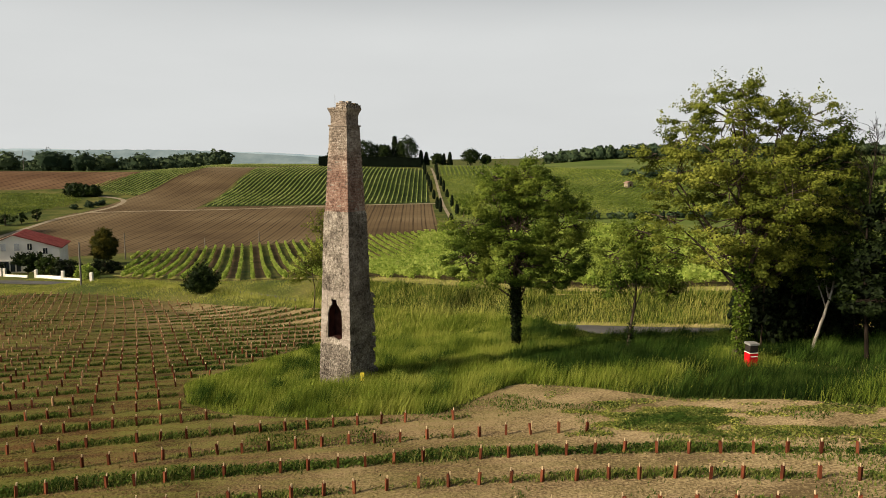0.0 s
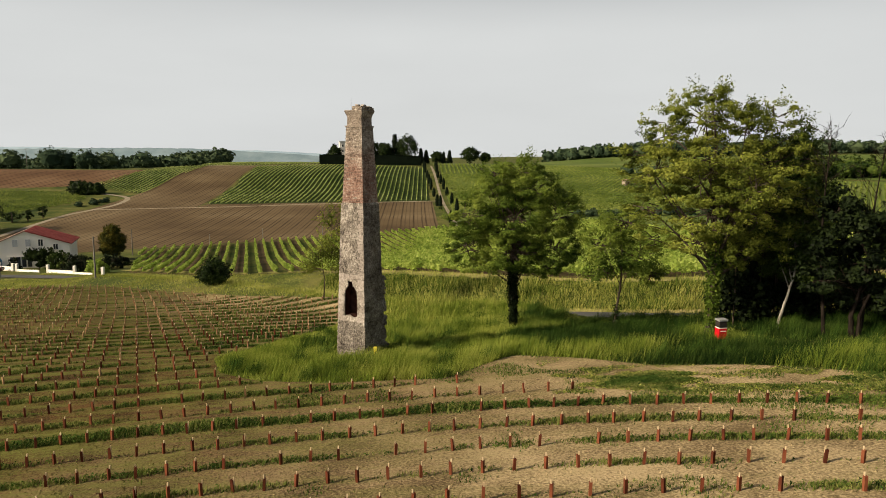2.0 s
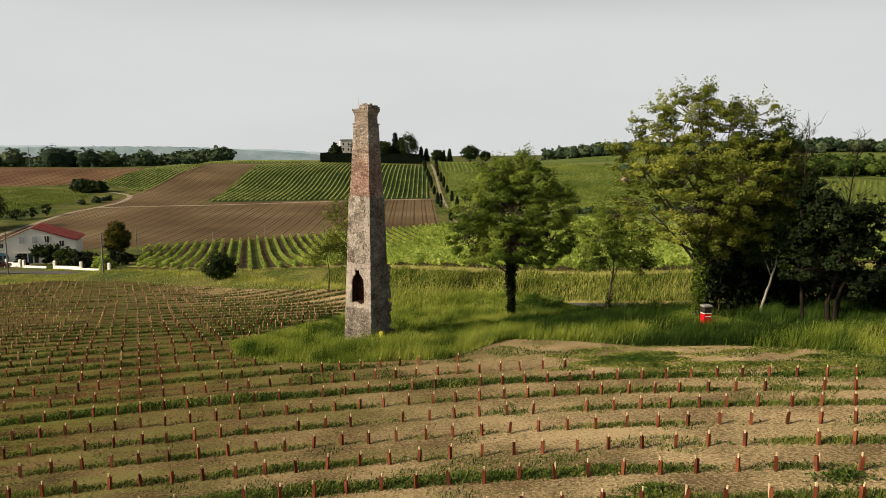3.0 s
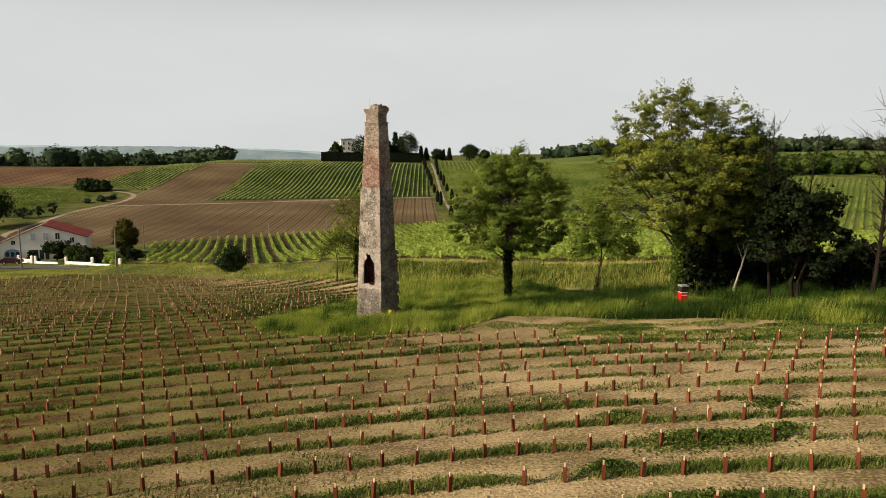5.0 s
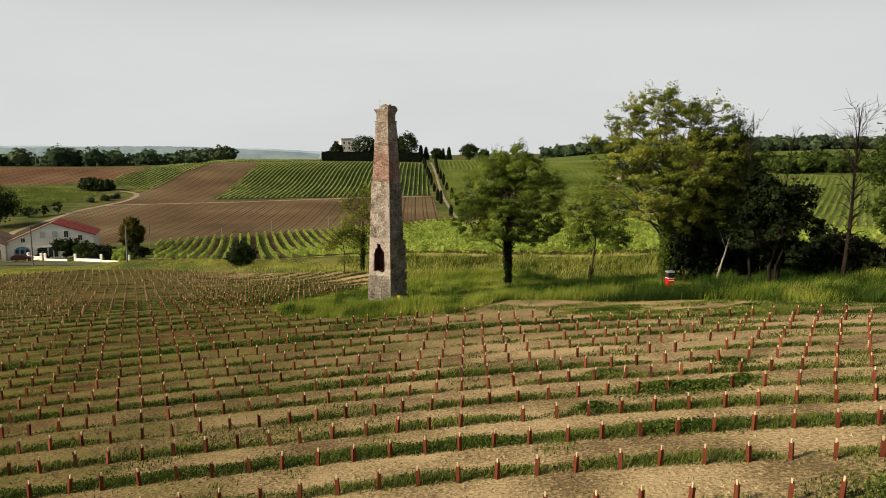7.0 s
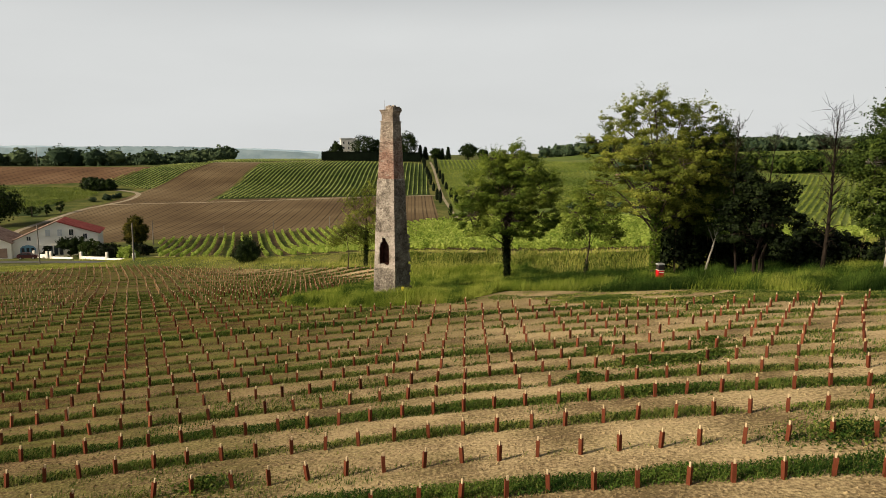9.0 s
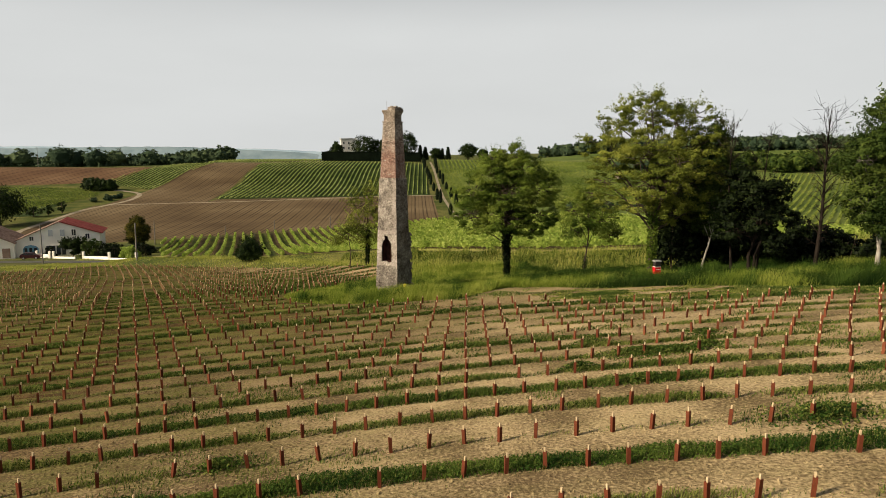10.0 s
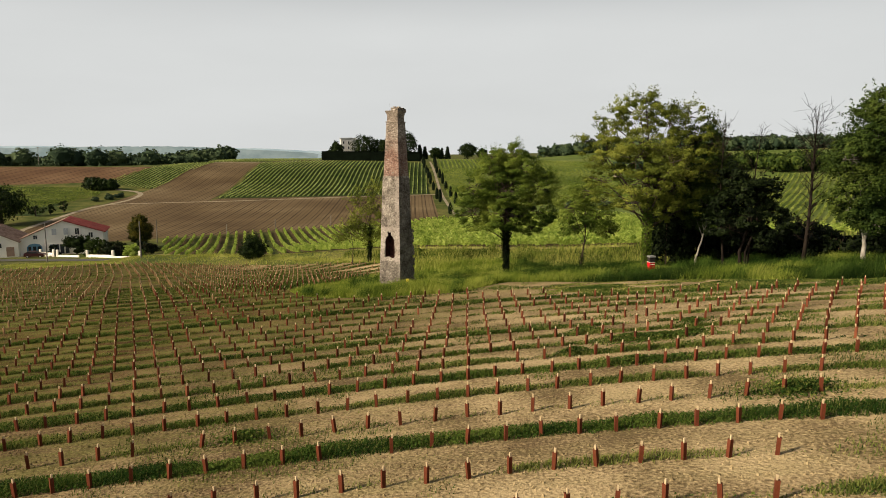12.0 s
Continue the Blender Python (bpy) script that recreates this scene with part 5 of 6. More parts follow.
for k, (a, b) in enumerate(rows_in(MID_L, (-0.286, 1), 2.35)):
    if k % 2:
        s_ = np.linspace(0, 1, max(3, int(np.hypot(*(b - a)) / 3)))[:, None]
        c_ = a + (b - a) * s_
        side_ = np.array([(b - a)[1], -(b - a)[0]]) / np.hypot(*(b - a))
        l_, r_ = c_ + side_ * 0.3, c_ + side_ * 2.05
        pts = np.stack([l_, r_], 1).reshape(-1, 2)
        i_ = 2 * np.arange(len(s_) - 1)
        strips.append((np.column_stack([pts, height(pts[:, 0], pts[:, 1]) + 0.11]), np.stack([i_, i_ + 1, i_ + 3, i_ + 2], 1)))
tagged(mesh_from("grass_strips", *join(strips), M_MEADOW), "green grass strips between alternate vine rows", "grass", kind="structure")


# ---- trees by the chimney ----
tree("acacia_tree", (8.6, 7.4), "round leafy acacia with an ivy-clad dark trunk", [(0, 0, 0), (0.05, 0, 1.6), (-0.05, 0, 3.2), (0, 0, 6.5)],
     [(-1.2, 0, 9.2, 1.5, 1.8, 1.5), (1.3, 0, 9.2, 1.5, 1.8, 1.5), (-2.8, 0, 7.4, 1.6, 1.9, 1.5), (2.8, 0.2, 7.6, 1.5, 1.9, 1.5), (0, -0.8, 7.4, 2, 1.8, 1.7),
      (-2.9, 0, 5.4, 1.6, 1.8, 1.2), (2.6, 0, 5.4, 1.7, 1.8, 1.2), (0, -0.5, 5.2, 2, 1.8, 1.4), (-2.2, 0, 4.3, 1.4, 1.4, 0.6), (2.0, 0, 4.2, 1.3, 1.4, 0.7), (0.2, 0, 10.2, 1.5, 1.5, 1.1), (-1.3, 0, 9.9, 1.1, 1.2, 0.8), (0, 1.6, 6.5, 2.4, 1.2, 2.4)],
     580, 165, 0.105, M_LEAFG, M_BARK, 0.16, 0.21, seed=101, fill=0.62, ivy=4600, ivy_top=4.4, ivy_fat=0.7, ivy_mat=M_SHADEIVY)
tree("young_ash_tree", (14.4, 4.5), "slender young tree with thin twin stems", [(0, 0, 0), (0.15, 0, 1.5), (0.35, 0, 3), (0.3, 0, 5.5)],
     [(-0.9, 0, 5.2, 1.3, 1.3, 1.4), (1.2, 0, 4.6, 1.4, 1.3, 1.3), (0.3, 0, 6.4, 1.1, 1.1, 1.0), (2.1, 0, 3.4, 0.9, 0.9, 0.7), (-0.9, 0, 3.5, 0.9, 0.9, 0.8)],
     210, 78, 0.105, M_LEAFG, M_BARK, 0.085, 0.2, seed=102, stems=2, ivy=300, ivy_top=1.6, ivy_fat=0.4)
tree("tall_acacia_tree", (18.1, -0.9), "tall spreading acacia with bright ivy on its trunk", [(0, 0, 0), (0.05, 0, 2), (0.1, 0.4, 5), (0.1, 0.8, 9.5)],
     [(-0.5, 1.0, 11.3, 2.3, 2.2, 1.6), (-2.4, 1.0, 10.5, 1.7, 1.9, 1.4), (1.7, 1.2, 10.8, 1.8, 1.9, 1.3), (-3.1, 0.8, 8.6, 1.8, 2, 1.4), (-0.3, 0.2, 9, 2.5, 2.2, 1.9), (2.9, 1.2, 9, 2.1, 2.1, 1.8),
      (4.5, 1.4, 9.2, 1.3, 1.5, 1.2), (-3.3, 0.9, 6.7, 1.3, 1.6, 0.9), (-0.3, 0.0, 6.6, 2.0, 1.9, 1.4), (2.5, 1.0, 6.5, 2.3, 2, 1.9), (4.4, 1.4, 6.8, 1.4, 1.6, 1.5), (-2.9, 0.8, 5.1, 1.3, 1.2, 0.55), (-1.2, 0, 5.0, 1.2, 1.2, 0.6),
      (-3.9, 1.0, 5.8, 0.7, 0.8, 0.4), (1.9, 0.8, 4.7, 1.8, 1.6, 1.0), (3.8, 1.4, 4.8, 1.7, 1.6, 1.2), (-4.0, 1.0, 9.4, 1.1, 0.9, 0.8), (3.0, 1.0, 11.6, 1.6, 1.1, 0.8),
      (4.6, 1.0, 10.9, 0.9, 0.8, 0.6), (-0.3, 1.0, 12.6, 0.9, 0.8, 0.5), (1.1, 0.4, 4.3, 1.1, 1.1, 0.7), (1.2, -1.3, 7.8, 2.0, 1.4, 1.6), (-1.4, -1.2, 8.2, 1.7, 1.3, 1.4)],
     640, 125, 0.11, M_LEAF, M_BARK, 0.24, 0.19, seed=103, fill=0.6, ivy=3800, ivy_top=5.5, ivy_fat=0.6, ivy_mat=M_LEAFG)
tree("birch_tree", (22.1, 0.1), "leaning pale-barked birch with dark crown", [(0, 0, 0), (0.08, 0, 0.8), (0.45, 0, 2.1), (0.75, 0, 3.4), (0.7, 0.3, 6)],
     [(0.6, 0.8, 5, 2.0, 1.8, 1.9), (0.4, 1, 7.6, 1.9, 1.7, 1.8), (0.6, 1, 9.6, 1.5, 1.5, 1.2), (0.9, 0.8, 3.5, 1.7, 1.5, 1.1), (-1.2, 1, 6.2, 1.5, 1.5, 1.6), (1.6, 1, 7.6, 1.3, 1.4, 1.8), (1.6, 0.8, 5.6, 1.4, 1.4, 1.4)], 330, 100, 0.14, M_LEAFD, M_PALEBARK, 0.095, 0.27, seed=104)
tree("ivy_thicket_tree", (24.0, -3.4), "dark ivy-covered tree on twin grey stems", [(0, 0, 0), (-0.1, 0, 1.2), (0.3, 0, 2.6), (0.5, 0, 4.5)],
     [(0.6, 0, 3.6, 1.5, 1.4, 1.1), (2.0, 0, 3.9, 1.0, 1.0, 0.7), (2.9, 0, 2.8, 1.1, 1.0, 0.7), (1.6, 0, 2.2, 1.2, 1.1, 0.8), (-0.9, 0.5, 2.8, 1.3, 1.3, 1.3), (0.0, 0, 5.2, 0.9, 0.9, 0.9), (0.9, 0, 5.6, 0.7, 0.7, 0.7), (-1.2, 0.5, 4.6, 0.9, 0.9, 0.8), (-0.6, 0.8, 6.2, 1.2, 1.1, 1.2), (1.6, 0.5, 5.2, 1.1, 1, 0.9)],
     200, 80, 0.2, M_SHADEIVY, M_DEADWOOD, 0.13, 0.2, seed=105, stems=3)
tree("roadside_tree", (29.8, -7.9), "broad green tree on a pale smooth trunk", [(0, 0, 0), (0.02, 0, 1.2), (-0.02, 0, 2.4), (0.5, 0, 6)],
     [(2.3, 0, 9.4, 2.3, 2.3, 2.2), (0.3, 0, 7.8, 2.1, 2.1, 1.9), (-0.8, 0, 5.3, 1.7, 1.9, 1.6), (1.8, 0, 5, 2.2, 2.1, 2), (3.6, 0.5, 7, 2.4, 2.4, 2.5), (-0.2, 0, 3.2, 1.4, 1.3, 0.9), (-1.3, 0, 6.8, 1.7, 1.8, 1.5), (-1.2, 0, 4.2, 1.4, 1.3, 1.1), (1.0, 0, 9.8, 2.0, 1.9, 1.6),
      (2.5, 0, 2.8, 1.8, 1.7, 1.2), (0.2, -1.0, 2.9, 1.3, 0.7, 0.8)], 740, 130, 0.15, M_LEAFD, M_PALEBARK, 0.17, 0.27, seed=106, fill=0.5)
tree("sparse_tree", (-5.4, 29), "sparse yellow-green tree with an ivy-covered trunk", [(0, 0, 0), (0.1, 0, 2), (0.1, 0, 4), (0.2, 0, 8)],
     [(-1.4, 0, 4.6, 1.3, 1.2, 1.3), (-0.5, 0, 7.0, 1.4, 1.3, 1.5), (0.5, 0, 8.6, 1.1, 1.0, 0.9), (0.9, 0, 4.4, 1.1, 1.0, 1.5), (1.1, 0, 6.6, 1.0, 1.0, 1.2), (-0.4, 0, 3.0, 1.3, 1.0, 0.9)],
     120, 44, 0.16, M_LEAF, M_BARK, 0.13, 0.32, seed=107, ivy=2200, ivy_top=4.2, ivy_fat=0.7)
tree("sparse_tree", (-7.3, 28.5), "thin yellow-green sapling beside the ivy trunk", [(0, 0, 0), (0.1, 0, 2), (-0.3, 0, 4.4)],
     [(-0.7, 0, 4.0, 0.9, 0.9, 0.9), (-1.6, 0, 3.2, 0.8, 0.8, 0.7), (0.2, 0, 4.8, 0.7, 0.7, 0.8)], 40, 34, 0.16, M_LEAF, M_BARK, 0.06, 0.36, seed=108)
tree("round_bush", (-24, 47), "dense round dark green bush on the verge", [(0, 0, 0), (0, 0, 1), (0, 0, 2.4)],
     [(0, 0, 1.6, 1.3, 1.3, 1.2), (-0.75, 0, 1.1, 0.9, 1.0, 0.9), (0.75, 0, 1.1, 0.9, 1.0, 0.85), (0.1, 0, 2.5, 0.7, 0.7, 0.6)], 230, 50, 0.2, M_IVY, M_BARK, 0.1, 0.3, seed=109, fill=0.2)
tree("yellowish_tree", (-75.4, 128), "dense egg-shaped garden tree with yellowing top", [(0, 0, 0), (0, 0, 2), (0, 0, 6)],
     [(0, 0, 4.6, 2.7, 2.4, 2.6), (0, 0, 6.6, 1.7, 1.6, 1.6), (-0.2, 0, 3.0, 2.5, 2.2, 1.8)], 620, 70, 0.24, M_YELLEAF, M_BARK, 0.15, 0.26, seed=110, fill=0.72)


def bare_tree(name, place, label, tall, seed, lean=0.0, count=46, r0=0.16, low=0.22, reach=0.3):
    r = np.random.RandomState(seed)
    root = thing(name, (place[0], place[1], h1(*place) - 0.05), label, "tree")
    d = np.linspace(0, 1, 12)
    tp = np.stack([lean * d + 0.12 * np.sin(d * 5 + seed), 0.1 * np.sin(d * 4), d * tall], 1)
    rad = r0 * (1 - 0.9 * d)
    wood = [tube(tp, rad, 7)]
    twigs = []
    for k in range(count):
        s = low + (0.97 - low) * r.uniform(0, 1) ** 0.7
        c = np.array([np.interp(s, d, tp[:, i]) for i in range(3)])
        az, up = r.uniform(0, 6.28), r.uniform(0.1, 0.6) + 0.7 * s * r.uniform(0.4, 1)
        ln = tall * reach * (0.25 + 0.6 * smooth(0.35, 0.75, s) * (1.25 - s)) * r.uniform(0.5, 1.15) + 0.2
        w = np.array([math.cos(az) * math.cos(up), math.sin(az) * math.cos(up), math.sin(up)])
        e = c + w * ln + np.array([0, 0, ln * 0.2])
        m = (c + e) / 2 + r.normal(0, ln * 0.07, 3) + np.array([0, 0, ln * 0.08])
        r1 = max(0.014, r0 * (1 - 0.9 * s) * 0.4)
        wood.append(tube([c, m, e], [r1, r1 * 0.6, 0.008], 5))
        for q in range(5):
            f0 = r.uniform(0.3, 1)
            c2 = c + (e - c) * f0
            e2 = c2 + (w * 0.6 + r.normal(0, 0.45, 3)) * ln * 0.45
            twigs.append(tube([c2, (c2 + e2) / 2 + r.normal(0, 0.04, 3), e2], [0.011, 0.008, 0.004], 4))
    v, f = join(wood)
    part("trunk", v, f, M_DEADWOOD, root, smooth_shade=True)
    v, f = join(twigs)
    tagged(part("fine_twig_mass", v, f, M_DEADWOOD, root), kind="stuff")
    return root


bare_tree("dead_tree", (26.9, -6.2), "bare dead tree with fine upright twigs", 10.3, 201, 0.4, 64, 0.15, 0.14, 0.3)
bare_tree("dead_tree", (24.6, -2.9), "bare dead tree rising out of dark ivy", 9.6, 202, 0.6, 26, 0.1, 0.35, 0.2)
bare_tree("dead_tree", (23.2, -2.2), "bare dead tree rising out of dark ivy", 10.2, 203, -0.4, 26, 0.1, 0.45, 0.2)


def thicket(place, size, tall, n, seed, label, leaf=0.26, mat=None, name="thicket"):
    """A leafy mass of shrubs with woody stems inside."""
    r = np.random.RandomState(seed)
    root = thing(name, (place[0], place[1], h1(*place) - 0.05), label, "shrub")
    stems = []
    for k in range(10):
        x, y = r.uniform(-0.8, 0.8) * size[0], r.uniform(-0.8, 0.8) * size[1]
        stems.append(tube([(x * 0.7, y * 0.7, 0), (x * 0.9, y, tall * 0.4), (x, y, tall * 0.8)], [0.05, 0.035, 0.01], 5))
    v, f = join(stems)
    part("stems", v, f, M_BARK, root)
    m = max(8, n // 36)
    a = r.uniform(0, 6.28, m)
    q = np.sqrt(r.uniform(0, 1, m))
    cx, cy = np.cos(a) * q * size[0], np.sin(a) * q * size[1]
    cz = r.uniform(0.1, 1, m) ** 0.7 * tall * np.sqrt(np.clip(1.05 - q * q, 0.1, 1)) * r.uniform(0.75, 1.1, m)
    c, out = clumps_of(np.stack([cx, cy, cz], 1), 36, 0.42 * leaf / 0.26, r, 0.8)
    c[:, 2] = np.maximum(c[:, 2], 0.05)
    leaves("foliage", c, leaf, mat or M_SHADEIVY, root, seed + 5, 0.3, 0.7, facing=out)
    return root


# near-black thickets hold the shade among the trees; low brambles stand for its band
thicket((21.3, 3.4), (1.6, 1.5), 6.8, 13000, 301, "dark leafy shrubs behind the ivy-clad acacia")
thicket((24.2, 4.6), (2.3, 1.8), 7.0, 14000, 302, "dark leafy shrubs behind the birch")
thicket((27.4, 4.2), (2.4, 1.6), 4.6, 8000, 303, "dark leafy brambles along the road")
thicket((31.0, 0.6), (3.4, 1.4), 2.7, 8000, 304, "low brambles along the road, darkened for shade")
thicket((29.6, -2.4), (2.4, 1.1), 2.0, 6000, 306, "low brambles behind the bare tree, darkened for shade")
thicket((34.2, -4.0), (3.0, 1.2), 2.3, 6500, 307, "brambles behind the pale-trunked tree, darkened for shade")
thicket((37.5, -0.5), (4.0, 1.6), 3.0, 6500, 305, "low brambles along the road, darkened for shade")

# ---- red hive ----
hive_scale = 0.88
hive = thing("bee_hive", (18.15, -2.2, h1(18.15, -2.2) + 0.02), "red wooden bee hive with black upper box", "hive", rz=12)
bevel_box("brood_box", (0.62, 0.55, 0.62), (0, 0, 0.43), M_REDPAINT, hive, 0.015, "red painted brood box")
bevel_box("rim", (0.64, 0.57, 0.03), (0, 0, 0.76), M_WHITEWALL, hive, 0.01, "pale wooden rim")
bevel_box("upper_box", (0.6, 0.53, 0.34), (0, 0, 0.955), M_BLACKPAINT, hive, 0.015, "black painted upper box")
bevel_box("roof", (0.7, 0.62, 0.1), (0, 0, 1.18), M_ZINC, hive, 0.015, "grey zinc roof")
bevel_box("handle_bar", (0.5, 0.03, 0.04), (0, -0.29, 0.6), M_WHITEWALL, hive, 0.008, "pale handle strip")
for sx in (-1, 1):
    for sy in (-1, 1):
        bevel_box("foot", (0.08, 0.08, 0.14), (0.24 * sx, 0.2 * sy, 0.07), M_BLACKPAINT, hive, 0.01)


hive.scale = (hive_scale * 0.78, hive_scale * 0.8, hive_scale * 1.08)


# ---- the farmhouse ----
HX, HY, HR = -88.6, 113.5, 20.0
HZ = -15.0
house = thing("farmhouse", (HX, HY, HZ), "white rendered farmhouse with red tiled gable roof", "house", rz=HR)


def prism(profile, y0, y1):
    """A solid from a profile of (x, z) points, drawn out from y0 to y1."""
    bm = bmesh.new()
    a = [bm.verts.new((x, y0, z)) for x, z in profile]
    b = [bm.verts.new((x, y1, z)) for x, z in profile]
    bm.faces.new(a), bm.faces.new(b[::-1])
    for i in range(len(profile)):
        j = (i + 1) % len(profile)
        bm.faces.new((a[j], a[i], b[i], b[j]))
    bmesh.ops.recalc_face_normals(bm, faces=bm.faces[:])
    return bm


bm_part("wall", prism([(-8.2, -1.5), (9.6, -1.5), (9.6, 5.0), (1.1, 7.85), (-8.2, 3.6)], 0, 11), M_WHITEWALL, house, "white rendered gable wall")


def roof_slope(name, p0, p1, y0, y1, mat, parent, thick=0.18, rows=18, cols=26):
    """A tiled slope from eave p0 to ridge p1 (x, z), with raised tile courses."""
    root_v, root_f, nn = [], [], 0
    dx, dz = p1[0] - p0[0], p1[1] - p0[1]
    ln = math.hypot(dx, dz)
    ux, uz = dx / ln, dz / ln
    nx, nz = (-uz, ux) if ux > 0 else (uz, -ux)
    for k in range(rows):
        a, b = ln * k / rows - 0.04, ln * (k + 1) / rows
        for c in range(cols):
            ya, yb = y0 + (y1 - y0) * c / cols, y0 + (y1 - y0) * (c + 1) / cols - 0.04
            q = []
            for s, o in ((a, 0.07), (b, 0.03)):
                for yy in (ya, yb):
                    for t in (o + thick, 0):
                        q.append((p0[0] + ux * s + nx * t, yy, p0[1] + uz * s + nz * t))
            f = [(0, 2, 3, 1), (4, 5, 7, 6), (0, 1, 5, 4), (2, 6, 7, 3), (0, 4, 6, 2), (1, 3, 7, 5)]
            root_v += q
            root_f += [tuple(i + nn for i in g) for g in f]
            nn += 8
    return part(name, np.array(root_v), np.array(root_f), mat, parent)


tagged(roof_slope("roof", (10.1, 4.85), (1.1, 7.85), -0.4, 11.4, M_REDROOF, house), "red tiled roof slope")
tagged(roof_slope("roof", (-8.7, 3.4), (1.1, 7.85), -0.25, 11.4, M_BROWNROOF, house), "brown tiled roof slope")


def window(parent, x, z, w, hgt, shutters=True, y=0.0):
    fr = bevel_box("window", (w + 0.2, 0.1, hgt + 0.2), (x, y - 0.03, z), M_WHITEWALL, parent, 0.02, "white window frame")
    bevel_box("pane", (w, 0.06, hgt), (x, y - 0.07, z), M_GLASS, fr, 0.01, "dark window pane")
    bevel_box("glazing_bar", (0.06, 0.04, hgt), (x, y - 0.11, z), M_WHITEWALL, fr, 0.008)
    if shutters:
        for s in (-1, 1):
            bevel_box("shutter", (w * 0.55, 0.06, hgt + 0.1), (x + s * w * 0.29, y - 0.16, z), M_SHUTTER, parent, 0.01, "closed pale grey wooden shutter")


for x in (-0.9, 1.6, 4.0, 6.9):
    window(house, x, 5.3 if x < 5 else 4.3, 0.85, 1.4 if x < 5 else 1.2, x < 4)
window(house, -4.9, 4.1, 0.8, 0.9, False)
for x in (-1.6, -0.5, 0.6, 1.7):
    bevel_box("door", (0.8, 0.08, 2.2), (x, -0.03, 1.15), M_GLASS, house, 0.02, "dark glazed garden door")
bevel_box("lintel", (5.0, 0.16, 0.22), (0, -0.05, 2.4), M_WHITEWALL, house, 0.02)
bm = prism([(-6.8, 0.1), (-3.6, 0.1), (-3.6, 1.8), (-4.1, 2.4), (-5.2, 2.65), (-6.3, 2.4), (-6.8, 1.8)], -0.06, 0.02)
arch = bm_part("arched_window", bm, M_BLUEDOOR, house, "blue arched wooden door")
for x in (-6.2, -5.2, -4.2):
    bevel_box("pane", (0.6, 0.05, 1.1), (x, -0.08, 1.4), M_GLASS, arch, 0.01)
annex = thing("annex_barn", (HX, HY, HZ), "low white annex with a brown tiled roof", "barn", rz=HR)
bm_part("wall", prism([(-20, -1.5), (-8.25, -1.5), (-8.25, 3.3), (-14.2, 6.2), (-20, 4.2)], -1.5, 12), M_WHITEWALL, annex, "white rendered wall")
roof_slope("roof", (-7.95, 3.2), (-14.2, 6.25), -1.9, 12.3, M_BROWNROOF, annex)
roof_slope("roof", (-20.3, 4.1), (-14.2, 6.25), -1.9, 12.3, M_BROWNROOF, annex)
window(annex, -12.0, 2.6, 0.8, 1.0, False, -1.5)
bevel_box("door", (1.6, 0.08, 2.2), (-9.9, -1.53, 1.1), M_BROWNROOF, annex, 0.02, "brown wooden barn door")

# garden wall with pillars along the road
garden_wall = thing("garden_wall", (-62, 93.5, 0), "low white garden wall with square pillars", "wall")
run = [(-91.5, 110.6), (-86.7, 107.5), (-85.3, 106.6), (-78.2, 102.8), (-75.8, 101.4), (-67.6, 96.2), (-62.0, 92.3), (-59.2, 90.3)]
for k, (x, y) in enumerate(run):
    if k not in (3, 6):
        bevel_box("pillar", (0.5, 0.5, 1.9), (x + 62, y - 93.5, h1(x, y) + 0.7), M_WHITEWALL, garden_wall, 0.04)
for k, tall in ((0, 1.0), (2, 0.55), (4, 0.75), (5, 0.5)):
    (ax, ay), (bx, by) = run[k], run[k + 1]
    za, zb = h1(ax, ay), h1(bx, by)
    ln = math.hypot(bx - ax, by - ay)
    rot = Matrix.Rotation(math.atan2(by - ay, bx - ax), 4, "Z") @ Matrix.Rotation(-math.atan2(zb - za, ln), 4, "Y")
    bevel_box("low_wall", (ln - 0.5, 0.22, tall), ((ax + bx) / 2 + 62, (ay + by) / 2 - 93.5, (za + zb) / 2 + tall / 2 - 0.1), M_WHITEWALL, garden_wall, 0.03, "", rot)


def car_thing(place, rz):
    root = thing("parked_car", place, "dark red hatchback parked by the farmhouse", "car", rz=rz)
    body = prism([(-2.1, 0.3), (2.1, 0.3), (2.15, 0.75), (1.9, 0.95), (1.0, 1.02), (0.45, 1.45), (-1.2, 1.5), (-1.95, 1.1), (-2.12, 0.9)], -0.85, 0.85)
    bmesh.ops.bevel(body, geom=body.edges[:], offset=0.08, segments=2, affect="EDGES")
    bm_part("body", body, M_CARPAINT, root)
    for s in (-1, 1):
        g = prism([(-1.6, 1.08), (0.8, 1.05), (0.4, 1.38), (-1.15, 1.42)], s * 0.855 - 0.01, s * 0.855 + 0.01)
        bm_part("side_window", g, M_GLASS, root, "dark glass")
        for x in (-1.3, 1.3):
            bm = bmesh.new()
            bmesh.ops.create_cone(bm, cap_ends=True, segments=18, radius1=0.32, radius2=0.32, depth=0.2, matrix=Matrix.Translation((x, s * 0.8, 0.32)) @ Matrix.Rotation(math.pi / 2, 4, "X"))
            wheel = bm_part("wheel", bm, M_RUBBER, root)
            bm = bmesh.new()
            bmesh.ops.create_cone(bm, cap_ends=True, segments=14, radius1=0.19, radius2=0.17, depth=0.03, matrix=Matrix.Translation((x, s * 0.91, 0.32)) @ Matrix.Rotation(-s * math.pi / 2, 4, "X"))
            bm_part("rim", bm, M_ZINC, wheel)
    return root


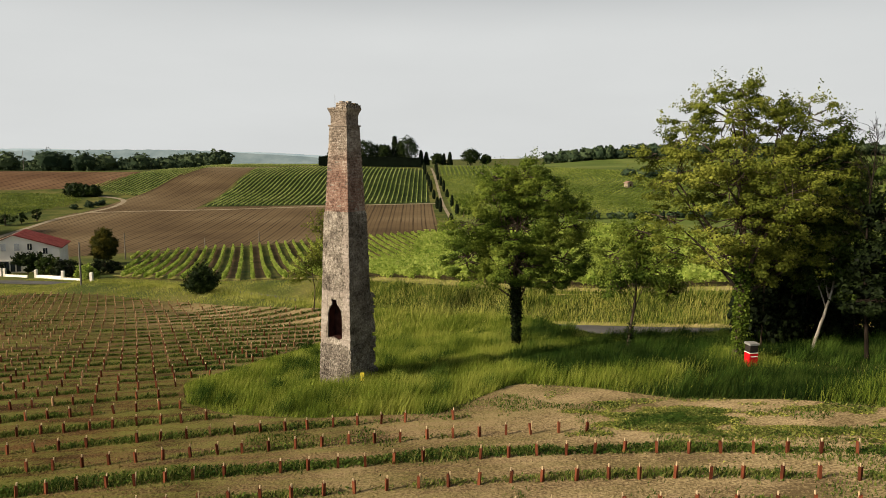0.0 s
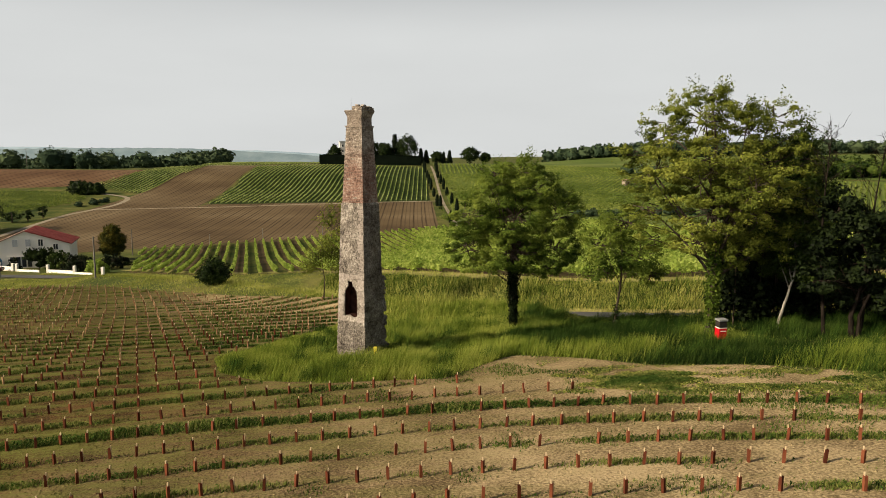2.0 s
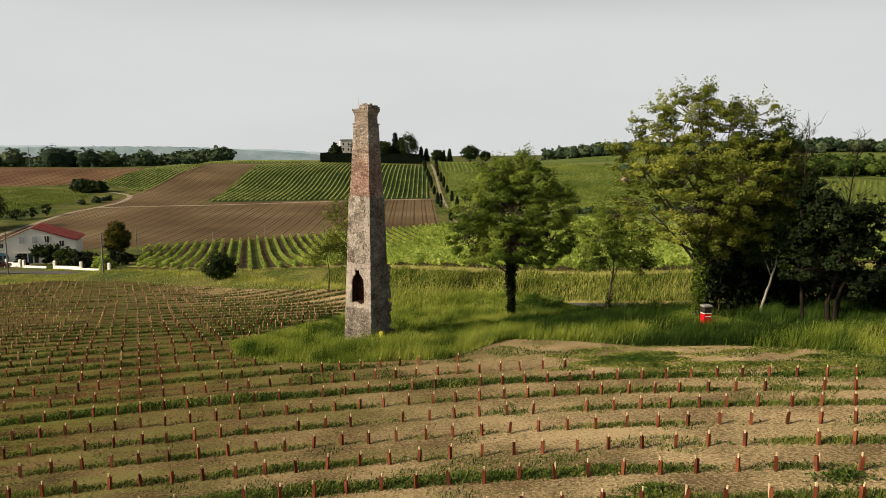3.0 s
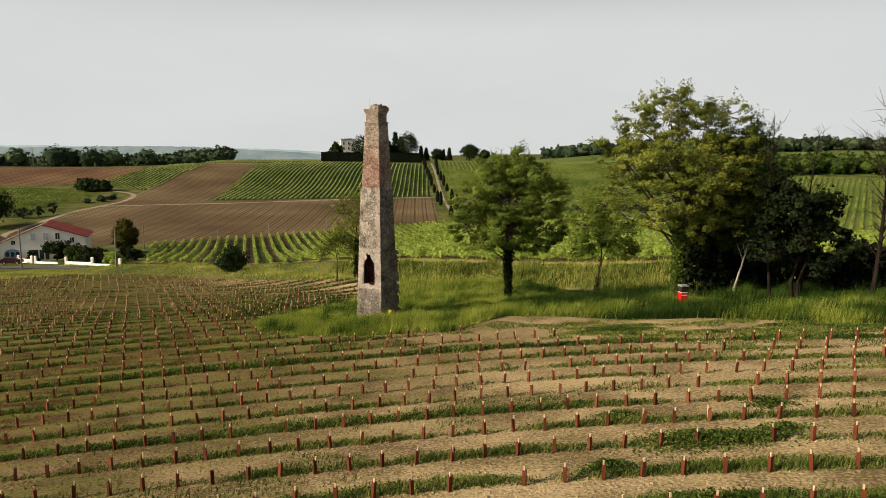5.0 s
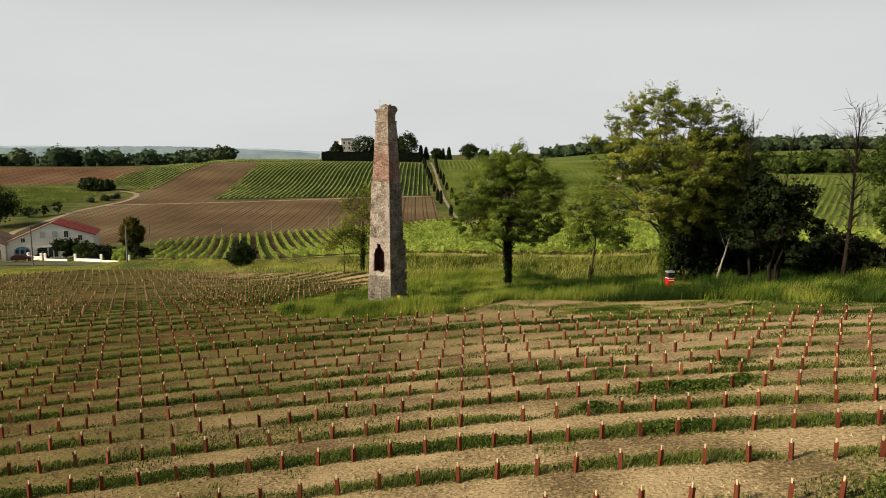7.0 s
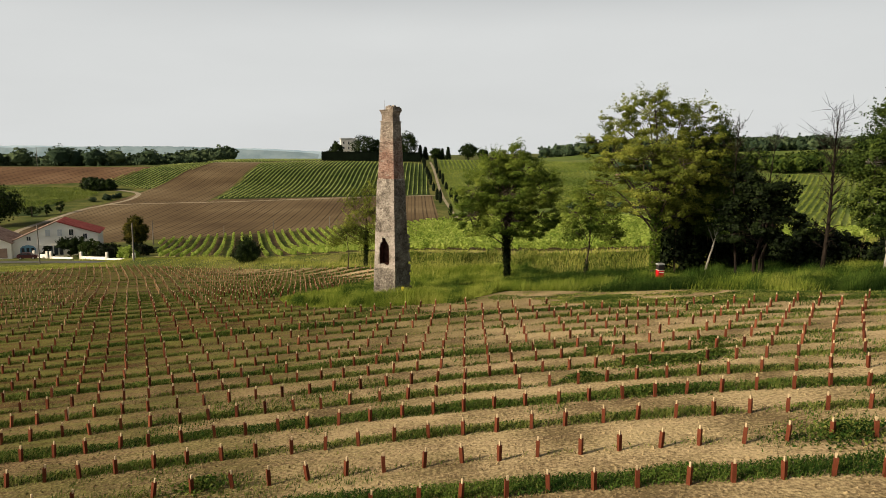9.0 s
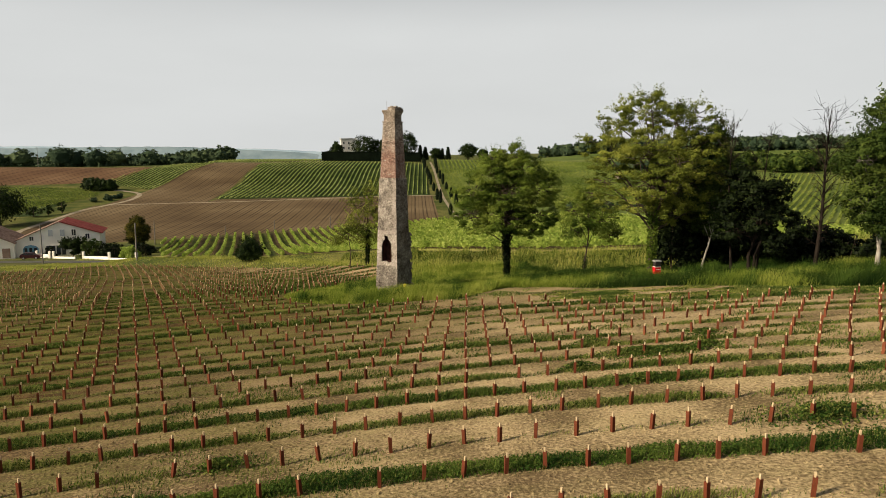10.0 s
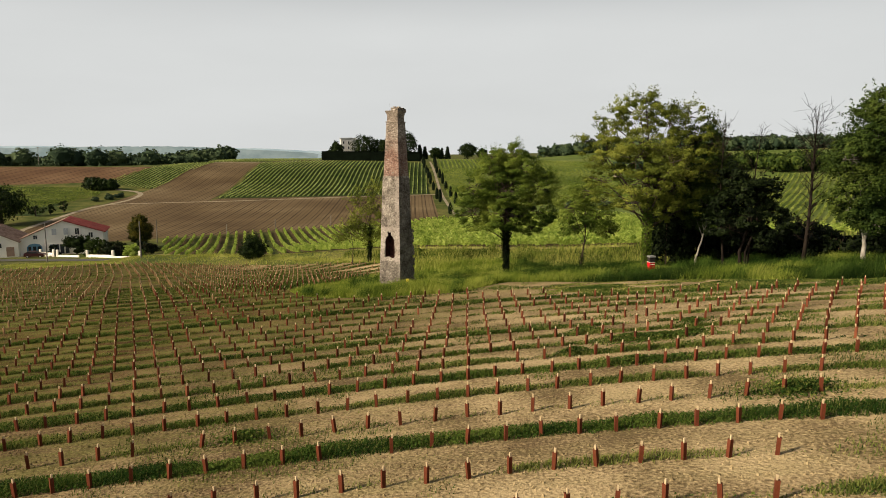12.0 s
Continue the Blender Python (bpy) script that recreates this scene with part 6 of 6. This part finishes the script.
car_thing((-90.5, 106.6, h1(-90.5, 106.6)), HR - 8)
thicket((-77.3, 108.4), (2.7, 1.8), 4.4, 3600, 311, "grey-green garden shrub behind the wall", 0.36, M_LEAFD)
thicket((-72.8, 106.4), (3.0, 1.8), 3.3, 3600, 312, "dark garden shrubs by the farmhouse", 0.36)
thicket((-69.6, 103.2), (3.2, 1.8), 3.2, 3600, 316, "dark garden shrubs behind the low wall", 0.36)
thicket((-63.3, 96.4), (2.0, 1.8), 3.3, 2200, 313, "bright yellow-green garden bush", 0.34, M_VINEROW)
thicket((-66.0, 107.0), (2.4, 2.0), 3.2, 1900, 314, "dark garden hedge by the vine rows", 0.36)
thicket((-68.5, 116.0), (3.0, 1.6), 2.6, 1900, 317, "dark hedge below the yellowing tree", 0.36)
thicket((-88.3, 110.5), (1.2, 1.0), 2.9, 900, 315, "dark clipped shrub by the garden doors", 0.34)
tree("garden_tree", (-82.8, 110.2), "low dark parasol tree before the house", [(0, 0, 0), (0.1, 0, 1.4), (0, 0, 2.8)], [(0.3, 0, 3.1, 2.5, 1.8, 1.0), (-1.4, 0, 2.9, 1.6, 1.4, 0.9), (2.0, 0, 2.9, 1.4, 1.3, 0.9), (0.6, 0, 1.7, 1.5, 1.0, 1.2)],
     190, 50, 0.3, M_IVY, M_BARK, 0.16, 0.28, seed=120, fill=0.2)


def utility_pole(place, tall, label, arm=True):
    root = thing("utility_pole", (place[0], place[1], h1(*place)), label, "pole")
    v, f = tube([(0, 0, -0.2), (0, 0, tall / 2), (0, 0, tall)], [0.15, 0.13, 0.1], 8)
    part("pole", v, f, M_POLE, root, smooth_shade=True)
    if arm:
        bevel_box("crossarm", (1.4, 0.09, 0.1), (0, 0, tall - 0.35), M_POLE, root, 0.01)
        for s in (-0.6, 0, 0.6):
            v, f = tube([(s, 0, tall - 0.3), (s, 0, tall - 0.1)], [0.05, 0.03], 6)
            part("insulator", v, f, M_SHUTTER, root)
    return root


utility_pole((-49.2, 68.0), 6.4, "grey wooden utility pole on the near verge", False)
utility_pole((-78.5, 90.5), 8.0, "grey wooden utility pole by the road", False)
utility_pole((-75.5, 138.6), 6.6, "short grey pole at the garden's edge", False)
utility_pole((-244, 377), 12, "tall utility pole before the wood")
utility_pole((-205, 405), 11, "tall utility pole before the wood")
for p, t in (((-50, 168), 3.6), (((-33, 172)), 4.2), ((-62, 157), 3.2)):
    utility_pole(p, t, "wooden post at the vineyard's edge", False)


# ---- hill top ----
def hedge_wall(name, a, b, tall, deep, label, seed):
    r = np.random.RandomState(seed)
    a, b = np.array(a, float), np.array(b, float)
    z = h1(*((a + b) / 2))
    root = thing(name, (*((a + b) / 2), z), label, "hedge")
    ln = np.hypot(*(b - a))
    d = (b - a) / ln
    nrm = np.array([d[1], -d[0]])
    n = int(ln * tall * 2.2)
    t, hh = r.uniform(-0.5, 0.5, n) * ln, r.uniform(0, 1, n) * tall
    top = r.uniform(0, 1, n) < 0.3
    hh = np.where(top, tall + r.normal(0, 0.12, n), hh)
    off = np.where(top, r.uniform(-0.5, 0.5, n) * deep, deep / 2 * r.choice([-1, 1], n)) + r.normal(0, 0.12, n)
    p = d[None] * t[:, None] + nrm[None] * off[:, None]
    zz = height(p[:, 0] + root.location.x, p[:, 1] + root.location.y) - z
    out = np.where(top[:, None], np.array([[0.0, 0, 1]]), np.column_stack([nrm[0] * np.sign(off), nrm[1] * np.sign(off), 0 * off]))
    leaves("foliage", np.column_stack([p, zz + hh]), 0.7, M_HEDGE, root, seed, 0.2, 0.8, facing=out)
    m = 24
    q = np.linspace(-0.5, 0.5, m) * (ln - 0.4)
    arr_v, arr_f = [], []
    for k in range(m):
        c = d * q[k]
        zg = h1(c[0] + root.location.x, c[1] + root.location.y) - z
        for o, up in ((-0.45, -0.5), (0.45, -0.5), (0.45, tall - 0.1), (-0.45, tall - 0.1)):
            e = c + nrm * o * deep
            arr_v.append((e[0], e[1], zg + up))
    for k in range(m - 1):
        for i in range(4):
            j = (i + 1) % 4
            arr_f.append((4 * k + i, 4 * k + j, 4 * k + 4 + j, 4 * k + 4 + i))
    arr_f += [(0, 1, 2, 3), (4 * m - 1, 4 * m - 2, 4 * m - 3, 4 * m - 4)]
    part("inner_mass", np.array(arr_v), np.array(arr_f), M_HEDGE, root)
    return root


hedge_wall("clipped_hedge", (-77, 412), (-11.5, 400), 6.0, 2.5, "long dark clipped hedge on the hill", 401)


def far_tree(name, place, tall, wide, label, seed, mat=None, conifer=False, leaf=0.9, n=900):
    r = np.random.RandomState(seed)
    root = thing(name, (place[0], place[1], h1(*place) - 0.1), label, "tree")
    v, f = tube([(0, 0, 0), (0, 0, tall * 0.5), (0, 0, tall * 0.85)], [wide * 0.04 + 0.08, wide * 0.03 + 0.05, 0.05], 6)
    part("trunk", v, f, M_BARK, root)
    m = n // 24
    if conifer:
        s = r.uniform(0.03, 1, m)
        q = wide / 2 * np.clip(1 - s, 0, 1) ** 0.8 * r.uniform(0.5, 0.95, m)
        a = r.uniform(0, 6.28, m)
        c = np.stack([np.cos(a) * q, np.sin(a) * q, tall * (0.04 + 0.94 * s)], 1)
        sp = 0.16 * wide
    else:
        u = r.normal(size=(m, 3))
        u /= np.linalg.norm(u, axis=1)[:, None]
        u *= r.uniform(0.55, 0.95, m)[:, None] * (1 + 0.14 * np.sin(u[:, :1] * 5 + seed) * np.cos(u[:, 2:] * 4))
        c = np.stack([u[:, 0] * wide / 2, u[:, 1] * wide / 2, tall * 0.55 + u[:, 2] * tall * 0.42], 1)
        sp = 0.13 * wide
    axis = np.array([0, 0, tall * 0.5])
    base = np.repeat((c - axis) / np.array([wide / 2, wide / 2, tall / 2]), 24, 0)
    c, out = clumps_of(c, 24, sp, r, 0.8)
    leaves("crown", c, leaf, mat or M_DARKLEAF, root, seed + 7, 0.3, 0.75, facing=out + 0.9 * base)
    return root


for k, (x, y, t, w, con) in enumerate(((-69.6, 428, 13, 9, 0), (-51.6, 432, 17.5, 19, 0), (-43, 440, 15, 11, 0), (-37, 430, 15, 9, 0), (-31, 436, 19, 10, 1), (-27, 436, 16, 9, 1), (-22, 432, 20.5, 15, 0), (-13.5, 440, 10, 5, 1), (-10, 446, 9, 5, 1),
                                       (-2.4, 455, 9, 9, 0), (2, 440, 8, 3.5, 1), (6, 450, 9, 4.5, 1), (20, 440, 11.5, 14, 0), (31, 450, 8, 8, 0), (-76, 440, 7, 7, 0))):
    far_tree("conifer_tree" if con else "park_tree", (x, y), t, w, "dark conifer behind the hill hedge" if con else "dark round tree behind the hill hedge", 420 + k, M_DARKLEAF if con else M_IVY, con, 0.8, 4400)
def cypress(place, tall, wide, seed):
    """A slim closed spindle of short upright shoots round a dense core."""
    r = np.random.RandomState(seed)
    root = thing("cypress_tree", (place[0], place[1], h1(*place) - 0.1), "slim dark cypress along the lane", "tree")
    v, f = tube([(0, 0, 0), (0, 0, tall * 0.3)], [0.14, 0.1], 6)
    part("trunk", v, f, M_BARK, root)
    zs = np.linspace(0.04, 1, 12)
    girth = wide / 2 * np.sin(np.pi * np.clip(zs, 0.02, 0.985) ** 0.75) ** 0.6
    v, f = tube(np.stack([0 * zs, 0 * zs, zs * tall], 1), girth * 0.86 * r.uniform(0.9, 1.08, 12), 10)
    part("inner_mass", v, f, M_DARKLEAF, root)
    n = 900
    z, a = r.uniform(0.03, 1, n), r.uniform(0, 6.28, n)
    q = np.interp(z, zs, girth) * r.uniform(0.85, 1.06, n)
    c = np.stack([np.cos(a) * q, np.sin(a) * q, z * tall], 1)
    leaves("crown", c, 0.34, M_DARKLEAF, root, seed + 7, -0.9, 0.5, facing=np.stack([np.cos(a), np.sin(a), 0 * a + 0.3], 1), small=True)
    return root


for k, (x, y) in enumerate(((-9.3, 377), (-8.0, 358), (-6.2, 338), (-4.9, 324), (-3.5, 309), (-1.7, 289), (0.3, 257), (1.8, 246), (5.8, 209), (-2.4, 380), (-1.5, 358), (-0.6, 339), (1.1, 324), (2.7, 310), (4.4, 291), (6.5, 262), (8.3, 236))):
    cypress((x, y), 5.2 + 0.9 * math.sin(k * 2.1), 1.6, 450 + k)

tower = thing("stone_manor", (-67, 470, h1(-67, 470) - 1), "pale stone manor tower above the hedge", "house", rz=14)
bm_part("tower", prism([(-6.2, 0), (2.2, 0), (2.2, 17.2), (-6.2, 16.8)], -4, 4), M_TOWERSTONE, tower, "pale stone tower")
bm_part("wing", prism([(2.25, 0), (7, 0), (7, 15.6), (4.6, 17.8), (2.25, 17.4)], -3.5, 3.5), M_TOWERSTONE, tower, "pale stone wing")
bm_part("roof", prism([(-6.6, 16.85), (2.2, 17.25), (2.2, 17.9), (-6.6, 17.5)], -4.4, 4.4), M_SHUTTER, tower, "low grey-brown roof")
for x in (-4.2, -0.6):
    for z in (10.5, 14.2):
        bevel_box("window", (1.0, 0.12, 1.8), (x, -4.02, z), M_GLASS, tower, 0.03, "dark window")

hut = thing("stone_hut", (96.8, 324.6, h1(96.8, 324.6) - 0.1), "small pale stone field hut", "hut", rz=20)
bm_part("wall", prism([(-1.6, 0), (1.6, 0), (1.6, 2.4), (0, 3.2), (-1.6, 2.4)], -1.6, 1.6), M_HUTSTONE, hut)
bevel_box("door", (0.9, 0.1, 1.8), (0.2, -1.6, 0.95), M_DARKBROWN, hut, 0.02, "dark doorway")
roof_slope("roof", (1.8, 2.3), (0, 3.2), -1.8, 1.8, M_BROWNROOF, hut, 0.12, 5, 4)
roof_slope("roof", (-1.8, 2.3), (0, 3.2), -1.8, 1.8, M_BROWNROOF, hut, 0.12, 5, 4)


# ---- woods and far country ----
def wood(name, spots, label, seed, leaf=1.1, per=420, mat=None):
    """A belt of woodland: many crowns of differing height, each filled by a solid lump."""
    r = np.random.RandomState(seed)
    cs, outs, core = [], [], []
    bm = bmesh.new()
    bmesh.ops.create_icosphere(bm, subdivisions=2, radius=1)
    ball = np.array([vtx.co for vtx in bm.verts]), np.array([[vtx.index for vtx in fc.verts] for fc in bm.faces])
    bm.free()
    for x, y, t, w in spots:
        m = per // 10
        u = r.normal(size=(m, 3))
        u /= np.linalg.norm(u, axis=1)[:, None]
        u *= r.uniform(0.55, 0.95, m)[:, None]
        c = np.stack([x + u[:, 0] * w / 2, y + u[:, 1] * w / 2, h1(x, y) + t * 0.46 + u[:, 2] * t * 0.5], 1)
        c[::4, 2] = h1(x, y) + r.uniform(0.02, 0.35, len(c[::4])) * t
        p, o = clumps_of(c, 10, 0.1 * w, r, 0.8)
        cs.append(p), outs.append(o + 0.9 * np.repeat(u, 10, 0))
        # solid lump added inside each crown to close gaps between the leaves
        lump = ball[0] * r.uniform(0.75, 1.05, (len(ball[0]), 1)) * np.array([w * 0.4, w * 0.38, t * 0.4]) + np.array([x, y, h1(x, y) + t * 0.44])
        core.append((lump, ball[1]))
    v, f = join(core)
    tagged(mesh_from(name + "_interior", v, f, mat or M_FARLEAF), "solid lumps filling the tree crowns", "woodland", kind="stuff")
    return tagged(leaves(name, np.concatenate(cs), leaf, mat or M_FARLEAF, None, seed, 0.2, 0.8, facing=np.concatenate(outs), small=True), label, "woodland", kind="stuff")


def belt(a, b, n, tall, wide, deep, seed):
    r = np.random.RandomState(seed)
    s = (np.arange(n) + r.uniform(0.2, 0.8, n)) / n
    return [(a[0] + (b[0] - a[0]) * q + r.normal(0, 2), a[1] + (b[1] - a[1]) * q + r.uniform(0, deep), tall * r.uniform(0.7, 1.15), wide * r.uniform(0.7, 1.3)) for q in s]


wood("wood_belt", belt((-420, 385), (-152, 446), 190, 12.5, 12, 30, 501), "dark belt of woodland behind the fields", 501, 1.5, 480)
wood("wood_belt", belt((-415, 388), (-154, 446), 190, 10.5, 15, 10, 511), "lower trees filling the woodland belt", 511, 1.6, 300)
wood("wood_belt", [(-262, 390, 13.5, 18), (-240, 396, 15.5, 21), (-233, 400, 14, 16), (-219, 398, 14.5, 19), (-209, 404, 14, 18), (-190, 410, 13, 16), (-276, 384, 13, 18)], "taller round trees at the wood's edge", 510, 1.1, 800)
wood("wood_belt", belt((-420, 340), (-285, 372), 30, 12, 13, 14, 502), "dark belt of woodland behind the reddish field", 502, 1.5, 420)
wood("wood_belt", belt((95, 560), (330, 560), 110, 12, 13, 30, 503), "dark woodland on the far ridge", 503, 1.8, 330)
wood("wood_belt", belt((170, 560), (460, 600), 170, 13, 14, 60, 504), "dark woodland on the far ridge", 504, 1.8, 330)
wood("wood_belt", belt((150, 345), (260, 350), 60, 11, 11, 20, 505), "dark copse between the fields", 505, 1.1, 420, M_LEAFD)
wood("field_hedge", belt((52, 225), (120, 232), 26, 3.0, 4.5, 2, 506), "dark field hedge", 506, 0.7, 200)
wood("field_hedge", belt((106, 352), (170, 350), 18, 6.0, 8, 4, 507), "dark field hedge", 507, 0.8, 260)
wood("bush_row", belt((-170, 283), (-155, 284), 10, 6.6, 6.5, 3, 508), "row of dark bushes by the track", 508, 0.7, 500, M_IVY)
wood("bush_row", belt((-145.5, 246), (-142, 262), 7, 2.6, 3.4, 1, 509), "low bushes by the track", 509, 0.6, 240)
far_tree("big_dark_tree", (-147, 184), 14, 18, "big dark round tree beyond the house", 520, M_IVY, False, 0.7, 5200)
for k, (x, y, t, w) in enumerate(((-148.6, 207, 4.2, 6), (-145.4, 211, 4.6, 3.6), (-143.4, 217, 5.2, 4))):
    far_tree("orchard_tree", (x, y), t, w, "small dark tree by the farm track", 530 + k, M_IVY, False, 0.5, 700)


def ridge_line(name, y, x0, x1, top, mat, seed, label):
    r = np.random.RandomState(seed)
    x = np.linspace(x0, x1, 160)
    z = top + top * 0.2 * np.sin(x / 330 + seed) + top * 0.12 * np.sin(x / 120 + 2 * seed) + r.normal(0, top * 0.035, 160)
    z = z * np.sqrt(np.clip(np.minimum((x - x0), (x1 - x)) / 300, 0, 1))
    v = np.concatenate([np.column_stack([x, np.full(160, y), np.full(160, -60.0)]), np.column_stack([x, np.full(160, y + 120), z])])
    a = np.arange(159)
    return tagged(mesh_from(name, v, np.stack([a, a + 1, a + 161, a + 160], 1), mat, smooth_shade=True), label, "hills", kind="structure")


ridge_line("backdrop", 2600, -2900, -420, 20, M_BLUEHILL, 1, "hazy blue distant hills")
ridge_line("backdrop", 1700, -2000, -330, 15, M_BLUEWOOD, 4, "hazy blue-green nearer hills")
